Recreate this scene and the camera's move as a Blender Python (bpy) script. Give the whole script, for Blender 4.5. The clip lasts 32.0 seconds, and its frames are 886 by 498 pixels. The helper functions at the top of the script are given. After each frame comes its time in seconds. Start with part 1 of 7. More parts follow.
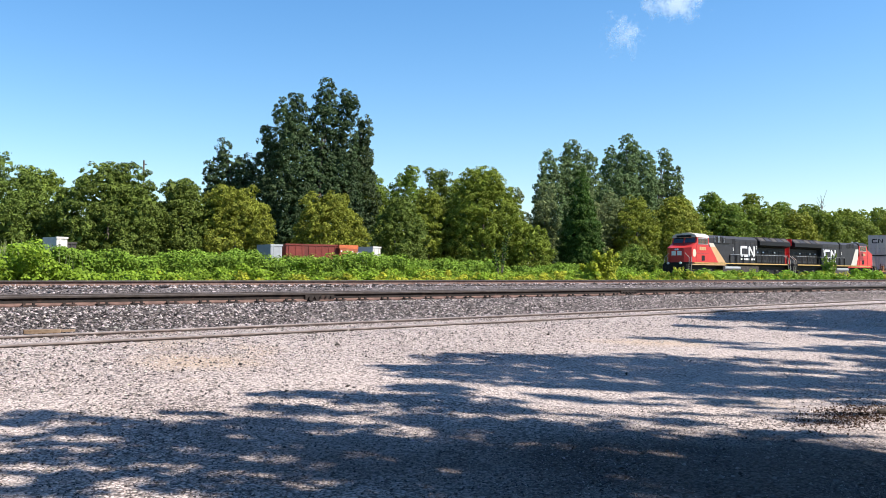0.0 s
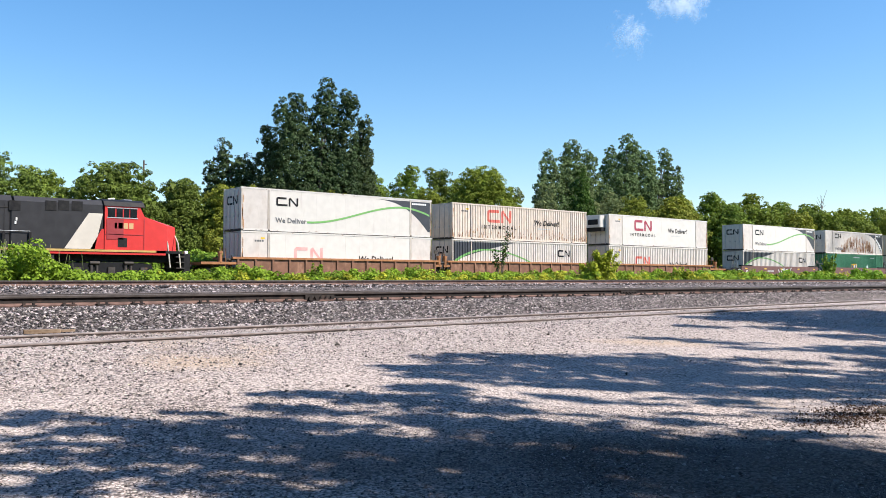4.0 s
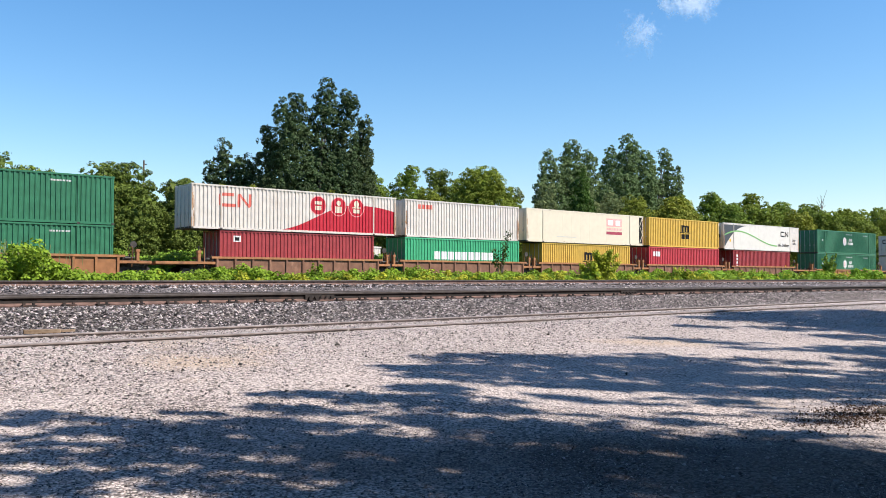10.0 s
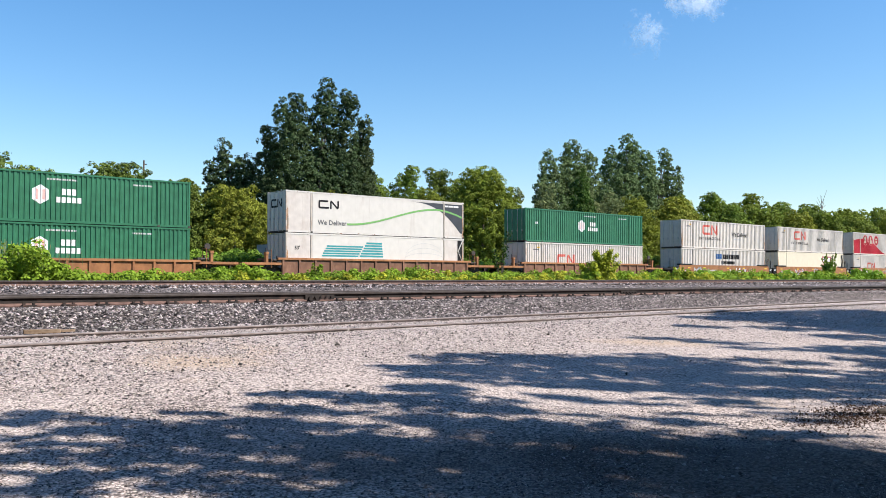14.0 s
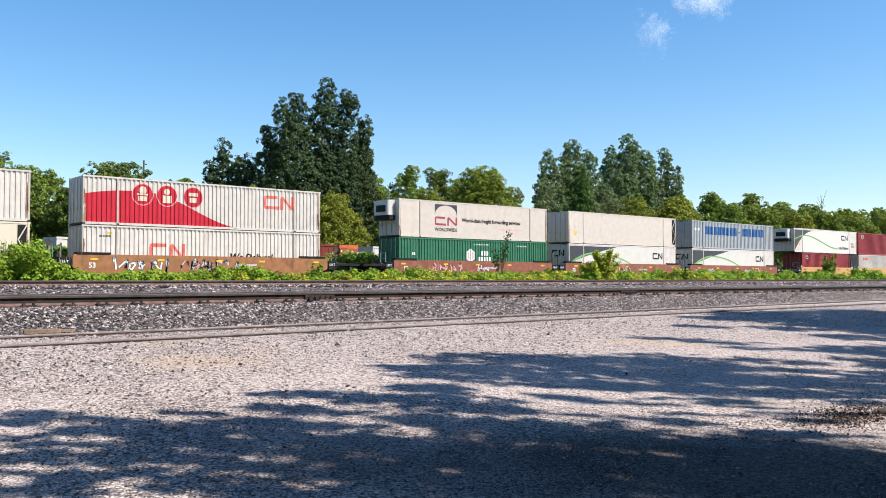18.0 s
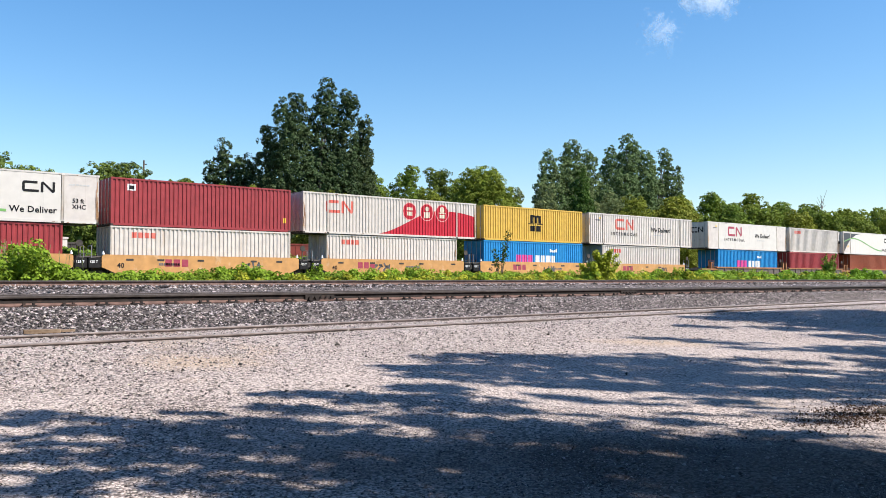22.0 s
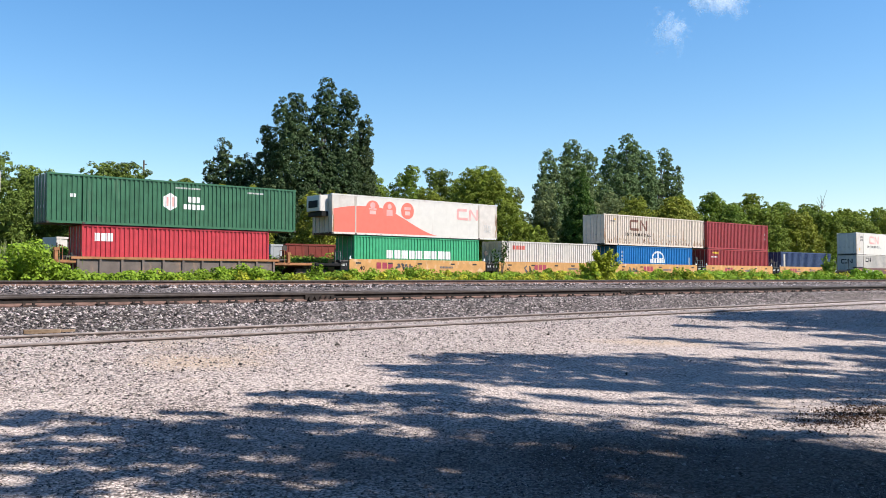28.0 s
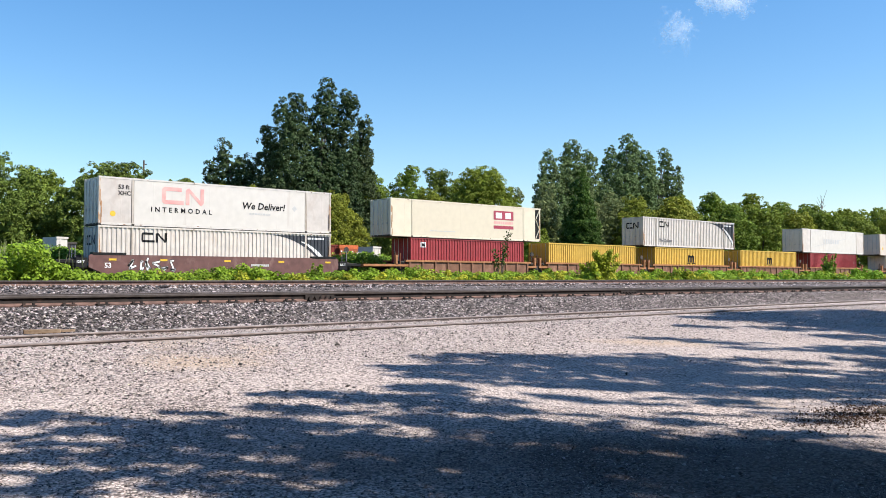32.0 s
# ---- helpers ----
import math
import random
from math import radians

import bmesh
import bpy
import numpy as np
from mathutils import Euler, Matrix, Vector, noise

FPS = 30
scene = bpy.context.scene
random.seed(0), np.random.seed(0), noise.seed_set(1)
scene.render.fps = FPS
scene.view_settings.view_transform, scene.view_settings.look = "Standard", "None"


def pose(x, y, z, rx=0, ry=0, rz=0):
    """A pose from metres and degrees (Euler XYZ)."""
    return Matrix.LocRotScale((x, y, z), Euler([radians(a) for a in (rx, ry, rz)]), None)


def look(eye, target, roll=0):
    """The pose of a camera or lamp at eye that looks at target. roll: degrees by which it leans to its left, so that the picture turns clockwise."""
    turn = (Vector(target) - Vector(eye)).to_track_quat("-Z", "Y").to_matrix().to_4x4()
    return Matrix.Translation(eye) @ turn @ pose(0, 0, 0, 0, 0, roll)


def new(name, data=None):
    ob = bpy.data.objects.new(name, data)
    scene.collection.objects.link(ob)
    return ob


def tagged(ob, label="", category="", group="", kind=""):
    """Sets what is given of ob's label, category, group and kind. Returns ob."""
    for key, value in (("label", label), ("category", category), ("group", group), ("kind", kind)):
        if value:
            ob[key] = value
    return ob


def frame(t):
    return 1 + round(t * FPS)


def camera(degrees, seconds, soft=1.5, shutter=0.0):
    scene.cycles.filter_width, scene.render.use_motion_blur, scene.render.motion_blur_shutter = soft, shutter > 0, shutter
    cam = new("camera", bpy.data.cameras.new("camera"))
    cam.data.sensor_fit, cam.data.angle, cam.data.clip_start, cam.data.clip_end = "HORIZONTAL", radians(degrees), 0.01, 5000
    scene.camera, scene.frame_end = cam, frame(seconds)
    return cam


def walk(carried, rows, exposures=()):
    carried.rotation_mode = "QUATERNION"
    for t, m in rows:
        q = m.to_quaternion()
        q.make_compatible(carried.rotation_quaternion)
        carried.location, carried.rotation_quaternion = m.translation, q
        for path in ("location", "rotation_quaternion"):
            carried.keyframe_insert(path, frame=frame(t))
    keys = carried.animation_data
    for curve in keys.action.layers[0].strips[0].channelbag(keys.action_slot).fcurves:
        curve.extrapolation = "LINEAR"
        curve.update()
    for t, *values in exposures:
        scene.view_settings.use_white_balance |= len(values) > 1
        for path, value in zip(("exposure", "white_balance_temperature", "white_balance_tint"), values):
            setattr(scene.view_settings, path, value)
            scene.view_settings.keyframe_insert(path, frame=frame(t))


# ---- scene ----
# x runs along the tracks, towards where the train comes from; y leads away from the camera
EYE = Vector((0.0, 0.0, 1.25))
cam = camera(53.96, 32.0, soft=0.5)
HEADING, TILT = radians(49.904), radians(1.966)
VIEW = Vector((math.cos(HEADING) * math.cos(TILT), math.sin(HEADING) * math.cos(TILT), math.sin(TILT)))
STAND = look(EYE, EYE + VIEW)
walk(cam, [(0.0, STAND), (32.0, STAND)], exposures=[(0.0, 0.68, 6400, 12), (3.2, 0.67, 6400, 12), (5.5, 0.57, 6400, 12), (29.0, 0.57, 6400, 12), (32.0, 0.59, 6400, 12)])

# ---- light ----
SUN_TURN, SUN_HEIGHT = radians(146.5), radians(49)
SUN = Vector((math.sin(SUN_TURN) * math.cos(SUN_HEIGHT), math.cos(SUN_TURN) * math.cos(SUN_HEIGHT), math.sin(SUN_HEIGHT)))
world = bpy.data.worlds.new("world")
scene.world = world
world.use_nodes = True
wn = world.node_tree
sky = wn.nodes.new("ShaderNodeTexSky")
sky.sky_type = "NISHITA"
sky.sun_disc = False
sky.sun_elevation, sky.sun_rotation = SUN_HEIGHT, SUN_TURN
sky.air_density, sky.dust_density, sky.ozone_density = 1.1, 0.5, 2.6
tone = wn.nodes.new("ShaderNodeHueSaturation")
tone.inputs["Saturation"].default_value = 1.3
wn.links.new(sky.outputs[0], tone.inputs["Color"])
wn.links.new(tone.outputs[0], wn.nodes["Background"].inputs[0])
wn.nodes["Background"].inputs[1].default_value = 0.12
lamp = bpy.data.lights.new("sun", "SUN")
lamp.energy, lamp.angle, lamp.color = 5.0, radians(0.53), (1.0, 0.925, 0.83)
sun = new("sun", lamp)
sun.matrix_world = look(SUN * 100, (0, 0, 0))

rnd = random.Random(7)
rng = np.random.default_rng(11)


# ---- materials ----
def nodes_of(m):
    m.use_nodes = True
    t = m.node_tree
    return t, t.nodes, t.links


def surface(name, c1, c2, scale=3.0, rough=0.6, metal=0.0, bump=0.2, bump_scale=None, stain=None, stain_scale=1.2,
            stain_at=0.6, streak=1.0, spread=0.0, spec=0.5, soft=0.08):
    """Two-tone grain, a second, larger stain, and relief; streak stretches the stain downwards, spread varies piece by piece."""
    m = bpy.data.materials.new(name)
    t, n, l = nodes_of(m)
    p = n["Principled BSDF"]
    p.inputs["Roughness"].default_value, p.inputs["Metallic"].default_value = rough, metal
    p.inputs["Specular IOR Level"].default_value = spec
    co = n.new("ShaderNodeTexCoord")
    info = n.new("ShaderNodeObjectInfo")
    off = n.new("ShaderNodeVectorMath")
    off.operation = "ADD"
    mul = n.new("ShaderNodeMath")
    mul.operation = "MULTIPLY"
    mul.inputs[1].default_value = 37.0
    l.new(info.outputs["Random"], mul.inputs[0])
    l.new(co.outputs["Object"], off.inputs[0])
    l.new(mul.outputs[0], off.inputs[1])
    a = n.new("ShaderNodeTexNoise")
    a.inputs["Scale"].default_value, a.inputs["Detail"].default_value = scale, 6
    l.new(off.outputs[0], a.inputs["Vector"])
    r = n.new("ShaderNodeValToRGB")
    r.color_ramp.elements[0].position, r.color_ramp.elements[1].position = 0.32, 0.68
    r.color_ramp.elements[0].color, r.color_ramp.elements[1].color = (*c1, 1), (*c2, 1)
    l.new(a.outputs["Fac"], r.inputs[0])
    out = r.outputs[0]
    if stain:
        mp = n.new("ShaderNodeMapping")
        mp.inputs["Scale"].default_value = (1, 1, 1 / streak)
        l.new(off.outputs[0], mp.inputs[0])
        b = n.new("ShaderNodeTexNoise")
        b.inputs["Scale"].default_value, b.inputs["Detail"].default_value = stain_scale, 5
        b.inputs["Roughness"].default_value = 0.65
        l.new(mp.outputs[0], b.inputs["Vector"])
        rb = n.new("ShaderNodeValToRGB")
        rb.color_ramp.elements[0].position, rb.color_ramp.elements[1].position = stain_at, stain_at + soft
        l.new(b.outputs["Fac"], rb.inputs[0])
        mx = n.new("ShaderNodeMix")
        mx.data_type = "RGBA"
        l.new(rb.outputs[0], mx.inputs[0])
        l.new(out, mx.inputs[6])
        mx.inputs[7].default_value = (*stain, 1)
        out = mx.outputs[2]
    if spread:
        hs = n.new("ShaderNodeHueSaturation")
        mr = n.new("ShaderNodeMapRange")
        mr.inputs[3].default_value, mr.inputs[4].default_value = 1 - spread, 1 + spread
        l.new(info.outputs["Random"], mr.inputs[0])
        l.new(mr.outputs[0], hs.inputs["Value"])
        l.new(out, hs.inputs["Color"])
        out = hs.outputs[0]
    l.new(out, p.inputs["Base Color"])
    if bump:
        bn = n.new("ShaderNodeTexNoise")
        bn.inputs["Scale"].default_value, bn.inputs["Detail"].default_value = bump_scale or scale * 5, 4
        l.new(co.outputs["Object"], bn.inputs["Vector"])
        bp = n.new("ShaderNodeBump")
        bp.inputs["Strength"].default_value, bp.inputs["Distance"].default_value = bump, 0.02
        l.new(bn.outputs["Fac"], bp.inputs["Height"])
        l.new(bp.outputs[0], p.inputs["Normal"])
    return m


def leaves_of(name, dark, light, trans=0.35, rough=0.62, gloss=0.12):
    """Leaves: each one of its own tone, light coming through."""
    m = bpy.data.materials.new(name)
    t, n, l = nodes_of(m)
    p = n["Principled BSDF"]
    p.inputs["Roughness"].default_value = rough
    p.inputs["Specular IOR Level"].default_value = gloss
    g = n.new("ShaderNodeNewGeometry")
    r = n.new("ShaderNodeValToRGB")
    r.color_ramp.elements[0].color, r.color_ramp.elements[1].color = (*dark, 1), (*light, 1)
    l.new(g.outputs["Random Per Island"], r.inputs[0])
    co = n.new("ShaderNodeTexCoord")
    a = n.new("ShaderNodeTexNoise")
    a.inputs["Scale"].default_value, a.inputs["Detail"].default_value = 0.45, 3
    l.new(co.outputs["Object"], a.inputs["Vector"])
    info = n.new("ShaderNodeObjectInfo")
    mr = n.new("ShaderNodeMapRange")
    mr.inputs[1].default_value, mr.inputs[2].default_value = 0.3, 0.7
    mr.inputs[3].default_value, mr.inputs[4].default_value = 0.7, 1.25
    l.new(a.outputs["Fac"], mr.inputs[0])
    hue = n.new("ShaderNodeMapRange")
    hue.inputs[3].default_value, hue.inputs[4].default_value = 0.485, 0.51
    l.new(info.outputs["Random"], hue.inputs[0])
    hs = n.new("ShaderNodeHueSaturation")
    l.new(hue.outputs[0], hs.inputs["Hue"])
    l.new(mr.outputs[0], hs.inputs["Value"])
    l.new(r.outputs[0], hs.inputs["Color"])
    l.new(hs.outputs[0], p.inputs["Base Color"])
    tr = n.new("ShaderNodeBsdfTranslucent")
    l.new(hs.outputs[0], tr.inputs[0])
    mx = n.new("ShaderNodeMixShader")
    mx.inputs[0].default_value = trans
    l.new(p.outputs[0], mx.inputs[1])
    l.new(tr.outputs[0], mx.inputs[2])
    l.new(mx.outputs[0], n["Material Output"].inputs[0])
    return m


def pieces_of(name, tones, rough=0.85):
    """Loose stones: each takes one of several tones."""
    m = bpy.data.materials.new(name)
    t, n, l = nodes_of(m)
    p = n["Principled BSDF"]
    p.inputs["Roughness"].default_value = rough
    g = n.new("ShaderNodeNewGeometry")
    r = n.new("ShaderNodeValToRGB")
    while len(r.color_ramp.elements) < len(tones):
        r.color_ramp.elements.new(0.5)
    for i, c in enumerate(tones):
        r.color_ramp.elements[i].position = i / (len(tones) - 1)
        r.color_ramp.elements[i].color = (*c, 1)
    l.new(g.outputs["Random Per Island"], r.inputs[0])
    co = n.new("ShaderNodeTexCoord")
    a = n.new("ShaderNodeTexNoise")
    a.inputs["Scale"].default_value, a.inputs["Detail"].default_value = 40, 4
    l.new(co.outputs["Object"], a.inputs["Vector"])
    mx = n.new("ShaderNodeMix")
    mx.data_type, mx.blend_type = "RGBA", "MULTIPLY"
    mx.inputs[0].default_value = 0.5
    l.new(r.outputs[0], mx.inputs[6])
    l.new(a.outputs["Color"], mx.inputs[7])
    l.new(mx.outputs[2], p.inputs["Base Color"])
    return m


def paint(name, c, dirt=0.75, rust=None, rough=0.45, at=0.62, streak=7.0, spec=0.35):
    """Weathered paint on steel: fine grime, and streaks of dirt or rust that run down."""
    c1 = tuple(v * dirt for v in c)
    return surface(name, c1, c, 2.2, rough, 0, 0.08, 30, rust or tuple(v * 0.55 for v in c), 1.6, at, streak, 0.05, spec, 0.16)


RUST_PALE = surface("orange_rust_bloom", (0.36, 0.17, 0.075), (0.48, 0.30, 0.17), 7, 0.85, 0, 0.1)
RUST = surface("flaking_rust", (0.13, 0.05, 0.022), (0.27, 0.12, 0.06), 9, 0.85, 0, 0.2)
WHITE = paint("white_paint", (0.64, 0.59, 0.53), 0.86, (0.45, 0.36, 0.28), 0.5, 0.6)
WHITE_RUSTY = paint("rust_streaked_white_paint", (0.68, 0.58, 0.48), 0.84, (0.42, 0.25, 0.14), 0.55, 0.6)
END_WHITE = paint("mottled_end_panel", (0.62, 0.57, 0.52), 0.86, (0.52, 0.46, 0.41), 0.4, 0.52, 2.0)
POST_WHITE = paint("soiled_white_post", (0.56, 0.50, 0.43), 0.78, (0.30, 0.20, 0.13), 0.5, 0.56, 4.0)
WHITE_SMOOTH = paint("smooth_white_panel", (0.63, 0.60, 0.55), 0.92, (0.51, 0.46, 0.41), 0.35, 0.6)
OFF_WHITE = paint("aged_off_white_panel", (0.62, 0.545, 0.47), 0.9, (0.48, 0.40, 0.32), 0.4, 0.62)
CREAM = paint("cream_panel", (0.68, 0.61, 0.47), 0.93, (0.54, 0.45, 0.33), 0.38, 0.66)
BEIGE = paint("beige_panel", (0.60, 0.475, 0.345), 0.88, (0.44, 0.34, 0.24), 0.42, 0.6)
GREY = paint("light_grey_paint", (0.38, 0.40, 0.41), 0.85, (0.31, 0.31, 0.30), 0.45, 0.62)
GREEN = paint("deep_green_paint", (0.04, 0.18, 0.095), 0.75, (0.045, 0.13, 0.08), 0.42, 0.63)
GREEN_PALE = paint("dull_green_paint", (0.045, 0.15, 0.08), 0.75, (0.10, 0.17, 0.11), 0.5, 0.6)
BRIGHT_GREEN = paint("bright_green_paint", (0.06, 0.40, 0.19), 0.8, (0.05, 0.26, 0.14), 0.42, 0.64)
MAROON = paint("maroon_paint", (0.34, 0.05, 0.055), 0.78, (0.20, 0.045, 0.045), 0.45, 0.6)
CRIMSON = paint("crimson_paint", (0.52, 0.055, 0.07), 0.8, (0.28, 0.03, 0.04), 0.42, 0.62)
BRICK_RED = paint("orange_brown_paint", (0.36, 0.10, 0.05), 0.8, (0.22, 0.06, 0.03), 0.5, 0.6)
YELLOW = paint("ochre_yellow_paint", (0.64, 0.41, 0.075), 0.82, (0.46, 0.28, 0.06), 0.45, 0.62)
BLUE = paint("sky_blue_paint", (0.02, 0.26, 0.58), 0.8, (0.05, 0.17, 0.34), 0.42, 0.64)
ROYAL = paint("royal_blue_paint", (0.01, 0.17, 0.46), 0.8, (0.02, 0.08, 0.22), 0.42, 0.64)
NAVY = paint("navy_paint", (0.05, 0.08, 0.17), 0.75, (0.07, 0.09, 0.16), 0.45, 0.6)
OLD_RED = paint("faded_dull_red_paint", (0.22, 0.042, 0.03), 0.75, (0.12, 0.03, 0.022), 0.6, 0.58)
CAR_BROWN = paint("brown_car_paint", (0.23, 0.115, 0.07), 0.65, (0.34, 0.19, 0.12), 0.65, 0.55, 2.0)
CAR_RUST = paint("rusty_orange_car_paint", (0.36, 0.16, 0.065), 0.65, (0.17, 0.07, 0.035), 0.7, 0.56, 2.0)
CAR_PLUM = paint("dark_plum_car_paint", (0.17, 0.085, 0.075), 0.7, (0.24, 0.15, 0.13), 0.6, 0.56, 2.0)
CAR_RED = paint("red_brown_car_paint", (0.28, 0.10, 0.06), 0.7, (0.36, 0.19, 0.13), 0.6, 0.58, 2.0)
CAR_TAN = paint("faded_orange_car_paint", (0.60, 0.32, 0.115), 0.78, (0.62, 0.46, 0.30), 0.6, 0.57, 1.4)
CAR_GREY = paint("grey_car_paint", (0.17, 0.14, 0.12), 0.7, (0.25, 0.17, 0.12), 0.65, 0.57, 2.0)
CHORD = paint("worn_orange_edge_paint", (0.42, 0.19, 0.08), 0.65, (0.20, 0.10, 0.05), 0.65, 0.55, 1.0)
BLACK = surface("black_steel", (0.006, 0.006, 0.007), (0.02, 0.019, 0.018), 4, 0.6, 0, 0.1, spec=0.25)
GRIME = surface("grimy_steel", (0.022, 0.02, 0.018), (0.065, 0.055, 0.045), 3, 0.75, 0, 0.2, None, (0.12, 0.07, 0.04), 2, 0.6)
SILVER = surface("bare_steel", (0.35, 0.35, 0.35), (0.5, 0.5, 0.5), 8, 0.35, 0.6, 0.1)
LETTER_BLACK = surface("black_lettering", (0.008, 0.008, 0.009), (0.018, 0.018, 0.02), 6, 0.6, 0, 0, spec=0.2)
LETTER_WHITE = surface("white_lettering", (0.74, 0.74, 0.72), (0.84, 0.84, 0.82), 6, 0.5, 0, 0)
LETTER_RED = surface("faded_red_lettering", (0.60, 0.10, 0.07), (0.70, 0.20, 0.15), 2, 0.5, 0, 0)
LETTER_BROWN = surface("faded_brown_lettering", (0.16, 0.07, 0.05), (0.26, 0.13, 0.09), 3, 0.5, 0, 0)
LETTER_WINE = surface("wine_red_lettering", (0.30, 0.03, 0.06), (0.36, 0.06, 0.09), 3, 0.5, 0, 0)
LETTER_PINK = surface("faded_pink_lettering", (0.78, 0.30, 0.28), (0.80, 0.44, 0.40), 1.5, 0.5, 0, 0)
LETTER_SLATE = surface("slate_lettering", (0.09, 0.09, 0.095), (0.15, 0.15, 0.155), 4, 0.5, 0, 0)
LETTER_BLUE = surface("blue_lettering", (0.015, 0.085, 0.27), (0.02, 0.13, 0.34), 4, 0.5, 0, 0)
LETTER_TEAL = surface("teal_lettering", (0.02, 0.24, 0.27), (0.04, 0.32, 0.34), 4, 0.5, 0, 0)
LETTER_MAGENTA = surface("magenta_lettering", (0.62, 0.05, 0.26), (0.70, 0.10, 0.32), 4, 0.5, 0, 0)
LETTER_GREY = surface("pale_grey_lettering", (0.45, 0.45, 0.44), (0.55, 0.55, 0.54), 4, 0.5, 0, 0)
WAVE_RED = paint("red_wave_paint", (0.50, 0.022, 0.04), 0.88, (0.40, 0.03, 0.04), 0.42, 0.66)
WAVE_CORAL = paint("faded_coral_wave_paint", (0.78, 0.18, 0.13), 0.92, (0.66, 0.26, 0.20), 0.42, 0.66)
SWOOSH = surface("green_stripe_paint", (0.14, 0.36, 0.10), (0.20, 0.42, 0.13), 3, 0.45, 0, 0)
CHARCOAL = paint("charcoal_panel", (0.055, 0.06, 0.07), 0.8, (0.10, 0.10, 0.11), 0.4, 0.64)
TAG_YELLOW = surface("yellow_label", (0.65, 0.40, 0.02), (0.75, 0.5, 0.05), 6, 0.5, 0, 0)
RAIL_HEAD = surface("worn_rail_steel", (0.045, 0.037, 0.033), (0.10, 0.083, 0.075), 6, 0.5, 0.15, 0.05)
# rusty steel, near black because the rail head's shadow is in the colour
RAIL_SIDE = surface("shade_dark_rusty_rail_steel", (0.014, 0.011, 0.01), (0.04, 0.03, 0.026), 9, 0.85, 0, 0.3, 60, (0.08, 0.05, 0.04), 3, 0.58)
RAIL_FOOT = surface("rusty_rail_foot", (0.085, 0.048, 0.038), (0.19, 0.115, 0.093), 9, 0.85, 0, 0.3, 60)
RAIL_BROWN = surface("brown_rail_steel", (0.17, 0.105, 0.085), (0.30, 0.205, 0.175), 9, 0.85, 0, 0.3, 60)
SUNK_RAIL = surface("dull_sunken_rail_steel", (0.16, 0.135, 0.125), (0.30, 0.26, 0.24), 7, 0.6, 0, 0.2)
TIE_WOOD = surface("weathered_tie_wood", (0.07, 0.05, 0.04), (0.17, 0.13, 0.10), 12, 0.9, 0, 0.5)
PLANK_WOOD = surface("old_plank_wood", (0.20, 0.135, 0.085), (0.33, 0.245, 0.165), 14, 0.9, 0, 0.5)
BARK_PALE = surface("pale_aspen_bark", (0.22, 0.20, 0.17), (0.46, 0.43, 0.38), 5, 0.9, 0, 0.3)
BARK = surface("grey_bark", (0.07, 0.055, 0.045), (0.20, 0.17, 0.14), 6, 0.95, 0, 0.6)
LITTER = leaves_of("dead_leaves", (0.03, 0.018, 0.01), (0.14, 0.085, 0.05), 0.1)
LEAF_COTTON = leaves_of("cottonwood_leaves", (0.04, 0.063, 0.023), (0.076, 0.122, 0.045), 0.12, 0.55, 0.15)
LEAF_POPLAR = leaves_of("poplar_leaves", (0.089, 0.135, 0.049), (0.171, 0.261, 0.095), 0.18, 0.55, 0.15)
LEAF_ROUND = leaves_of("maple_leaves", (0.143, 0.172, 0.022), (0.277, 0.333, 0.043), 0.2)
LEAF_MAPLE = leaves_of("shaded_maple_leaves", (0.085, 0.116, 0.02), (0.164, 0.224, 0.04), 0.17)
LEAF_BACK = leaves_of("wood_leaves", (0.121, 0.162, 0.024), (0.234, 0.314, 0.046), 0.2)
LEAF_DARK = leaves_of("dark_green_leaves", (0.014, 0.036, 0.007), (0.075, 0.164, 0.030), 0.19)
LEAF_SPIRE = leaves_of("spire_leaves", (0.044, 0.084, 0.015), (0.084, 0.164, 0.028), 0.15)
LEAF_VINE = leaves_of("vine_leaves", (0.135, 0.219, 0.02), (0.263, 0.427, 0.038), 0.3)
LEAF_HEDGE = leaves_of("hedge_vine_leaves", (0.121, 0.194, 0.021), (0.235, 0.376, 0.042), 0.2)
LEAF_YELLOW = leaves_of("yellow_green_weeds", (0.258, 0.286, 0.027), (0.502, 0.554, 0.053), 0.26)
GRASS_PALE = leaves_of("pale_grass", (0.122, 0.159, 0.061), (0.317, 0.329, 0.159), 0.3)
LEAF_GREY = leaves_of("grey_green_leaves", (0.122, 0.151, 0.058), (0.238, 0.294, 0.114), 0.21)
STONE = pieces_of("ballast_stones", [(0.010, 0.009, 0.009), (0.035, 0.03, 0.029), (0.12, 0.103, 0.099), (0.34, 0.297, 0.285), (0.70, 0.62, 0.60)])
GRIT = pieces_of("grit_stones", [(0.015, 0.013, 0.012), (0.09, 0.078, 0.073), (0.33, 0.285, 0.265), (0.52, 0.455, 0.425), (0.66, 0.58, 0.55)])
GRIT_NEAR = pieces_of("mixed_grit_stones", [(0.02, 0.017, 0.016), (0.07, 0.06, 0.055), (0.16, 0.137, 0.127), (0.36, 0.31, 0.285), (0.60, 0.52, 0.48)])
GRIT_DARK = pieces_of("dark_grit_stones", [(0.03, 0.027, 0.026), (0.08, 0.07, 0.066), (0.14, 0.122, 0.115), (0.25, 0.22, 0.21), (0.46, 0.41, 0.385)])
GLASS = surface("dark_window_glass", (0.012, 0.015, 0.018), (0.02, 0.024, 0.028), 2, 0.08, 0, 0, spec=0.8)
LOCO_RED = paint("locomotive_red", (0.60, 0.045, 0.04), 0.9, (0.46, 0.05, 0.04), 0.4, 0.66)
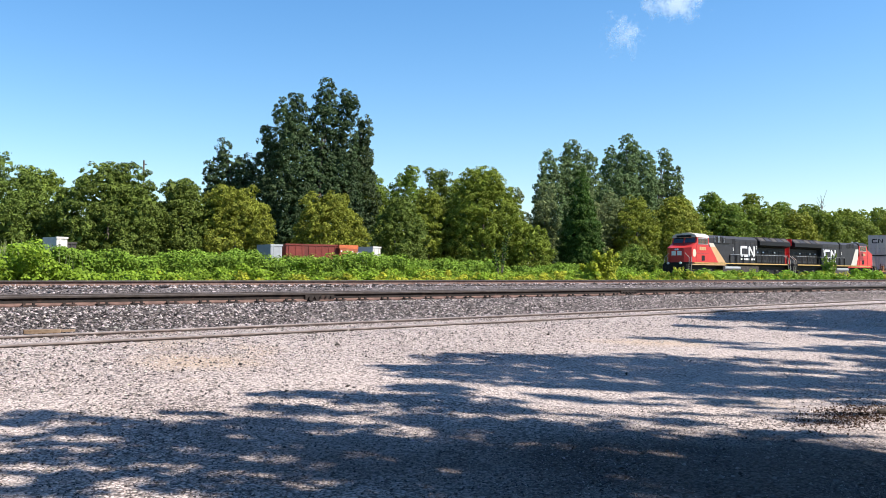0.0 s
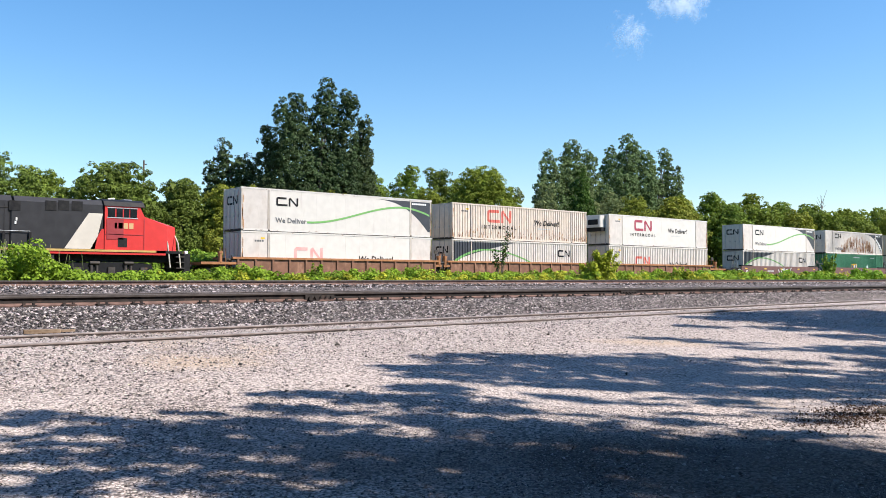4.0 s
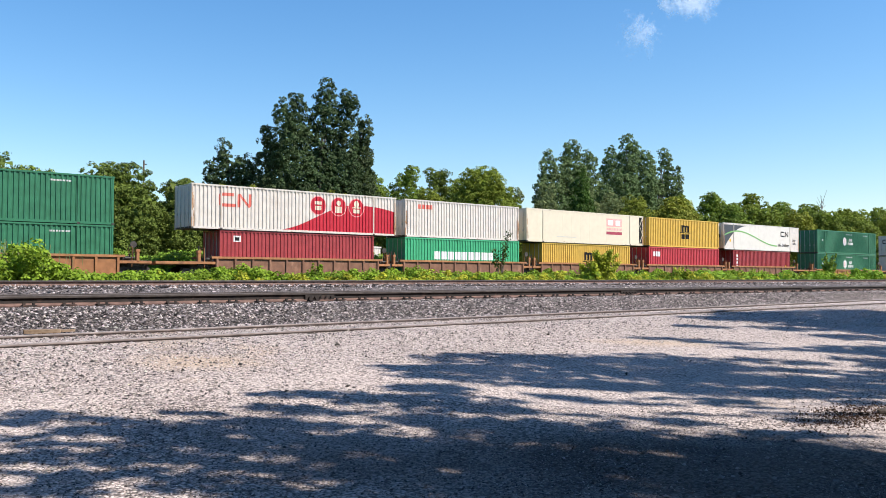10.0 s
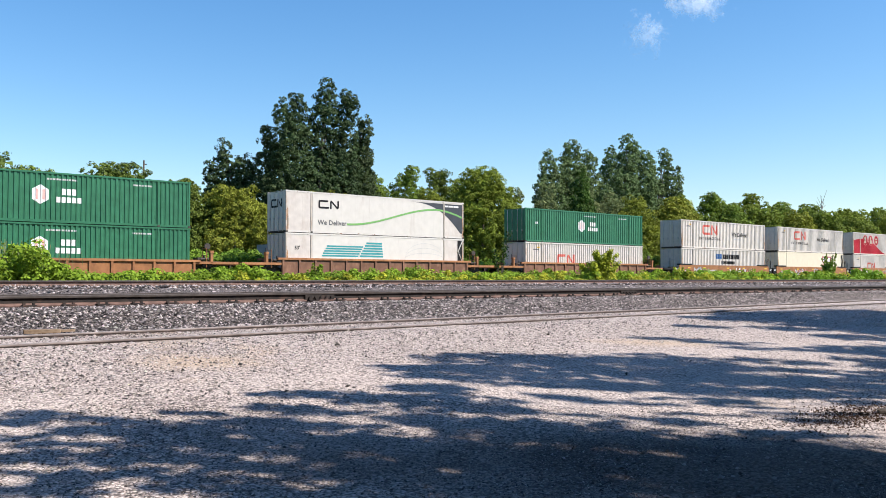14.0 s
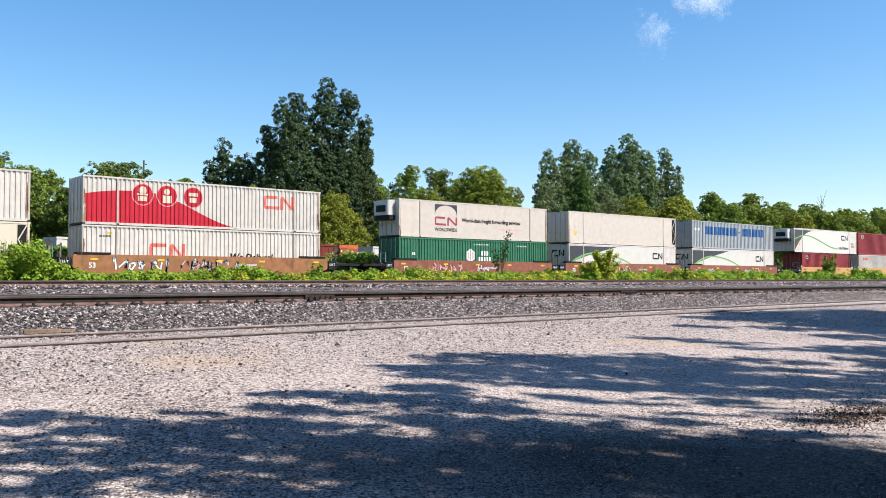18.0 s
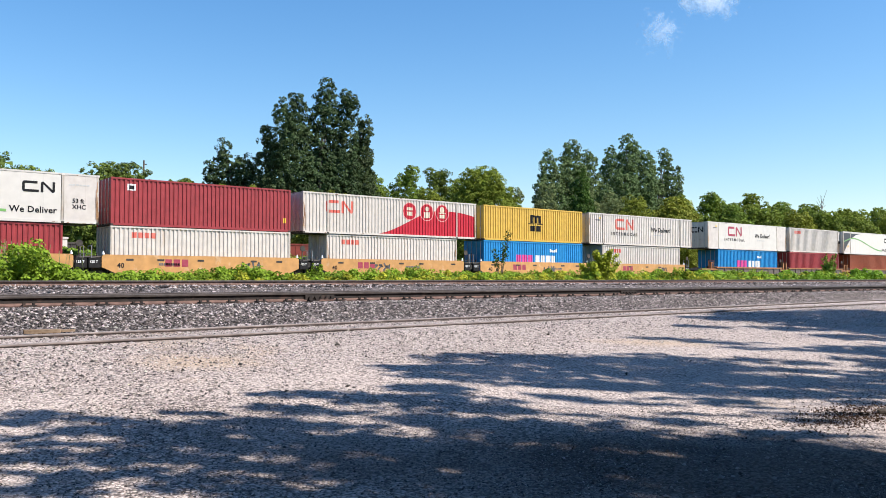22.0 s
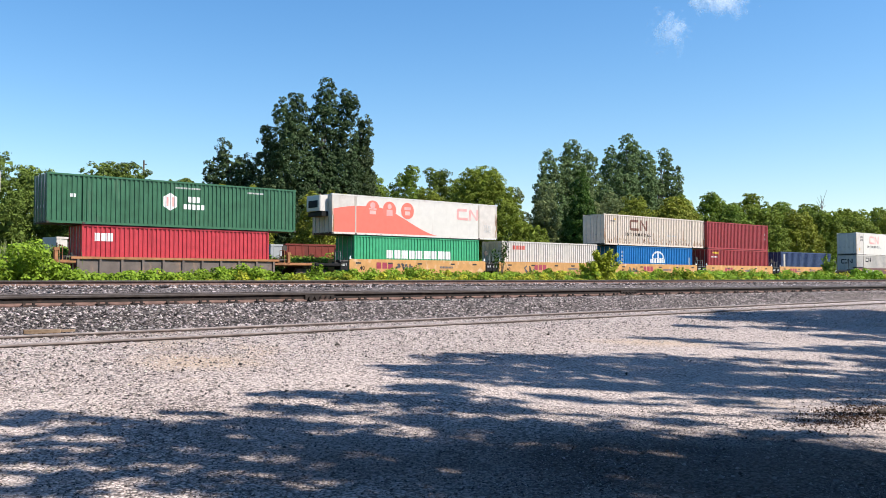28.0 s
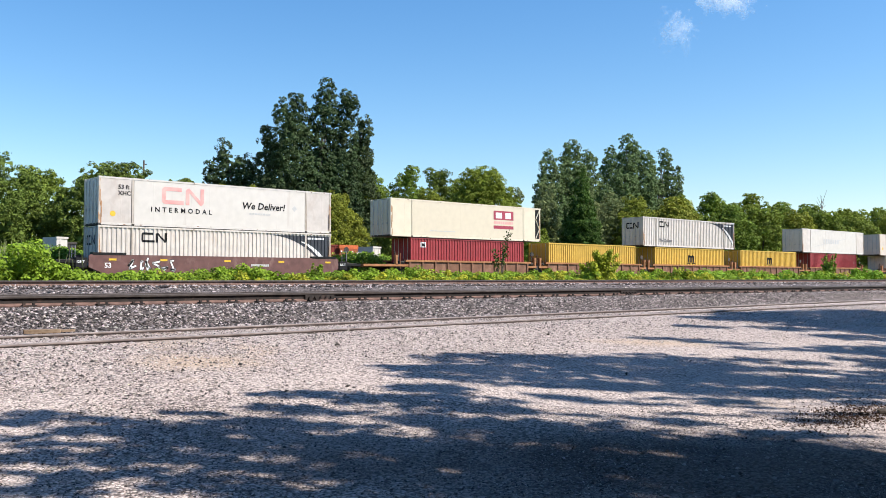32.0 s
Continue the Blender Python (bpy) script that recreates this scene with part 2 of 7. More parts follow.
LOCO_GREY = paint("locomotive_charcoal", (0.040, 0.040, 0.043), 0.75, (0.055, 0.052, 0.05), 0.5, 0.6, spec=0.2)
LOCO_BLACK_SHADE = paint("locomotive_black_and_recess_shade", (0.014, 0.014, 0.015), 0.75, (0.028, 0.025, 0.022), 0.55, 0.6, spec=0.2)
LOCO_WHITE = paint("locomotive_white", (0.60, 0.55, 0.47), 0.9, (0.6, 0.52, 0.42), 0.4, 0.66)
LOCO_SAND = paint("locomotive_faded_stripe", (0.60, 0.38, 0.19), 0.9, (0.54, 0.30, 0.15), 0.4, 0.62)


# ---- mesh making ----
class Geo:
    """Collects corners and faces of one mesh."""

    def __init__(self):
        self.v, self.f = [], []

    def add(self, vs, fs):
        k = len(self.v)
        self.v += [tuple(p) for p in vs]
        self.f += [tuple(k + i for i in f) for f in fs]
        return self

    def box(self, x0, y0, z0, x1, y1, z1, cut=0.0):
        """A box; cut chamfers its long upright edges."""
        c = min(cut, (x1 - x0) / 3, (y1 - y0) / 3)
        if c > 0:
            ring = [(x0 + c, y0), (x1 - c, y0), (x1, y0 + c), (x1, y1 - c), (x1 - c, y1), (x0 + c, y1), (x0, y1 - c), (x0, y0 + c)]
        else:
            ring = [(x0, y0), (x1, y0), (x1, y1), (x0, y1)]
        return self.column(ring, z0, z1)

    def column(self, ring, z0, z1):
        n = len(ring)
        vs = [(x, y, z0) for x, y in ring] + [(x, y, z1) for x, y in ring]
        return self.add(vs, [tuple(range(n))[::-1], tuple(range(n, 2 * n))] + [(i, (i + 1) % n, n + (i + 1) % n, n + i) for i in range(n)])

    def slab(self, ring, y0, y1):
        """A shape drawn in x and z, made y0 to y1 thick."""
        n = len(ring)
        vs = [(x, y0, z) for x, z in ring] + [(x, y1, z) for x, z in ring]
        return self.add(vs, [tuple(range(n)), tuple(range(n, 2 * n))[::-1]] + [(i, n + i, n + (i + 1) % n, (i + 1) % n) for i in range(n)])

    def beam(self, ring, x0, x1):
        """A profile drawn in y and z, drawn out along x."""
        n = len(ring)
        vs = [(x0, y, z) for y, z in ring] + [(x1, y, z) for y, z in ring]
        return self.add(vs, [tuple(range(n))[::-1], tuple(range(n, 2 * n))] + [(i, (i + 1) % n, n + (i + 1) % n, n + i) for i in range(n)])

    def rod(self, a, b, r, r2=None, n=6):
        a, b = Vector(a), Vector(b)
        r2 = r if r2 is None else r2
        q = (b - a).to_track_quat("Z", "Y")
        vs = []
        for p, rr in ((a, r), (b, r2)):
            vs += [p + q @ Vector((rr * math.cos(2 * math.pi * i / n), rr * math.sin(2 * math.pi * i / n), 0)) for i in range(n)]
        return self.add(vs, [tuple(range(n))[::-1], tuple(range(n, 2 * n))] + [(i, (i + 1) % n, n + (i + 1) % n, n + i) for i in range(n)])

    def disc(self, x, y0, y1, z, r, n=20):
        return self.slab([(x + r * math.cos(2 * math.pi * i / n), z + r * math.sin(2 * math.pi * i / n)) for i in range(n)], y0, y1)

    def mesh(self, name, material, smooth=False):
        me = bpy.data.meshes.new(name)
        me.from_pydata(self.v, [], self.f)
        me.materials.append(material)
        if smooth:
            me.shade_smooth()
        return me


CACHE = {}


def shared(key, name, material, make):
    """One mesh for all alike pieces."""
    k = (key, name, material.name)
    if k not in CACHE:
        g = make()
        CACHE[k] = g.mesh(name, material)
    return CACHE[k]


def put(name, me, parent=None, label="", at=None):
    ob = new(name, me)
    if parent:
        ob.parent = parent
    if at is not None:
        ob.matrix_basis = at if isinstance(at, Matrix) else Matrix.Translation(at)
    if label:
        ob["label"] = label
    return ob


def part(name, geo, material, parent=None, label="", at=None):
    return put(name, geo.mesh(name, material), parent, label, at)


def many(name, verts, size, material, kind="stuff", label="", category="", parent=None):
    """One mesh of many alike polygons, size corners each."""
    verts = np.asarray(verts, np.float32).reshape(-1, 3)
    n = len(verts) // size
    me = bpy.data.meshes.new(name)
    me.vertices.add(n * size)
    me.vertices.foreach_set("co", verts[: n * size].ravel())
    me.loops.add(n * size)
    me.loops.foreach_set("vertex_index", np.arange(n * size, dtype=np.int32))
    me.polygons.add(n)
    me.polygons.foreach_set("loop_start", np.arange(0, n * size, size, dtype=np.int32))
    me.update(calc_edges=True)
    me.materials.append(material)
    ob = put(name, me, parent)
    return tagged(ob, label, category, "", kind) if not parent else ob


def unit(v):
    return v / np.maximum(np.linalg.norm(v, axis=1, keepdims=True), 1e-6)


def leaf_quads(centres, size, flat=0.0, slim=0.62, out=None):
    """A kite-shaped leaf spray at each centre, turned at random; flat leans them to face upwards."""
    n = len(centres)
    a = unit(rng.normal(size=(n, 3)))
    b = rng.normal(size=(n, 3))
    nor = unit(b + np.array([0, -0.25, 1.0]) * flat)
    if out is not None:
        nor = unit(unit(b) * 0.75 + out)
    a = unit(a - nor * np.sum(a * nor, axis=1, keepdims=True))
    c = np.cross(nor, a)
    s = (size * rng.uniform(0.6, 1.35, n))[:, None]
    p = np.stack([centres - a * s * 0.5, centres + c * s * slim * 0.5 - a * s * 0.08, centres + a * s * 0.55, centres - c * s * slim * 0.5 - a * s * 0.08], axis=1)
    return p.reshape(-1, 3)


def leaf_tris(centres, size, flat=0.0, slim=0.7, out=None):
    """Small three-cornered leaves, turned as the sprays are."""
    q = leaf_quads(centres, size, flat, slim, out).reshape(-1, 4, 3)
    return q[:, 1:].reshape(-1, 3)


def stones(centres, size):
    """Rough eight-sided stones, as triangles."""
    n = len(centres)
    base = np.array([(1, 0, 0), (-1, 0, 0), (0, 1, 0), (0, -1, 0), (0, 0, 1), (0, 0, -1)], float)
    r = size[:, None, None] * rng.uniform(0.55, 1.15, (n, 6, 1))
    turn = rng.uniform(0, 2 * math.pi, n)
    c, s = np.cos(turn)[:, None], np.sin(turn)[:, None]
    v = base[None] * r + rng.normal(size=(n, 6, 3)) * size[:, None, None] * 0.22
    v[:, :, 2] *= 0.75
    x, y = v[:, :, 0] * c - v[:, :, 1] * s, v[:, :, 0] * s + v[:, :, 1] * c
    v[:, :, 0], v[:, :, 1] = x, y
    v += centres[:, None, :]
    tri = np.array([(0, 2, 4), (2, 1, 4), (1, 3, 4), (3, 0, 4), (2, 0, 5), (1, 2, 5), (3, 1, 5), (0, 3, 5)])
    return v, tri


def stone_field(name, centres, size, material, label, category):
    v, tri = stones(centres, size)
    n = len(centres)
    tri = tri[:4]
    faces = (tri[None] + 6 * np.arange(n)[:, None, None]).reshape(-1)
    me = bpy.data.meshes.new(name)
    me.vertices.add(n * 6)
    me.vertices.foreach_set("co", v.astype(np.float32).ravel())
    me.loops.add(len(faces))
    me.loops.foreach_set("vertex_index", faces.astype(np.int32))
    me.polygons.add(len(faces) // 3)
    me.polygons.foreach_set("loop_start", np.arange(0, len(faces), 3, dtype=np.int32))
    me.update(calc_edges=True)
    me.materials.append(material)
    return tagged(put(name, me), label, category, "", "stuff")


# ---- ground ----
NEAR_A, NEAR_B, NEAR_C = 14.3, 22.5, 52.75
TOP_A, TOP_B, TOP_C = 0.99, 1.205, 1.19
GAUGE = 1.5


def siding_y(x):
    """The near rail of the sunken siding, which draws towards the raised track."""
    return 9.79 + 0.052 * np.minimum(x, 34.0)


def ground_z(x, y):
    """Height of the ground: a lot that rises gently, the ballast of two tracks, a dip with weeds, a third bed, then flat land."""
    toe = siding_y(x) + GAUGE + 0.45
    z = np.where(y < 9.2, 0.0565 * np.maximum(y, -3), 0.52)
    k = np.clip((y - toe) / np.maximum(13.55 - toe, 0.2), 0, 1)
    z = z + (0.80 - 0.52) * k * k * (3 - 2 * k)
    k = np.clip((y - 20.0) / 1.3, 0, 1)
    z = z + 0.21 * k * k * (3 - 2 * k)
    k = np.clip((y - 25.3) / 2.2, 0, 1)
    z = z - 0.6 * k * k * (3 - 2 * k)
    k = np.clip((y - 49.5) / 1.8, 0, 1) - np.clip((y - 56.0) / 2.0, 0, 1)
    z = z + 0.55 * k * k * (3 - 2 * k)
    return z


def build_ground():
    xs = np.concatenate([np.array([-1500, -500, -160, -60, -25, -12]), np.arange(-8, 34, 0.17), np.arange(34, 80, 0.8), np.array([90, 110, 150, 220, 330, 500, 800, 1400, 2500, 4500])])
    ys = np.concatenate([np.array([-600, -150, -40, -15, -6, -2, 0]), np.arange(0.6, 14.2, 0.14), np.arange(14.2, 30, 0.5), np.arange(30, 62, 1.2), np.array([66, 75, 90, 120, 180, 300, 600, 1200, 2500, 4500])])
    X, Y = np.meshgrid(xs, ys)
    Z = ground_z(X, Y)
    lump = np.zeros_like(Z)
    for i in range(9):
        kx, ky = rng.normal(size=2) * (1.2 + 1.1 * i)
        lump += np.sin(kx * X + ky * Y + rng.uniform(0, 6)) / (1 + i)
    near = (np.abs(X - 12) < 24) & (Y > 0.3) & (Y < 14)
    Z = Z + np.where(near, 0.006 * lump + rng.normal(size=Z.shape) * 0.0012, 0)
    v = np.stack([X, Y, Z], -1).reshape(-1, 3)
    nx, ny = len(xs), len(ys)
    i = (np.arange(ny - 1)[:, None] * nx + np.arange(nx - 1)[None]).ravel()
    f = np.stack([i, i + 1, i + nx + 1, i + nx], -1).ravel()
    me = bpy.data.meshes.new("ground")
    me.vertices.add(len(v))
    me.vertices.foreach_set("co", v.astype(np.float32).ravel())
    me.loops.add(len(f))
    me.loops.foreach_set("vertex_index", f.astype(np.int32))
    me.polygons.add(len(f) // 4)
    me.polygons.foreach_set("loop_start", np.arange(0, len(f), 4, dtype=np.int32))
    me.update(calc_edges=True)
    me.shade_smooth()
    m = bpy.data.materials.new("pale_gravel")
    t, n, l = nodes_of(m)
    p = n["Principled BSDF"]
    p.inputs["Roughness"].default_value = 0.92
    p.inputs["Specular IOR Level"].default_value = 0.2
    co = n.new("ShaderNodeTexCoord")

    def tex(scale, detail=6, rough=0.6):
        a = n.new("ShaderNodeTexNoise")
        a.inputs["Scale"].default_value, a.inputs["Detail"].default_value, a.inputs["Roughness"].default_value = scale, detail, rough
        l.new(co.outputs["Object"], a.inputs["Vector"])
        return a.outputs["Fac"]

    def ramp(src, p0, p1, c0, c1):
        r = n.new("ShaderNodeValToRGB")
        r.color_ramp.elements[0].position, r.color_ramp.elements[1].position = p0, p1
        r.color_ramp.elements[0].color, r.color_ramp.elements[1].color = (*c0, 1), (*c1, 1)
        l.new(src, r.inputs[0])
        return r.outputs[0]

    def mix(fac, a, b, how="MIX"):
        x = n.new("ShaderNodeMix")
        x.data_type, x.blend_type = "RGBA", how
        if isinstance(fac, float):
            x.inputs[0].default_value = fac
        else:
            l.new(fac, x.inputs[0])
        l.new(a, x.inputs[6])
        l.new(b, x.inputs[7])
        return x.outputs[2]

    stonec = n.new("ShaderNodeTexVoronoi")
    stonec.inputs["Scale"].default_value = 52
    l.new(co.outputs["Object"], stonec.inputs["Vector"])
    sep = n.new("ShaderNodeSeparateColor")
    l.new(stonec.outputs["Color"], sep.inputs[0])
    chips = ramp(sep.outputs[0], 0.03, 0.5, (0.04, 0.034, 0.031), (0.69, 0.595, 0.54))
    gaps = ramp(stonec.outputs["Distance"], 0.35, 0.75, (1, 1, 1), (0.35, 0.33, 0.33))
    chips = mix(1.0, chips, gaps, "MULTIPLY")
    sand = ramp(tex(38, 8, 0.75), 0.36, 0.62, (0.28, 0.237, 0.215), (0.75, 0.65, 0.595))
    body = mix(ramp(tex(0.8, 5), 0.36, 0.60, (0.2, 0.2, 0.2), (0.8, 0.8, 0.8)), sand, chips)
    coarse = n.new("ShaderNodeMapRange")
    coarse.inputs[1].default_value, coarse.inputs[2].default_value = 5.4, 7.4
    coarse.inputs[3].default_value, coarse.inputs[4].default_value = 0.42, 0.85
    split = n.new("ShaderNodeSeparateXYZ")
    l.new(co.outputs["Object"], split.inputs[0])
    l.new(split.outputs[1], coarse.inputs[0])
    body = mix(coarse.outputs[0], body, chips)
    rusty = ramp(tex(0.35, 4), 0.60, 0.72, (0, 0, 0), (0.5, 0.5, 0.5))

    def spot(x, y, turn, a, b, p0, p1, c0, c1):
        """A ragged patch on the ground."""
        mp = n.new("ShaderNodeMapping")
        mp.vector_type = "TEXTURE"
        mp.inputs["Location"].default_value, mp.inputs["Rotation"].default_value = (x, y, 0), (0, 0, turn)
        mp.inputs["Scale"].default_value = (a, b, 1e6)
        l.new(co.outputs["Object"], mp.inputs[0])
        dd = n.new("ShaderNodeVectorMath")
        dd.operation = "LENGTH"
        l.new(mp.outputs[0], dd.inputs[0])
        ww = n.new("ShaderNodeMath")
        ww.operation = "MULTIPLY_ADD"
        ww.inputs[1].default_value = 1.0
        l.new(tex(2.6, 6, 0.7), ww.inputs[0])
        l.new(dd.outputs["Value"], ww.inputs[2])
        hh = n.new("ShaderNodeMath")
        hh.operation = "MULTIPLY"
        hh.inputs[1].default_value = 0.5
        l.new(ww.outputs[0], hh.inputs[0])
        return ramp(hh.outputs[0], p0, p1, c0, c1)
    ochre = n.new("ShaderNodeRGB")
    ochre.outputs[0].default_value = (0.52, 0.385, 0.25, 1)
    body = mix(rusty, body, ochre.outputs[0])
    for x, y, a, b in ((3.63, 7.99, 0.75, 0.6), (9.57, 7.1, 0.95, 0.5)):
        body = mix(spot(x, y, -0.7, a, b, 0.4, 0.8, (0.5, 0.5, 0.5), (0, 0, 0)), body, ochre.outputs[0])
    damp = ramp(tex(0.55, 5), 0.58, 0.74, (1, 1, 1), (0.72, 0.71, 0.72))
    body = mix(1.0, body, damp, "MULTIPLY")
    # dark soil trodden in at the lot's edge, darkened further to deepen tree shade
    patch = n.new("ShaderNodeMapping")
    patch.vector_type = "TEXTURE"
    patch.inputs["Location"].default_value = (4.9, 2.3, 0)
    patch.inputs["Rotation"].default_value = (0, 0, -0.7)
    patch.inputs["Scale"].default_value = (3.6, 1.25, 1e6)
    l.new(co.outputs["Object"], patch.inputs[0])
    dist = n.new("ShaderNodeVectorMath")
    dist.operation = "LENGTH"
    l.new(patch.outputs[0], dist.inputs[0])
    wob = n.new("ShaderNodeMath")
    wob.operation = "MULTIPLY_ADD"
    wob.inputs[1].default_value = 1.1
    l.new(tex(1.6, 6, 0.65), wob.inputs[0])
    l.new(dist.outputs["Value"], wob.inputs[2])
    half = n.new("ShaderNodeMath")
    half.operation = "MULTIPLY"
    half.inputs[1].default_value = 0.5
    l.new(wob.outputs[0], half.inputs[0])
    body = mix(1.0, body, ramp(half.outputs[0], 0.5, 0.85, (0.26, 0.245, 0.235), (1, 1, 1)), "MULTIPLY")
    soil = n.new("ShaderNodeRGB")
    soil.outputs[0].default_value = (0.09, 0.085, 0.045, 1)
    xyz = n.new("ShaderNodeSeparateXYZ")
    l.new(co.outputs["Object"], xyz.inputs[0])
    far = n.new("ShaderNodeMapRange")
    far.inputs[1].default_value, far.inputs[2].default_value = 25.0, 27.5
    l.new(xyz.outputs[1], far.inputs[0])
    # the crushed-stone beds of the raised tracks are darker than the lot
    lean = n.new("ShaderNodeMath")
    lean.operation = "MULTIPLY_ADD"
    lean.inputs[1].default_value = -0.052
    l.new(xyz.outputs[0], lean.inputs[0])
    l.new(xyz.outputs[1], lean.inputs[2])
    bed = n.new("ShaderNodeMapRange")
    bed.inputs[1].default_value, bed.inputs[2].default_value = 11.45, 11.8
    l.new(lean.outputs[0], bed.inputs[0])
    dark = ramp(sep.outputs[1], 0.1, 0.9, (0.02, 0.017, 0.016), (0.24, 0.208, 0.197))
    track = mix(bed.outputs[0], body, dark)
    body = mix(far.outputs[0], track, soil.outputs[0])
    l.new(body, p.inputs["Base Color"])
    bp = n.new("ShaderNodeBump")
    bp.inputs["Strength"].default_value, bp.inputs["Distance"].default_value = 0.8, 0.012
    l.new(stonec.outputs["Distance"], bp.inputs["Height"])
    bp.invert = True
    l.new(bp.outputs[0], p.inputs["Normal"])
    me.materials.append(m)
    tagged(put("ground", me), "pale pinkish gravel lot rising gently to the railway embankment", "ground", "", "structure")


build_ground()


# ---- tracks ----
def rail_profile(top, height=0.17, head=0.074, base=0.14):
    """Half rail, drawn round: foot, web and head."""
    h, b = head / 2, base / 2
    z0 = top - height
    half = [(-b, z0), (-b, z0 + 0.012), (-0.02, z0 + 0.03), (-0.009, z0 + 0.05), (-0.009, top - 0.042), (-h, top - 0.036), (-h, top - 0.008), (-h + 0.01, top)]
    return half + [(-y, z) for y, z in half[::-1]]


def straight_rail(name, y, top, label, near):
    g = Geo()
    g.beam([(y + a, z) for a, z in rail_profile(top)], -300, 1500)
    ob = part(name, g, RAIL_SIDE if name.endswith("raised") else RAIL_BROWN, None)
    tagged(ob, label, "rail", "", "structure")
    cap = Geo().beam([(y - 0.038, top - 0.036), (y - 0.038, top - 0.006), (y - 0.028, top + 0.003), (y + 0.028, top + 0.003), (y + 0.038, top - 0.006), (y + 0.038, top - 0.036)], -300, 1500)
    foot = Geo().beam([(y - 0.078, top - 0.168), (y - 0.078, top - 0.15), (y - 0.024, top - 0.128), (y - 0.014, top - 0.115), (y - 0.014, top - 0.168)], -300, 1500)
    part("rail_foot", foot, RAIL_FOOT, ob, "rusty foot of the rail")
    part("rail_head", cap, RAIL_HEAD, ob, "worn grey head of the rail")
    if not near:
        return ob
    plate = shared("plate", "tie_plate", RAIL_SIDE, lambda: Geo().box(-0.1, -0.17, 0, 0.1, 0.02, 0.02).box(-0.09, -0.12, 0.02, -0.05, -0.085, 0.055).box(0.05, -0.125, 0.02, 0.085, -0.085, 0.05))
    spacing = 0.56
    for i in range(110):
        put("tie_plate", plate, ob, at=(-3 + i * spacing + rnd.uniform(-0.03, 0.03), y - 0.012, top - 0.158))
    return ob


for nm, y0, top in (("raised", NEAR_A, TOP_A), ("far", NEAR_B, TOP_B), ("train", NEAR_C, TOP_C)):
    straight_rail("rail_near_" + nm, y0, top, "rusty steel rail on a bed of crushed stone", nm != "train")
    straight_rail("rail_rear_" + nm, y0 + GAUGE, top, "rusty steel rail on a bed of crushed stone", False)


def joint_bar(x):
    g = Geo().box(x - 0.33, NEAR_A - 0.045, TOP_A - 0.135, x + 0.33, NEAR_A - 0.008, TOP_A - 0.045, 0.01)
    bar = part("joint_bar", g, RAIL_SIDE, None)
    tagged(bar, "rusty bolted joint bar on the side of the rail", "joint bar", "joint bars of the raised track")
    for k in (-0.24, -0.12, 0.0, 0.12, 0.24):
        part("bolt", Geo().rod((x + k, NEAR_A - 0.085, TOP_A - 0.09), (x + k, NEAR_A - 0.04, TOP_A - 0.09), 0.018), RAIL_SIDE, bar)


for jx in (8.93, 18.35, 27.7, 37.1):
    joint_bar(jx)


def siding_rail(k, label):
    """A sunken rail: only its head stands out of the gravel."""
    xs = [-40.0, 0.0, 34.0, 400.0]
    prof = [(-0.012, -0.12), (-0.012, -0.022), (-0.035, -0.02), (-0.035, -0.006), (-0.027, 0.0), (0.027, 0.0), (0.035, -0.006), (0.035, -0.02), (0.012, -0.022), (0.012, -0.12)]
    g, n = Geo(), len(prof)
    for x in xs:
        yy = float(siding_y(np.array(x))) + k
        g.v += [(x, yy + a, 0.566 + z) for a, z in prof]
    for s in range(len(xs) - 1):
        for i in range(n - 1):
            a = s * n + i
            g.f.append((a, a + n, a + n + 1, a + 1))
    tagged(part("siding_rail", g, SUNK_RAIL), label, "rail", "siding rails", "structure")


siding_rail(0.0, "worn steel rail sunk in pale gravel")
siding_rail(GAUGE, "worn steel rail sunk in pale gravel")


def ties():
    """Tie ends that show in the ballast of the raised and the far track."""
    me = shared("tie", "tie", TIE_WOOD, lambda: Geo().box(-0.11, -1.3, -0.16, 0.11, 1.3, 0.0, 0.02))
    for y0, top, nm in ((NEAR_A, TOP_A, "raised_track_ties"), (NEAR_B, TOP_B, "far_track_ties")):
        root = tagged(new(nm), "weathered wooden ties bedded in crushed stone", "ties", "", "structure")
        root.location = (0, y0 + GAUGE / 2, top - 0.172)
        for i in range(90):
            put("tie", me, root, at=pose(-3 + i * 0.56, rnd.uniform(-0.04, 0.04), 0, 0, 0, rnd.uniform(-1, 1)))


ties()


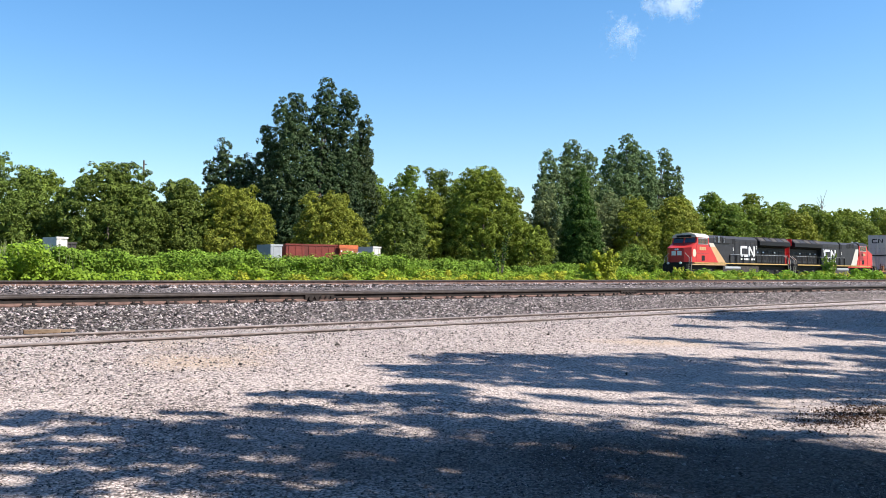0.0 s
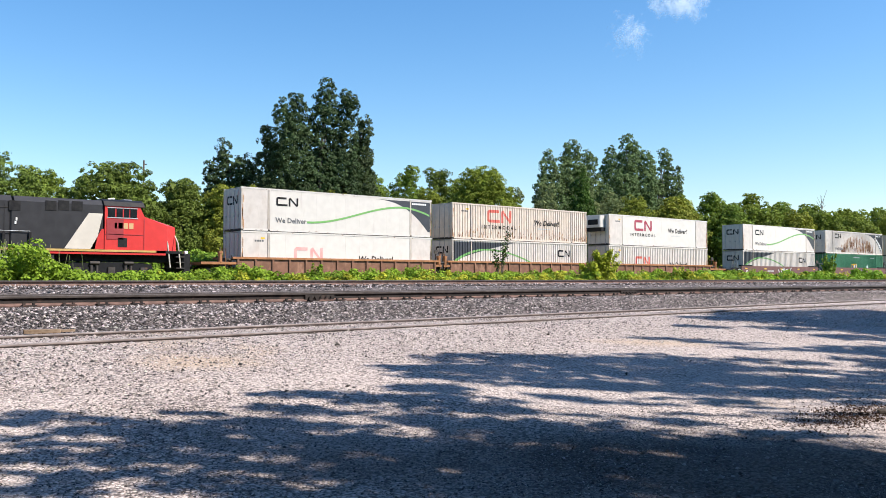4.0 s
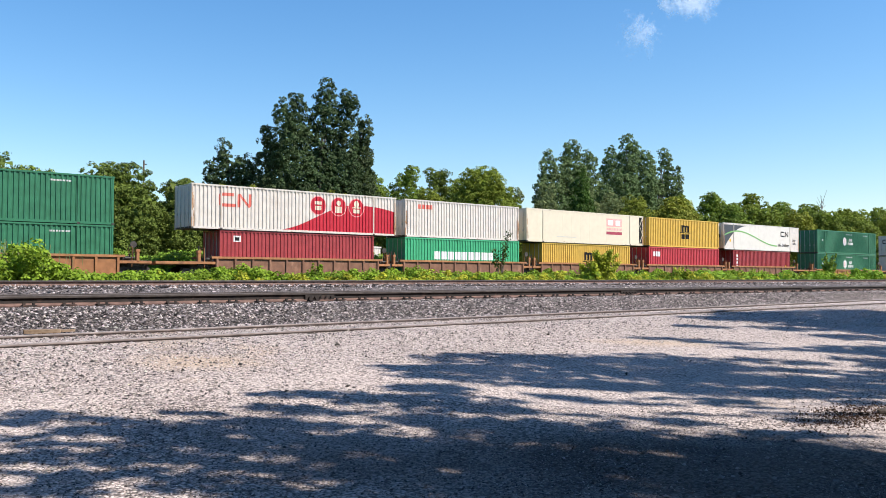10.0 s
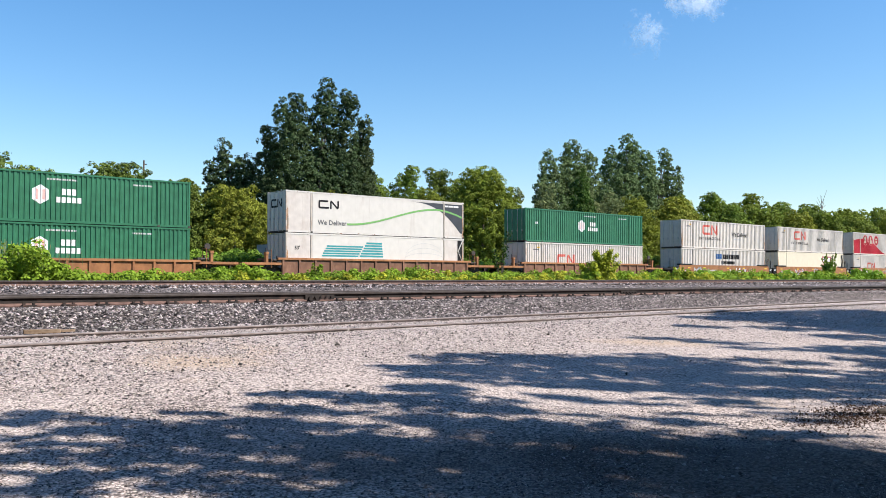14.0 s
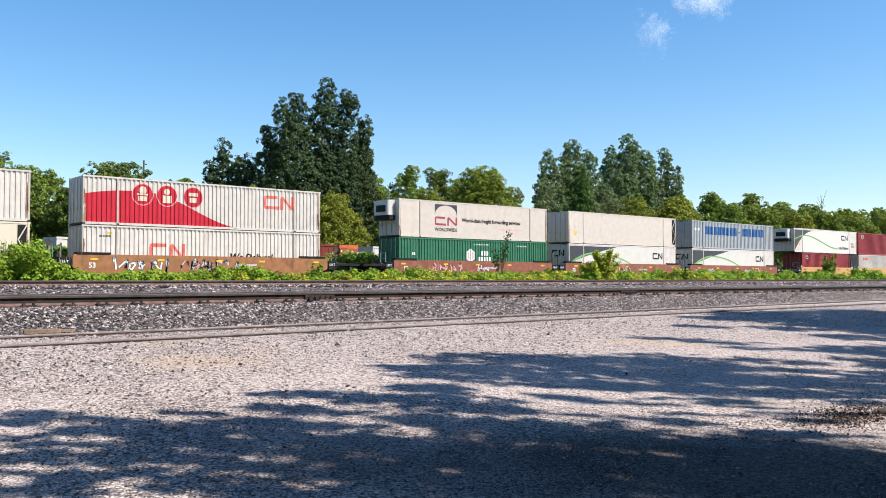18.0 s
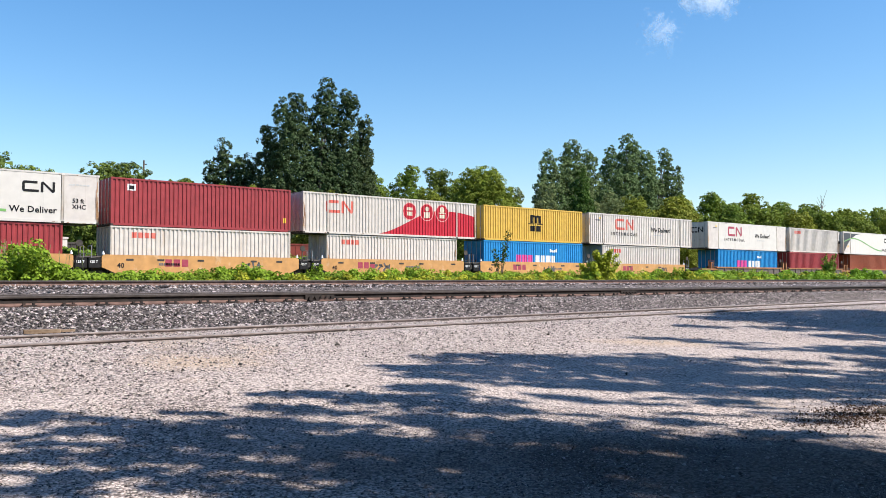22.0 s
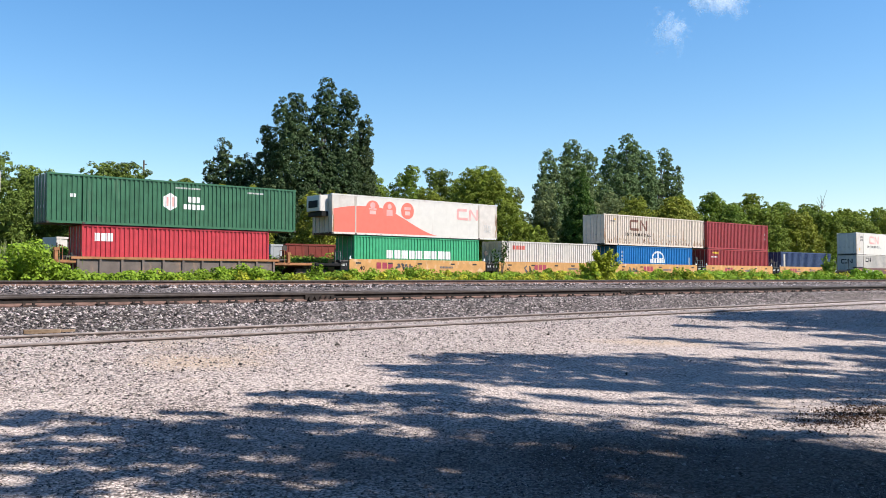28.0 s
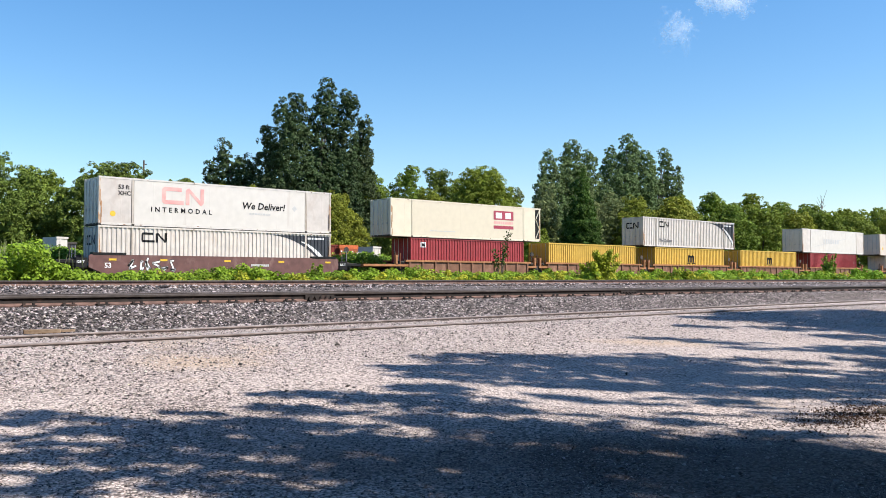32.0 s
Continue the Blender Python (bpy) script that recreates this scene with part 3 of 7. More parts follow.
def ballast():
    # shoulder in front of the raised track
    n = 76000
    x = -2 + 66 * rng.random(n) ** 1.9
    toe = siding_y(x) + GAUGE + 0.25
    y = toe + (14.15 - toe) * rng.random(n) ** 0.9
    s = rng.uniform(0.013, 0.036, n)
    stone_field("ballast", np.stack([x, y, ground_z(x, y) + s * 0.25], -1), s, STONE, "coarse grey and pink crushed stone banked beside the rails", "ballast")
    n = 30000
    x = 1 + 70 * rng.random(n) ** 1.9
    y = 15.0 + 7.2 * rng.random(n)
    s = rng.uniform(0.022, 0.055, n)
    stone_field("ballast_between", np.stack([x, y, ground_z(x, y) + 0.02 + 0.05 * rng.random(n)], -1), s, STONE, "crushed stone between the two tracks", "ballast")
    n = 68000
    x, y = 0.6 + 25 * rng.random(n) ** 1.5, 2.0 + 9.8 * rng.random(n) ** 0.75
    keep = (y < siding_y(x) + 1.7)
    lum = np.sin(x * 0.9 + 1.2 * np.sin(y * 0.8)) + np.sin(y * 1.3 - 0.4 * x) + (y - 6.4) * 0.65
    keep &= lum + rng.normal(size=n) * 0.8 > -0.9
    x, y = x[keep], y[keep]
    s = rng.uniform(0.004, 0.0125, len(x)) * np.clip(0.55 + y / 9, 0.7, 1.6) * np.where(rng.random(len(x)) > 0.97, 1.45, 1)
    stone_field("grit", np.stack([x, y, ground_z(x, y) + s * 0.25], -1), s, GRIT, "loose pale grit scattered over the lot", "gravel")
    n = 34000
    d, u = 2.6 + 4.2 * rng.random(n) ** 0.9, rng.uniform(-0.54, 0.54, n)
    x = d * (math.cos(HEADING) + u * math.sin(HEADING))
    y = d * (math.sin(HEADING) - u * math.cos(HEADING))
    s = rng.uniform(0.003, 0.0085, n) * np.where(rng.random(n) > 0.98, 1.6, 1)
    stone_field("near_grit", np.stack([x, y, ground_z(x, y) + s * 0.25], -1), s, GRIT_NEAR, "fine dark and pale grit pressed into the lot", "gravel")
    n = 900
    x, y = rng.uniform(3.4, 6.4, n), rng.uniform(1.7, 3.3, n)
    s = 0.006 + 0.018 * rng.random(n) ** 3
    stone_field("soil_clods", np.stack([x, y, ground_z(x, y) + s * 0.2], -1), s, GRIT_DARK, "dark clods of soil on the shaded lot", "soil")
    # dark grit gathered here also lowers the tone of the tree shade
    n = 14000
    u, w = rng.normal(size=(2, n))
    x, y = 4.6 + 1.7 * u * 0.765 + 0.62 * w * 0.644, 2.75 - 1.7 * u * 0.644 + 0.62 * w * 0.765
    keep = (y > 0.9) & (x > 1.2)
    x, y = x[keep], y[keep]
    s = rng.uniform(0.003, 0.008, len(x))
    stone_field("dark_grit", np.stack([x, y, ground_z(x, y) + s * 0.25], -1), s, GRIT_DARK, "dark loose grit on the lot, deepening the shade under the trees", "gravel")


ballast()


# ---- trees ----
def crown_leaves(lobes, clump, size, cover=0.55, fill=2.0, gap=0.0):
    """""Leaves in round clumps over each lobe, facing outwards, with broad inner sprays added to block light and darken
    the crown.""
    """
    L = np.array(lobes, float)
    cen, ext = L[:, :3], L[:, 3:]
    pts, out, sizes = [], [], []
    for i in range(len(L)):
        a, b, c = ext[i]
        area = 4 * math.pi * (((a * b) ** 1.6 + (a * c) ** 1.6 + (b * c) ** 1.6) / 3) ** (1 / 1.6)
        m = max(6, int(area / (clump * clump * 1.8)))
        d = unit(rng.normal(size=(m, 3)))
        p = cen[i] + d * ext[i] * rng.uniform(0.78, 1.1, (m, 1))
        keep = rng.random(m) > gap + 0.5 * (d[:, 1] > 0.35)
        for j in range(len(L)):
            if j != i:
                keep &= np.linalg.norm((p - cen[j]) / ext[j], axis=1) > 0.8
        p, n = p[keep], unit(d / ext[i])[keep]
        m = len(p)
        if m:
            r = clump * rng.uniform(0.55, 1.4, m)
            k = max(8, int(cover * 2 * math.pi * clump * clump / (0.27 * size * size)))
            rr, nn = np.repeat(r, k)[:, None], np.repeat(n, k, axis=0)
            v = unit(nn * 0.8 + rng.normal(size=(m * k, 3)) * 0.62 + np.array([0, 0, 0.22]))
            pts.append(np.repeat(p, k, axis=0) + v * rr * rng.uniform(0.5, 1.05, (m * k, 1)) * np.array([1, 1, 0.8]))
            out.append(v * 0.85 + np.array([0, 0, 0.2]))
            sizes.append(np.full(m * k, size))
        # oversized hidden sprays, added to keep light out of the crown's heart
        m = int(area * fill)
        d = unit(rng.normal(size=(m, 3)))
        pts.append(cen[i] + d * ext[i] * rng.uniform(0.5, 0.8, (m, 1)))
        out.append(d)
        sizes.append(np.full(m, max(0.75, size * 2.2)))
    return np.concatenate(pts), np.concatenate(out), np.concatenate(sizes)


def tree(name, x, y, height, lobes, clump, size, material, label, cover=0.5, gap=0.0, stems=1, bark=None):
    """A tapered trunk with limbs that reach into the lobes of an uneven crown."""
    root = new(name)
    z0 = float(ground_z(np.array(x), np.array(y)))
    root.location = (x, y, z0 - 0.05)
    tagged(root, label, "tree", "trees beside the railway")
    r = (0.018 * height + 0.05) / math.sqrt(stems)
    top = (rnd.uniform(-0.3, 0.3), rnd.uniform(-0.3, 0.3), height * 0.62)
    for k in range(stems):
        o = (0.0, 0.0) if k == 0 else (rnd.uniform(-0.6, 0.6), rnd.uniform(-0.8, 0.3))
        mid = (top[0] * 0.4 + o[0] * 1.4, top[1] * 0.4 + o[1] * 1.3, height * 0.3)
        tip = (top[0] + o[0] * 2.0, top[1] + o[1] * 1.6, top[2])
        part("trunk", Geo().rod((o[0], o[1], 0), mid, r, r * 0.75, 8).rod(mid, tip, r * 0.75, r * 0.3, 8), bark or BARK, root)
    for lx, ly, lz, a, b, c in lobes[:8]:
        s = max(0.18, min(0.6, lz / height - 0.2))
        start = (top[0] * s / 0.62, top[1] * s / 0.62, height * s)
        part("limb", Geo().rod(start, (lx, ly, lz), r * 0.4, r * 0.08, 5), bark or BARK, root)
    pts, out, sizes = crown_leaves(lobes, clump, size, cover, 2.0, gap)
    keep = pts[:, 2] > 0.1
    many("crown", leaf_tris(pts[keep], sizes[keep], 0.0, 0.85, out[keep]), 3, material, parent=root)
    return root


def plume_lobes(plumes, seed):
    """Upright plumes of leaves; each is its offset along the track, its top and its half width."""
    q = random.Random(seed)
    out = []
    for dx, top, r in plumes:
        dy = q.uniform(-0.7, 0.7)
        z, k = top - 0.45, r * 0.5
        while z > max(1.5, top * 0.2):
            h = k * q.uniform(1.2, 1.7)
            out.append((dx + q.uniform(-0.25, 0.25) * r, dy + q.uniform(-0.5, 0.5) * r, z - h, k * q.uniform(0.9, 1.1), k, h))
            z -= h * q.uniform(0.75, 1.0)
            k = min(k * 1.28, r * q.uniform(1.0, 1.3))
    return out


def round_lobes(h, r, seed, low=0.1):
    """A broad, bushy crown that comes down close to the ground."""
    q = random.Random(seed)
    out = [(0, 0, h * 0.47, r * 0.86, r * 0.86, h * 0.42)]
    for i in range(17):
        a = i * 2.4 + q.uniform(-0.4, 0.4)
        f = (i + 0.5) / 17
        zz = h * (low + (0.86 - low) * f)
        d = r * math.sqrt(max(0.06, 1 - (2 * f - 0.9) ** 2)) * q.uniform(0.62, 0.84)
        k = r * q.uniform(0.2, 0.38)
        out.append((d * math.cos(a), d * math.sin(a), zz, k, k, k * q.uniform(0.75, 1.1)))
    for i in range(3):
        k = r * q.uniform(0.2, 0.32)
        out.append((q.uniform(-0.45, 0.45) * r, q.uniform(-0.3, 0.3) * r, h - k * q.uniform(0.9, 1.5), k, k, k))
    return out


def slim_lobes(h, r, seed):
    """A narrow, loose crown on slender stems."""
    q = random.Random(seed)
    out = []
    for i in range(9):
        f = (i + 0.5) / 9
        k = r * (0.55 + 0.25 * q.random()) * (1 - 0.5 * abs(f - 0.45))
        out.append((q.uniform(-0.45, 0.45) * r, q.uniform(-0.4, 0.4) * r, h * (0.22 + 0.72 * f), k, k, h * 0.085))
    return out


def cone_lobes(h, r):
    q = random.Random(3)
    out = []
    for i in range(9):
        f = i / 8
        k = r * (1.0 - 0.82 * f ** 1.3)
        out.append((0, 0, h * (0.12 + 0.82 * f), k, k, h * 0.08))
        for j in range(3):
            a = q.uniform(0, 6.28)
            out.append((k * 0.7 * math.cos(a), k * 0.7 * math.sin(a), h * (0.12 + 0.82 * f), k * 0.42, k * 0.42, h * 0.045))
    return out


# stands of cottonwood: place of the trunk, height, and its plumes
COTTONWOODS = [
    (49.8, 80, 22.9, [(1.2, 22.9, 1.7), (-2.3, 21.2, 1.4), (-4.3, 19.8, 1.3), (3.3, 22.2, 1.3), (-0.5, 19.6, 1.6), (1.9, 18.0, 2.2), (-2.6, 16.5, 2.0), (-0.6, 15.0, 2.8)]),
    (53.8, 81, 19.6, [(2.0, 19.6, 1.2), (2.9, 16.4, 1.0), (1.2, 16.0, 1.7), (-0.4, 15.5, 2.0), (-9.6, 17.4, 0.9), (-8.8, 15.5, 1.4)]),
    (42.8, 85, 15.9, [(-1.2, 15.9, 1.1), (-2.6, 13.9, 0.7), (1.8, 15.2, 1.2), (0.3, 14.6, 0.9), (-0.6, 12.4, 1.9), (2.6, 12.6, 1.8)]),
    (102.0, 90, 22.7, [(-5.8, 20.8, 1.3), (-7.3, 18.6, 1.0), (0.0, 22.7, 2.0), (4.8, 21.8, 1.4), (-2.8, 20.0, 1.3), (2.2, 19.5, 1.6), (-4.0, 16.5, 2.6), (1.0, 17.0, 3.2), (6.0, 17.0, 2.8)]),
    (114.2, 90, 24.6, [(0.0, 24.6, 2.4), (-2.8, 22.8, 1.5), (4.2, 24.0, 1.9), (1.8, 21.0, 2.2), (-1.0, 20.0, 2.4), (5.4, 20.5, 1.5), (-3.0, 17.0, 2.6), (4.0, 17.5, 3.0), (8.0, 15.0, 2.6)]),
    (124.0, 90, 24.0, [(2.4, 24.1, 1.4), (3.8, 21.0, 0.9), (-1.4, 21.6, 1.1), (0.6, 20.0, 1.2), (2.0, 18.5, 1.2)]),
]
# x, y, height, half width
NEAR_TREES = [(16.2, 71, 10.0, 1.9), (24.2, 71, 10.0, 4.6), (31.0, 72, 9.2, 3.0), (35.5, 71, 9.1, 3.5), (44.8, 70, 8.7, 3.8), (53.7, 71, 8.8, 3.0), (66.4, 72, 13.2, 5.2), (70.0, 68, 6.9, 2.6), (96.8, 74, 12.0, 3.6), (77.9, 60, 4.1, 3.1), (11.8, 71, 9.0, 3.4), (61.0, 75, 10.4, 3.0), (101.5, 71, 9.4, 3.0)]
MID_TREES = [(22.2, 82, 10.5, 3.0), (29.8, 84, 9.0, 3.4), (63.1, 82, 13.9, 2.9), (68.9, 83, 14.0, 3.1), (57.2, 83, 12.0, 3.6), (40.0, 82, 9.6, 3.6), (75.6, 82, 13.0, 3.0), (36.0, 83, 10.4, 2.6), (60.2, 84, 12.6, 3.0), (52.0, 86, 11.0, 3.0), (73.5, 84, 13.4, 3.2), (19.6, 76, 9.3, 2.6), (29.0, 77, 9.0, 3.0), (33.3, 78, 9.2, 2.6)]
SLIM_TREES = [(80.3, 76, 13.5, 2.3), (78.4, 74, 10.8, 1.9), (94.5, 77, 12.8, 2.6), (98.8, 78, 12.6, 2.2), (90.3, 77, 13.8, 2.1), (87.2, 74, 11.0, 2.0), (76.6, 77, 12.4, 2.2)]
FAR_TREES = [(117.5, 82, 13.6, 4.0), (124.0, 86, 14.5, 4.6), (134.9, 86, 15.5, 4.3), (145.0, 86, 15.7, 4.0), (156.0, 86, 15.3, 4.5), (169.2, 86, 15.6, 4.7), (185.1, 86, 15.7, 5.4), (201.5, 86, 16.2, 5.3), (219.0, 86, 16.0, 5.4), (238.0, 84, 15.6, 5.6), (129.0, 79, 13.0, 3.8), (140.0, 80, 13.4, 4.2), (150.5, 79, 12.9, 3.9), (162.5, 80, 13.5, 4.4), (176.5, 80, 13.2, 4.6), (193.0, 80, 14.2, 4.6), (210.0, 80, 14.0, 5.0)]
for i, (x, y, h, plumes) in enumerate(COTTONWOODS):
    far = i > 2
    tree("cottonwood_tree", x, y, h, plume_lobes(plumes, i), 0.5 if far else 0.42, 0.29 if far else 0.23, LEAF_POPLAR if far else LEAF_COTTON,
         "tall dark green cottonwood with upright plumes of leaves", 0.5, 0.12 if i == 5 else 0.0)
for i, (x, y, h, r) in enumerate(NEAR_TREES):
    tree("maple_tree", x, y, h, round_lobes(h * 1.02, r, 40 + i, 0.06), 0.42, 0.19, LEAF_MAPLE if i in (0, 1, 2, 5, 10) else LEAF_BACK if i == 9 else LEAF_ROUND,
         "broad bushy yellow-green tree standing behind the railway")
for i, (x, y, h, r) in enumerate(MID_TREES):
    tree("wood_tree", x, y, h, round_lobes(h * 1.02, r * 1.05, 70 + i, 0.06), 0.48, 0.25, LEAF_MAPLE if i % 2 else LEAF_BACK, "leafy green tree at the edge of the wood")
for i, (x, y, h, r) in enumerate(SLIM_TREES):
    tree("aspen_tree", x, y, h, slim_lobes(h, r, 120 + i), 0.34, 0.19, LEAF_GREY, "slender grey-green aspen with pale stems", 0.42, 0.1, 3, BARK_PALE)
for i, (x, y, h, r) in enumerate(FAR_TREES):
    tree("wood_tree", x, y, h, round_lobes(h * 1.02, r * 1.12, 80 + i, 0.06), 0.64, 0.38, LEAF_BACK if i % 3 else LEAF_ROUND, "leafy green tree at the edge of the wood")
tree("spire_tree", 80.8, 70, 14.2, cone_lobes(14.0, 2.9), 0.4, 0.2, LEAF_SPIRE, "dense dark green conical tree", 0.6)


def far_wood():
    """The rest of the wood, behind and to the sides."""
    n = 1500
    x = -160 + 640 * rng.random(n)
    y = 92 + 40 * rng.random(n)
    h = 6.5 + 1.5 * np.sin(x * 0.05) + 3.0 * rng.random(n) + np.clip((x - 60) * 0.07, 0, 8)
    pts = []
    for a, b, c in zip(x, y, h):
        k = 100
        d = unit(rng.normal(size=(k, 3)))
        pts.append(np.array([a, b, c * rng.uniform(0.35, 0.85)]) + d * np.array([3.2, 3.2, 2.6]) * rng.uniform(0.6, 1, (k, 1)))
    many("far_wood", leaf_tris(np.concatenate(pts), 0.6, 0.2), 3, LEAF_BACK, "stuff", "dense green wood behind the railway", "wood")


far_wood()


# ---- weeds ----
def weed_bank(name, n, xlo, xhi, ylo, yhi, height, size, material, label, bias=1.4, puff=0.42, per=64, broad=False):
    """Leaves heaped over many small mounds, with dark hollows between them."""
    m = n // per
    x = xlo + (xhi - xlo) * rng.random(m) ** bias
    y = ylo + (yhi - ylo) * rng.random(m)
    top = height(x, y) * (0.5 + 0.55 * rng.random(m) ** 0.7)
    r = puff * rng.uniform(0.6, 1.5, m)
    d = rng.normal(size=(m * per, 3)) + np.array([0, -0.2, 0.35])
    d = unit(d)
    rr = np.repeat(r, per)[:, None]
    c = np.repeat(np.stack([x, y, ground_z(x, y) + np.maximum(top - r * 0.85, 0.1)], -1), per, axis=0)
    p = c + d * rr * rng.uniform(0.7, 1.06, (m * per, 1)) * np.array([1, 1, 0.85])
    p[:, 2] = np.maximum(p[:, 2], ground_z(p[:, 0], p[:, 1]) + 0.03)
    if broad:
        return many(name, leaf_quads(p, size, 0.0, 0.85, d * 0.75 + np.array([0, -0.1, 0.45])), 4, material, "stuff", label, "weeds")
    return many(name, leaf_tris(p, size, 0.0, 1.05, d * 0.9 + np.array([0, -0.1, 0.5])), 3, material, "stuff", label, "weeds")


def front_height(x, y):
    """Weeds before the train: low and uneven, with a tall heap at one end."""
    h = 1.22 + 0.17 * np.sin(x * 0.62 + 0.4) + 0.2 * np.sin(x * 1.13 + 1) + 0.12 * np.sin(x * 2.3 + 0.6 * y)
    heap = np.clip((13.4 - x) / 1.5, 0, 1) * (0.8 + 0.25 * np.sin(x * 3.1) * np.sin(y * 1.7))
    return h + heap * 0.95 + 0.004 * np.clip(x - 40, 0, 200)


weed_bank("vine_weeds", 125000, 5, 75, 41.5, 48.4, front_height, 0.16, LEAF_VINE, "bright green vines and weeds along the track bed", 1.2, 0.44, 78, True)
weed_bank("yellow_weeds", 30000, 17, 110, 39.5, 46.0, lambda x, y: front_height(x, y) * 0.92, 0.18, LEAF_YELLOW, "yellow-green flowering weeds", 1.1, 0.34)
weed_bank("trackside_weeds", 40000, 70, 330, 36.0, 48.0, lambda x, y: 1.5 + 0.4 * np.sin(x * 0.3) + 0.3 * np.sin(x * 0.77), 0.34, LEAF_VINE, "green weeds along the track bed", 1.6, 0.6)
weed_bank("verge_weeds", 40000, 3, 140, 27.5, 41.0, lambda x, y: 0.55 + 0.12 * np.sin(x) + 0.1 * np.sin(0.37 * x + y), 0.17, LEAF_VINE, "low green weeds on the verge", 1.5, 0.3)


def hedge_height(x, y):
    return 2.78 + 0.22 * np.sin(x * 0.5) + 0.16 * np.sin(x * 1.3) - 0.6 * np.clip((x - 46) / 12, 0, 1)


weed_bank("vine_hedge", 130000, 8, 86, 57.6, 60.6, hedge_height, 0.2, LEAF_HEDGE, "thick green vines over a bank behind the railway", 1.15, 0.62, 110)
weed_bank("hedge_far", 42000, 80, 330, 58.0, 63.0, lambda x, y: 2.2 + 0.5 * np.sin(x * 0.4), 0.42, LEAF_ROUND, "green scrub behind the railway", 1.5, 0.8)


def shrub(name, x, y, top, r, n, material, label, size=0.16):
    """A young woody plant: many arching stems with loose leaves along them."""
    root = tagged(new(name), label, "shrub", "shrubs before the train")
    z0 = float(ground_z(np.array(x), np.array(y)))
    root.location = (x, y, z0 - 0.03)
    h = top - z0
    q = random.Random(int(x * 10))
    stems = 16 + int(r * 6)
    pts, out = [], []
    for i in range(stems):
        a = i * 2.4 + q.uniform(-0.3, 0.3)
        f = q.uniform(0.5, 1.0)
        d = r * q.uniform(0.35, 1.0) * (1.25 - 0.6 * f)
        mid = Vector((d * 0.35 * math.cos(a), d * 0.35 * math.sin(a), h * f * 0.6))
        end = Vector((d * math.cos(a), d * math.sin(a), h * f))
        part("stem", Geo().rod((0.05 * math.cos(a), 0.05 * math.sin(a), 0), mid, 0.02, 0.014, 5).rod(mid, end, 0.014, 0.004, 5), BARK, root)
        k = n // stems
        t = rng.random(k) ** 0.8
        m, e = np.array(mid), np.array(end)
        base = np.where((t > 0.35)[:, None], m + (e - m) * ((t - 0.35) / 0.65)[:, None], m * (0.4 + 0.6 * t / 0.35)[:, None])
        v = rng.normal(size=(k, 3))
        pts.append(base + unit(v) * (0.06 + 0.2 * (1.15 - t)[:, None] * rng.random((k, 1))) * r)
        out.append(unit(v) * 0.5 + np.array([0.15 * math.cos(a), 0.15 * math.sin(a) - 0.2, 0.6]))
    many("leaves", leaf_quads(np.concatenate(pts), size, 0.5, 0.7, np.concatenate(out)), 4, material, parent=root)


def sapling(x, y, tips):
    """A thin forked sapling with leaves close along its stems."""
    root = tagged(new("sapling"), "thin forked dark green sapling in the weeds", "sapling")
    z0 = float(ground_z(np.array(x), np.array(y)))
    root.location = (x, y, z0 - 0.05)
    pts = []
    for a, b, h in tips:
        mid = Vector((a * 0.45, b * 0.4, h * 0.55))
        end = Vector((a, b, h))
        part("stem", Geo().rod((0, 0, 0), mid, 0.03, 0.022, 5).rod(mid, end, 0.022, 0.006, 5), BARK, root)
        for k in range(70):
            f = rnd.uniform(0.05, 1.03)
            pts.append(mid.lerp(end, f) + Vector((rnd.gauss(0, 0.13), rnd.gauss(0, 0.13), rnd.gauss(0, 0.1))))
    many("leaves", leaf_quads(np.array(pts), 0.17, 0.5, 0.6), 4, LEAF_DARK, parent=root)


sapling(42.3, 44.0, ((-0.55, 0.1, 2.9), (0.1, -0.2, 3.3), (0.65, 0.1, 3.7), (0.85, 0.0, 4.2), (-0.2, 0.2, 2.6)))
shrub("bush", 50.8, 42.0, 3.45, 1.9, 4600, LEAF_YELLOW, "airy yellow-green bush in the weeds", 0.2)
shrub("bush", 86.2, 42.0, 4.0, 1.1, 1500, LEAF_HEDGE, "upright green bush in the weeds", 0.2)
shrub("bush", 28.0, 45.5, 2.2, 0.9, 1100, LEAF_VINE, "leafy green bush in the weeds")
shrub("bush", 36.0, 44.5, 2.1, 0.9, 1100, LEAF_YELLOW, "yellow-green bush in the weeds")
shrub("bush", 62.0, 43.0, 2.3, 1.2, 1200, LEAF_YELLOW, "yellow-green bush in the weeds")


def tall_grass():
    """Pale seed stalks that stand over the vines."""
    n = 150
    x = np.concatenate([9.5 + 2.4 * rng.random(n // 2), 9 + 5 * rng.random(n // 2)])
    y = 43 + 5 * rng.random(n)
    z0 = ground_z(x, y) + front_height(x, y) * 0.55
    top = z0 + rng.uniform(0.5, 1.5, n)
    lean = rng.normal(size=(n, 2)) * 0.12
    w = 0.009
    a = np.stack([x - w, y, z0], -1)
    b = np.stack([x + w, y, z0], -1)
    c = np.stack([x + lean[:, 0] + w * 1.4, y + lean[:, 1], top], -1)
    d = np.stack([x + lean[:, 0] - w * 1.4, y + lean[:, 1], top], -1)
    many("tall_grass", np.stack([a, b, c, d], 1).reshape(-1, 3), 4, GRASS_PALE, "stuff", "pale tall grass over the vines", "grass")


tall_grass()


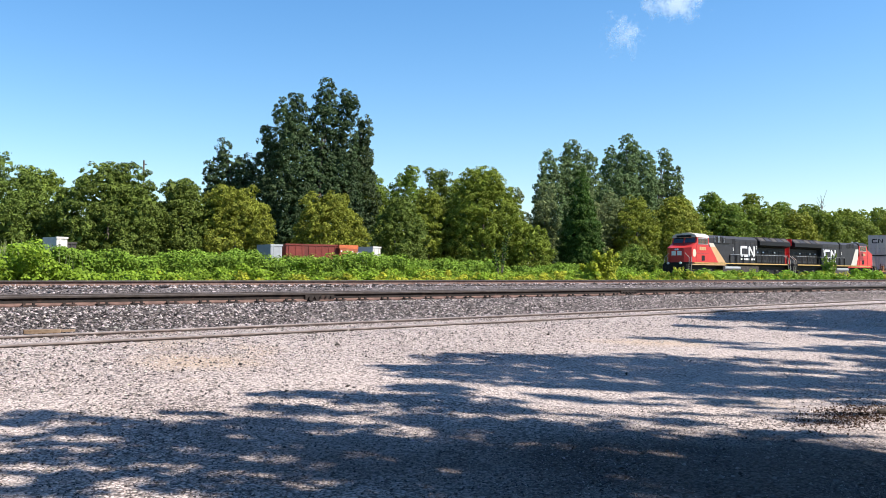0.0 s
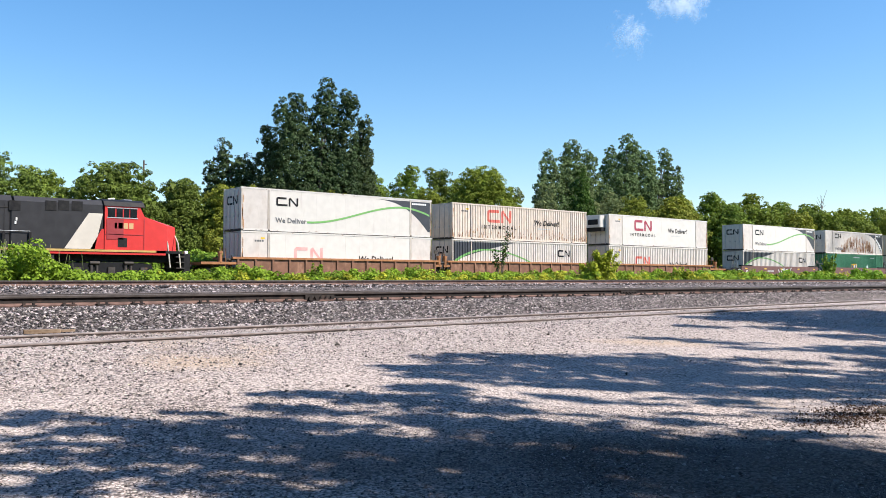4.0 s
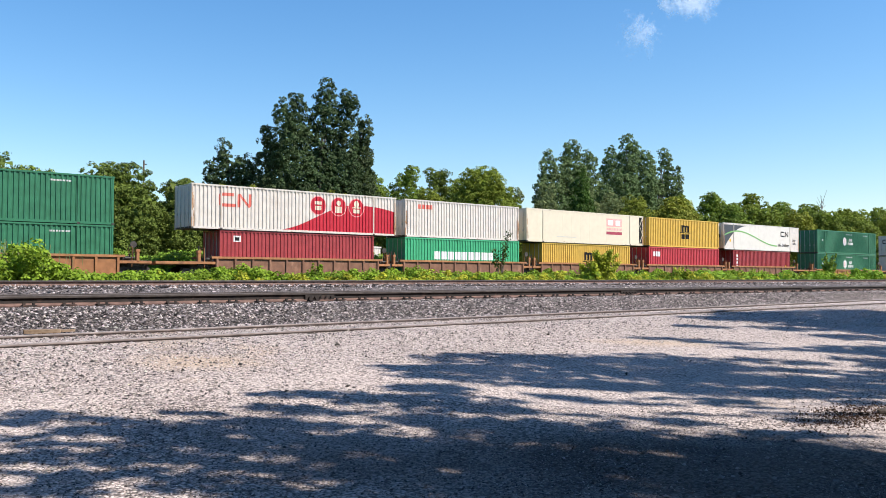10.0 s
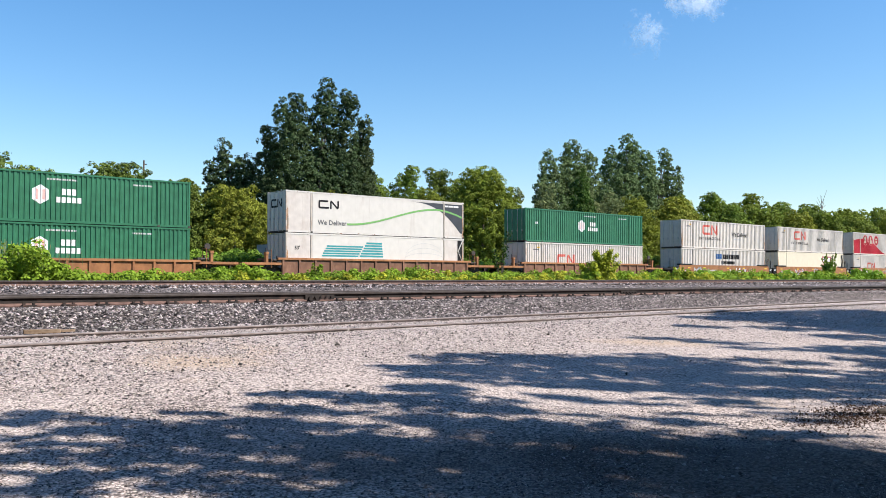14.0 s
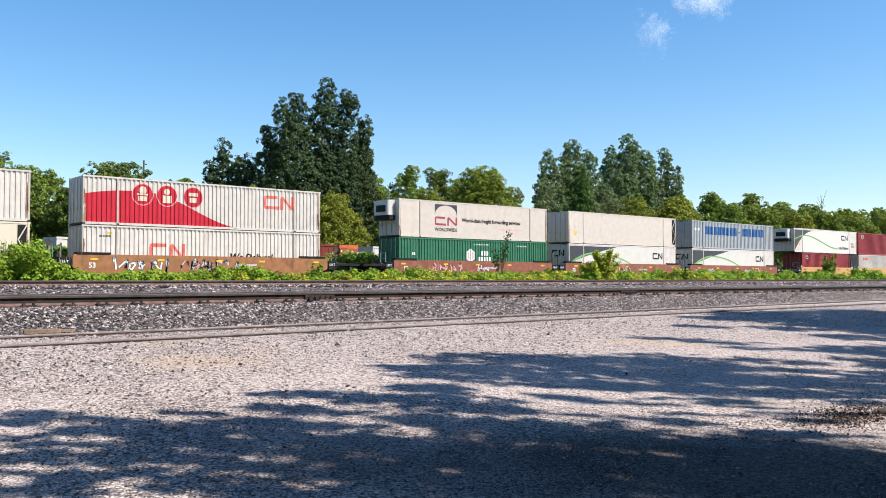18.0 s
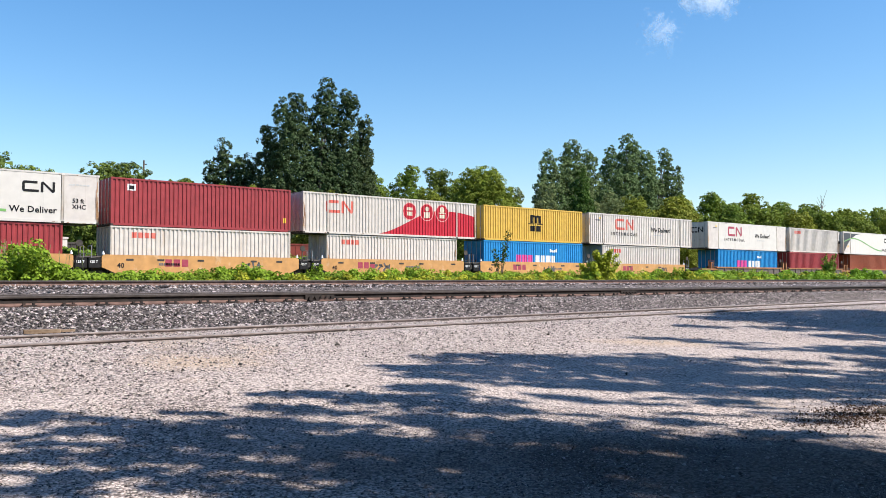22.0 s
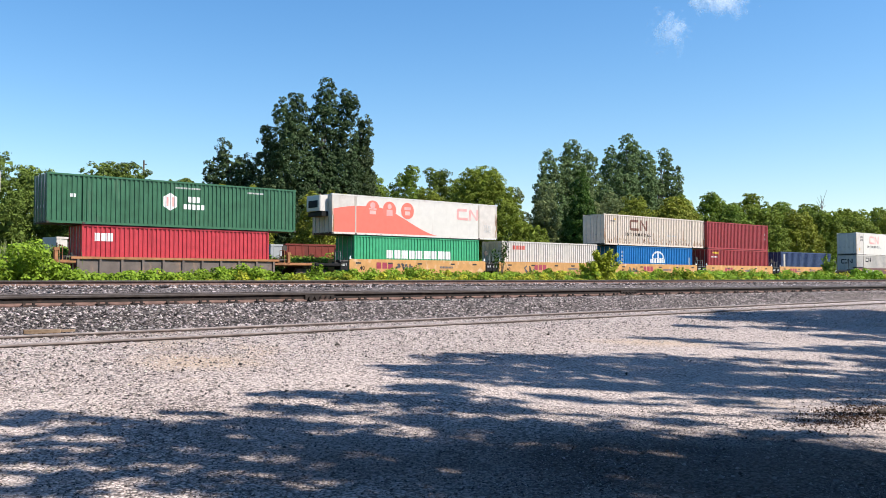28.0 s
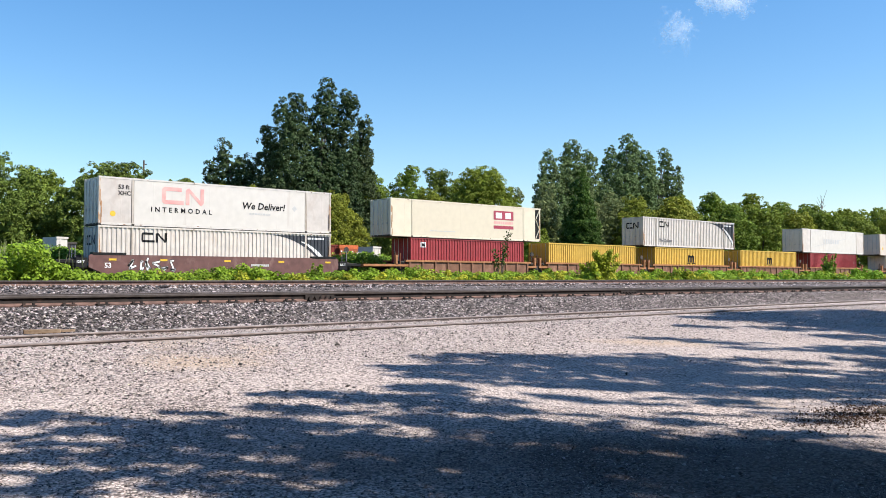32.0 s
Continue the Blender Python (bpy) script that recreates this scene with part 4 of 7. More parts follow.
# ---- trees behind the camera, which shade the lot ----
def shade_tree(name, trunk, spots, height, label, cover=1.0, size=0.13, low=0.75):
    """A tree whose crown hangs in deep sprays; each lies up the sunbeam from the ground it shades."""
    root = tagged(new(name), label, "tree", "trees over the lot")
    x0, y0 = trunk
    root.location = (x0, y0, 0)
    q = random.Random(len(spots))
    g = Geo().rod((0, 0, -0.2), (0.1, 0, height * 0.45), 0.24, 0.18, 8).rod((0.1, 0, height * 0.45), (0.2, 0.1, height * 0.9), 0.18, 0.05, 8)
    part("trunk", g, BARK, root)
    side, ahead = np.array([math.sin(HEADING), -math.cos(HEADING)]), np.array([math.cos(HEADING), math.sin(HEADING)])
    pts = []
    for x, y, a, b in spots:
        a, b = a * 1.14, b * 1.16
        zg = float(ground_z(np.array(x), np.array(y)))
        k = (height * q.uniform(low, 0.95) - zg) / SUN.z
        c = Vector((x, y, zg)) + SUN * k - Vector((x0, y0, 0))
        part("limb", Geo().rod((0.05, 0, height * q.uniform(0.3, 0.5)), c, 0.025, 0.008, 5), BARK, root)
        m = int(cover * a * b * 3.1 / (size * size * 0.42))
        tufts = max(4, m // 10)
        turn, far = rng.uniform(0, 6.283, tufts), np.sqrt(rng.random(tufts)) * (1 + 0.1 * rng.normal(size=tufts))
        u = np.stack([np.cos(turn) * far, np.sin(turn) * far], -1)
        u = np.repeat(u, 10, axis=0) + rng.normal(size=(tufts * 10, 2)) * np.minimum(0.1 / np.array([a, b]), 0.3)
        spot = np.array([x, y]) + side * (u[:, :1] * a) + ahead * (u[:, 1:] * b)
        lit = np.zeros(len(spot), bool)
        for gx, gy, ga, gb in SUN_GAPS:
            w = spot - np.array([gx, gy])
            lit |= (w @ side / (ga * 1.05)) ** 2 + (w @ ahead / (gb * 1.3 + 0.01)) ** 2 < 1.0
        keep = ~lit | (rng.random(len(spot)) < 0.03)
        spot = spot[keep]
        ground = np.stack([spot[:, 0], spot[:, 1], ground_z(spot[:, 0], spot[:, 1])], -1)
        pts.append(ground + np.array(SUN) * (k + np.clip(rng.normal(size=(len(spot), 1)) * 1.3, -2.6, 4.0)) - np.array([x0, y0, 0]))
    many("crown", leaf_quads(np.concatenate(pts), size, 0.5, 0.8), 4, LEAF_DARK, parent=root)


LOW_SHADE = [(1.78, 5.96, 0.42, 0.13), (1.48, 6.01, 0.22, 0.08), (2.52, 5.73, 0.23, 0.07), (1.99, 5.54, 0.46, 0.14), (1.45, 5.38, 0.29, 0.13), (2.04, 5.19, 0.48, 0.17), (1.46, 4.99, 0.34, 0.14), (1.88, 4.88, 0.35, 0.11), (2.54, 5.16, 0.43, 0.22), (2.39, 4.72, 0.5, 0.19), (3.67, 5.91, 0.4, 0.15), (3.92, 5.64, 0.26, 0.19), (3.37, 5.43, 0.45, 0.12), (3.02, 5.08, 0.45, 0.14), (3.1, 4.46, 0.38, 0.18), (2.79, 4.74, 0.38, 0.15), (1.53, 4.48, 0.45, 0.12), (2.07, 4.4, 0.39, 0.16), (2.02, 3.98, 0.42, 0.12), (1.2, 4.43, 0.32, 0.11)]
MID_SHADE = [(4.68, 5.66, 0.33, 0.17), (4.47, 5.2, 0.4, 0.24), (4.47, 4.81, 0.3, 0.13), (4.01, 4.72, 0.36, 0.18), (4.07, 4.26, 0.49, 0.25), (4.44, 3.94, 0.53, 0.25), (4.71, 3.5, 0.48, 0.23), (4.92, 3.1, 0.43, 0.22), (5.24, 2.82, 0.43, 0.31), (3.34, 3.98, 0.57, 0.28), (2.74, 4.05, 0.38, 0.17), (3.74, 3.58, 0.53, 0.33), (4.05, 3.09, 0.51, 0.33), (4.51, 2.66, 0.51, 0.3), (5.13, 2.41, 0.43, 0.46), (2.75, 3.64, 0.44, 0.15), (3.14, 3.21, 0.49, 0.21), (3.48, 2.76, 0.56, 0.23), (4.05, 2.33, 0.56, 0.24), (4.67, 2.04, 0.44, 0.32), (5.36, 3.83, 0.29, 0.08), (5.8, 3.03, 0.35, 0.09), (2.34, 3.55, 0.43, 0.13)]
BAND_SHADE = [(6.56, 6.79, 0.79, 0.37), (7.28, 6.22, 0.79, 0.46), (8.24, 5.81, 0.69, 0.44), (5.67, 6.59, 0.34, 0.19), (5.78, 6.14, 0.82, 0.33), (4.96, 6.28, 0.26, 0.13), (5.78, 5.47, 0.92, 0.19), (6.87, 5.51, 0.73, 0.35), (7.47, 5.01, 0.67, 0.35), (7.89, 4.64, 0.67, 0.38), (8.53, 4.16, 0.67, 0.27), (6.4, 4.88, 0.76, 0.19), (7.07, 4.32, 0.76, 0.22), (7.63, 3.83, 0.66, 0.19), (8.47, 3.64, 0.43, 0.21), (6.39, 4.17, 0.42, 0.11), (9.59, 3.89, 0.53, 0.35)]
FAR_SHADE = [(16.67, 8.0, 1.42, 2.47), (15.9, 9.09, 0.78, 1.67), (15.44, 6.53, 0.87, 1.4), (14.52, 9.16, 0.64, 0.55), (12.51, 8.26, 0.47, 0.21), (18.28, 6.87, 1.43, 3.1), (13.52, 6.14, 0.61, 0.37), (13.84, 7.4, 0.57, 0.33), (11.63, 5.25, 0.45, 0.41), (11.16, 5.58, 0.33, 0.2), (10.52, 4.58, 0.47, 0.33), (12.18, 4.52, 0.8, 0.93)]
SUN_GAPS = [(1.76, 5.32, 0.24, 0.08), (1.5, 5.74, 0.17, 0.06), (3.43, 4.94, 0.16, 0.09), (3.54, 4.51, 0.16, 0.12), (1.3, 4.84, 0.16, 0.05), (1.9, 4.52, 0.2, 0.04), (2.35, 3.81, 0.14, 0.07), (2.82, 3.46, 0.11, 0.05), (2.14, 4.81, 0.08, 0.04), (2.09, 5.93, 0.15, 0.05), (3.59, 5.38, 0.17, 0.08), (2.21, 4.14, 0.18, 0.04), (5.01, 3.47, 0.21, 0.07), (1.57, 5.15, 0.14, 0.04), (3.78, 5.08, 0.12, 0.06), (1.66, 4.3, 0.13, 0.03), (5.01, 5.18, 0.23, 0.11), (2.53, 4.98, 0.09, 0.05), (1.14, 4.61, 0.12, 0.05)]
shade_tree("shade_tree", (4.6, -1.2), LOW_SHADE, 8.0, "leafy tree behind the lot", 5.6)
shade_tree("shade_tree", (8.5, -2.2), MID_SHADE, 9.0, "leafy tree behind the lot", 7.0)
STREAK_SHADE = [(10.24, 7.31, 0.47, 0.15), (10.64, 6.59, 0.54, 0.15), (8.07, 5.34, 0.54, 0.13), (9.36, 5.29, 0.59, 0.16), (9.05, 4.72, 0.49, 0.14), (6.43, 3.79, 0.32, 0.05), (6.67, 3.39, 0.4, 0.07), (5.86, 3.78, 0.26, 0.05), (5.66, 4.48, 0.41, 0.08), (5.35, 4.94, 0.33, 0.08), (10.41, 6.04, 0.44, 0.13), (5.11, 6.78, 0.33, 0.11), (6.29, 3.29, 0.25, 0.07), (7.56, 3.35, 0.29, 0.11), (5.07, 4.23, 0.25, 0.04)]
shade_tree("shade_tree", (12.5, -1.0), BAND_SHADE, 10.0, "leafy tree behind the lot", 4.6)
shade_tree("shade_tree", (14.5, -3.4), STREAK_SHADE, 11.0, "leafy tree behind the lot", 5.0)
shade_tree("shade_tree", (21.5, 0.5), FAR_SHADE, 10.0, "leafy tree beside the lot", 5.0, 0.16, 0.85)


def sky_block_wood(name, x0, x1, y0, y1, h, n, rise=0.0):
    """An added wood behind and beside the lot, out of sight, which blocks sky light from the shade."""
    k = 40
    u = rng.random(n)
    c = np.stack([x0 + (x1 - x0) * rng.random(n), y1 + (y0 - y1) * u, 0.5 + (h + rise * u) * rng.random(n)], -1)
    p = np.repeat(c, k, axis=0) + rng.normal(size=(n * k, 3)) * 1.1
    p[:, 2] = np.maximum(p[:, 2], 0.1)
    many(name, leaf_quads(p, 1.0, 0.2), 4, LEAF_DARK, "stuff", "unseen wood added round the lot to block sky light", "wood")


sky_block_wood("lot_wood_rear", -40, 60, -27, -6.0, 9.5, 1700, 14.0)
sky_block_wood("lot_wood_side", -20, -7, -8, 22, 18.0, 500)


# ---- things behind the hedge ----
def cargo_box(name, x, y, length, width, height, turn, material, label, z=1.0, door=True):
    z += 0.25
    root = tagged(new(name), label, "container")
    z0 = float(ground_z(np.array(x), np.array(y)))
    root.matrix_basis = pose(x, y, z0, 0, 0, turn)
    w = width / 2
    part("body", Geo().box(0, -w, z, length, w, z + height, 0.05), material, root)
    for i in range(int(length / 0.6)):
        part("side_post", Geo().box(0.25 + i * 0.6, -w - 0.03, z + 0.1, 0.31 + i * 0.6, -w, z + height - 0.1), material, root)
    part("roof_rail", Geo().box(-0.03, -w - 0.04, z + height - 0.12, length + 0.03, -w, z + height + 0.02), material, root)
    for k in (0.6, length - 1.0):
        part("support", Geo().box(k, -w + 0.2, 0, k + 0.4, w - 0.2, z), GRIME, root)
    if door:
        part("door", Geo().box(length, -w + 0.1, z + 0.1, length + 0.05, -0.03, z + height - 0.15), material, root)
        part("door", Geo().box(length, 0.03, z + 0.1, length + 0.05, w - 0.1, z + height - 0.15), material, root)
    return root


cargo_box("box_trailer", 17.75, 63.0, 0.85, 1.6, 2.7, 18, WHITE_SMOOTH, "small white box trailer behind the vines, greyed for its shade", 0.75)
cargo_box("box_trailer", 18.75, 64.2, 0.7, 2.0, 2.45, 14, GRIME, "dark grey box trailer in the shade behind the vines", 0.7)
# a white trailer; its grey paint stands for the part shade there
cargo_box("box_trailer", 34.0, 62.8, 1.2, 1.8, 2.6, 10, GREY, "white box trailer behind the vines, greyed for its shade", 0.75)
cargo_box("open_container", 35.9, 63.6, 5.3, 2.5, 2.7, -6, OLD_RED, "faded red open-ended container behind the vines", 0.75, False)
cargo_box("box_trailer", 43.7, 62.9, 1.2, 2.3, 2.5, 20, WHITE_SMOOTH, "white box trailer standing beside the trees", 0.9)


def open_end():
    """The open end of the red container: a pale frame, a header with lamps and a load inside."""
    root = tagged(new("container_end_frame"), "orange and white steel end frame with a dark opening", "frame")
    root.matrix_basis = pose(41.3, 61.7, 0.62, 0, 0, 8)
    part("header", Geo().box(-0.9, -0.05, 3.2, 1.25, 0.1, 3.5), paint("orange_header", (0.62, 0.16, 0.06)), root)
    part("crossbeam", Geo().box(-0.8, -0.03, 2.75, 1.2, 0.06, 3.2), BRICK_RED, root)
    for k in (-0.75, -0.1, 0.5):
        part("marker", Geo().box(k, -0.07, 2.9, k + 0.14, -0.04, 3.02), LETTER_WHITE, root)
    part("post", Geo().box(1.05, -0.08, 0, 1.6, 0.1, 2.9), WHITE, root)
    part("post", Geo().box(-0.9, -0.06, 0, -0.6, 0.1, 2.75), BRICK_RED, root)
    part("load", Geo().box(-0.5, 0.02, 0, 0.95, 0.3, 2.2, 0.05), CREAM, root)


open_end()


def utility_pole():
    root = tagged(new("utility_pole"), "thin dark wooden utility pole rising over the trees", "pole")
    root.location = (42.2, 110, 0.3)
    part("mast", Geo().rod((0, 0, 0), (0.15, 0, 16.2), 0.17, 0.11, 8), BARK, root)
    for z in (14.0, 15.6):
        part("insulator", Geo().rod((0.1, 0, z), (0.55, 0, z + 0.12), 0.09, 0.07, 6), GRIME, root)


utility_pole()


def loose_planks():
    for k, (x, y, turn) in enumerate(((3.3, 11.9, -12), (3.42, 12.02, -2))):
        g = Geo().box(-0.24, -0.06 + 0.02 * k, 0, 0.2 + 0.1 * k, 0.06 - 0.02 * k, 0.05 - 0.02 * k, 0.01)
        ob = part("plank", g, PLANK_WOOD)
        ob.matrix_basis = pose(x, y, float(ground_z(np.array(x), np.array(y))) + 0.03, 0, 0, turn)
        tagged(ob, "broken weathered plank lying on the gravel", "plank")
    for x, y, s in ((3.35, 9.15, 0.035), (6.9, 5.4, 0.03), (5.55, 8.5, 0.035), (4.1, 6.1, 0.022), (8.9, 8.3, 0.04)):
        v, tri = stones(np.array([[0, 0, 0.0]]), np.array([s]))
        g = Geo().add(v[0], [tuple(t) for t in tri])
        ob = part("stone", g, GRIME)
        ob.location = (x, y, float(ground_z(np.array(x), np.array(y))) + s * 0.45)
        tagged(ob, "single dark stone on the pale gravel", "stone", "dark stones on the lot")


loose_planks()


def fallen_branch():
    """A short barked log lying at the edge of the lot, with a broken stub."""
    root = tagged(new("fallen_branch"), "short dark fallen branch lying on littered gravel", "branch")
    x, y = 7.2, 3.02
    root.matrix_basis = pose(x, y, float(ground_z(np.array(x), np.array(y))) + 0.025, 0, 0, -38)
    part("log", Geo().rod((-0.1, 0, 0), (0.02, 0.012, 0.008), 0.026, 0.03, 9).rod((0.02, 0.012, 0.008), (0.17, -0.01, 0.0), 0.03, 0.022, 9), BARK, root)
    part("stub", Geo().rod((0.06, 0, 0.02), (0.13, -0.06, 0.07), 0.016, 0.01, 7), BARK, root)
    part("broken_end", Geo().rod((-0.112, -0.001, 0), (-0.1, 0, 0), 0.02, 0.025, 9), PLANK_WOOD, root, "pale broken end")


fallen_branch()


def leaf_litter():
    """Brown litter and crumbs of soil on the shaded edge of the lot."""
    n = 2600
    x = rng.normal(6.85, 0.45, n)
    y = rng.normal(3.15, 0.16, n)
    p = np.stack([x, y, ground_z(x, y) + 0.008 + 0.01 * rng.random(len(x))], -1)
    many("leaf_litter", leaf_quads(p, 0.018, 1.5), 4, LITTER, "stuff", "brown dead leaves and crumbs on gravel", "litter")


leaf_litter()


def bare_tree():
    """A dead tree whose grey twigs stand over the wood."""
    root = tagged(new("bare_tree"), "leafless grey dead tree above the wood", "tree")
    root.location = (192.0, 95.0, 0.4)
    part("trunk", Geo().rod((0, 0, 0), (0, 0, 18.5), 0.22, 0.08), BARK, root)
    q = random.Random(5)
    for i in range(16):
        z = q.uniform(13.5, 18.0)
        a = q.uniform(-1.3, 1.3)
        l = q.uniform(2.0, 4.2)
        part("branch", Geo().rod((0, 0, z), (l * math.sin(a), q.uniform(-0.6, 0.6), z + l * math.cos(a) * 0.9), 0.06, 0.02, 5), BARK, root)


bare_tree()


def cloud_material(name, grain, thick):
    m = bpy.data.materials.new(name)
    t, n, l = nodes_of(m)
    d = n.new("ShaderNodeBsdfDiffuse")
    d.inputs[0].default_value = (0.9, 0.9, 0.9, 1)
    tl = n.new("ShaderNodeBsdfTranslucent")
    tl.inputs[0].default_value = (0.9, 0.9, 0.9, 1)
    add = n.new("ShaderNodeAddShader")
    l.new(d.outputs[0], add.inputs[0])
    l.new(tl.outputs[0], add.inputs[1])
    clear = n.new("ShaderNodeBsdfTransparent")
    mix = n.new("ShaderNodeMixShader")
    co = n.new("ShaderNodeTexCoord")
    a = n.new("ShaderNodeTexNoise")
    a.inputs["Scale"].default_value, a.inputs["Detail"].default_value, a.inputs["Roughness"].default_value = grain, 8, 0.62
    l.new(co.outputs["Object"], a.inputs["Vector"])
    mp = n.new("ShaderNodeMapping")
    mp.inputs["Location"].default_value = (-1, -1, 0)
    mp.inputs["Scale"].default_value = (2, 2, 0)
    l.new(co.outputs["Generated"], mp.inputs[0])
    ln = n.new("ShaderNodeVectorMath")
    ln.operation = "LENGTH"
    l.new(mp.outputs[0], ln.inputs[0])
    s = n.new("ShaderNodeMath")
    s.operation = "SUBTRACT"
    l.new(a.outputs["Fac"], s.inputs[0])
    k = n.new("ShaderNodeMath")
    k.operation = "MULTIPLY"
    k.inputs[1].default_value = 0.36
    l.new(ln.outputs["Value"], k.inputs[0])
    l.new(k.outputs[0], s.inputs[1])
    r = n.new("ShaderNodeMapRange")
    r.inputs[1].default_value, r.inputs[2].default_value = 0.2, 0.5
    r.inputs[4].default_value = thick
    l.new(s.outputs[0], r.inputs[0])
    l.new(r.outputs[0], mix.inputs[0])
    l.new(clear.outputs[0], mix.inputs[1])
    l.new(add.outputs[0], mix.inputs[2])
    l.new(mix.outputs[0], n["Material Output"].inputs[0])
    return m


def sky_place(x, y, far):
    """The place that far along the line of sight through a point of the view, in half-widths from its middle."""
    right = Vector((math.sin(HEADING), -math.cos(HEADING), 0))
    up = right.cross(VIEW)
    d = (VIEW + right * x + up * y).normalized()
    return EYE + d * far


CLOUD = cloud_material("cloud_vapour", 0.022, 0.6)
THIN_CLOUD = cloud_material("thin_cloud_vapour", 0.045, 0.3)
CLOUDS = []


def cloud(x, y, w, h, label, vapour):
    """A wisp of cloud: a few thin curved veils, one behind the other."""
    root = tagged(new("cloud"), label, "cloud", "", "structure")
    c = sky_place(x, y, 2200)
    root.matrix_basis = look(c, EYE)
    for j in range(1):
        g = Geo()
        n = 12
        for iy in range(n + 1):
            for ix in range(n + 1):
                u, v = ix / n * 2 - 1, iy / n * 2 - 1
                g.v.append((u * w, v * h, 30 * j - 12 * (u * u + v * v)))
        for iy in range(n):
            for ix in range(n):
                a = iy * (n + 1) + ix
                g.f.append((a, a + 1, a + n + 2, a + n + 1))
        part("veil", g, vapour, root)
    CLOUDS.append((root, c))


cloud(0.268, 0.285, 100, 60, "bright white wisp of fair-weather cloud", CLOUD)
cloud(0.207, 0.245, 58, 62, "thin trailing wisp of white cloud", THIN_CLOUD)


# ---- freight containers ----
SIDE = 1.295  # half the width of the long boxes
TIERS = {"low": 1.53 + 0.0, "top": 1.53 + 2.915}
TALL_BOX = 2.89
PITCH = 0.28


def wave(x):
    """Depth of the corrugated wall at x."""
    f = (x / PITCH) % 1.0
    if f < 0.38:
        return 0.0
    if f < 0.5:
        return (f - 0.38) / 0.12 * 0.05
    if f < 0.88:
        return 0.05
    return (1 - f) / 0.12 * 0.05


def wave_steps(x0, x1):
    xs = [x0]
    k = math.floor(x0 / PITCH)
    while True:
        for f in (0.0, 0.38, 0.5, 0.88):
            x = (k + f) * PITCH
            if x0 + 1e-4 < x < x1 - 1e-4:
                xs.append(x)
            if x > x1:
                return xs + [x1]
        k += 1


def corrugated(x0, x1, z0, z1, y, s):
    """A wall of upright waves in the plane y; s is +1 when its face looks to smaller y."""
    g = Geo()
    xs = wave_steps(x0, x1)
    for x in xs:
        g.v += [(x, y + s * wave(x), z0), (x, y + s * wave(x), z1)]
    g.f = [(2 * i, 2 * i + 2, 2 * i + 3, 2 * i + 1) for i in range(len(xs) - 1)]
    return g


def bands(shapes, depth, ribbed):
    """Painted shapes that follow the wall: each is x0, x1, a lower and an upper edge."""
    g = Geo()
    for x0, x1, lo, hi in shapes:
        lo_f = lo if callable(lo) else (lambda x, v=lo: v)
        hi_f = hi if callable(hi) else (lambda x, v=hi: v)
        straight = not callable(lo) and not callable(hi)
        xs = wave_steps(x0, x1) if ribbed else [x0, x1]
        if not straight:
            xs = sorted(set(xs) | {x0 + (x1 - x0) * i / 24 for i in range(25)})
        k = len(g.v)
        for x in xs:
            y = depth + (wave(x) if ribbed else 0)
            a, b = lo_f(x), hi_f(x)
            g.v += [(x, y, min(a, b)), (x, y, max(a, b))]
        g.f += [(k + 2 * i, k + 2 * i + 2, k + 2 * i + 3, k + 2 * i + 1) for i in range(len(xs) - 1)]
    return g


def ribbon(x, z, h, w):
    """A ribbon emblem: an open bracket and a folded band beside it."""
    t = h * 0.225
    a = w * 0.46
    b = w * 0.56
    def bend(d):
        return t - math.sqrt(max(0.0, t * t - (t - d) ** 2))
    out = [(x, x + t, lambda q: z + bend(q - x), lambda q: z + h - bend(q - x)), (x + t, x + a, z + h - t, z + h), (x + t, x + a + t * 0.6, z, z + t)]
    out += [(x + b, x + b + t, lambda q: z, lambda q: z + h - bend(q - x - b)), (x + w - t, x + w, lambda q: z + bend(x + w - q), lambda q: z + h)]
    run = w - b - t
    x0, x1 = x + b + t, x + w - t
    out += [(x0, x1, lambda q: z + (h - t * 1.15) * (1 - (q - x0) / (x1 - x0)), lambda q: z + t * 1.15 + (h - t * 1.15) * (1 - (q - x0) / (x1 - x0)))]
    return out


def blocks(x, z, h, n, w, gap=0.22):
    """A row of plain bars, as long as the lettering that it stands for."""
    p = w / n
    return [(x + i * p, x + (i + 1 - gap) * p, z, z + h) for i in range(n)]


def rust_streaks(x0, x1, z0, z1, n, seed, wide=1.0):
    """Patches of rust that have run down the wall, thickest in the middle."""
    q = random.Random(seed)
    out = []
    for i in range(n):
        x = q.uniform(x0, x1)
        f = 1 - abs(2 * (x - x0) / (x1 - x0) - 1) ** 2
        top = z0 + (z1 - z0) * q.uniform(0.15, 1.0) * (0.45 + 0.55 * f)
        out.append((x, x + q.uniform(0.03, 0.13) * wide, max(z0, top - q.uniform(0.1, 0.75) * (z1 - z0) * 0.6), top))
    return out


def ball(x, z, r):
    def half(q):
        return math.sqrt(max(0.0, r * r - (q - x) ** 2))
    return [(x - r, x + r, lambda q: z - half(q), lambda q: z + half(q))]


def hexagon(x, z, r):
    def half(q):
        return r * (1.12 - 0.55 * abs(q - x) / (0.9 * r))
    return [(x - 0.9 * r, x + 0.9 * r, lambda q: z - half(q), lambda q: z + half(q))]


TEXTS = {}


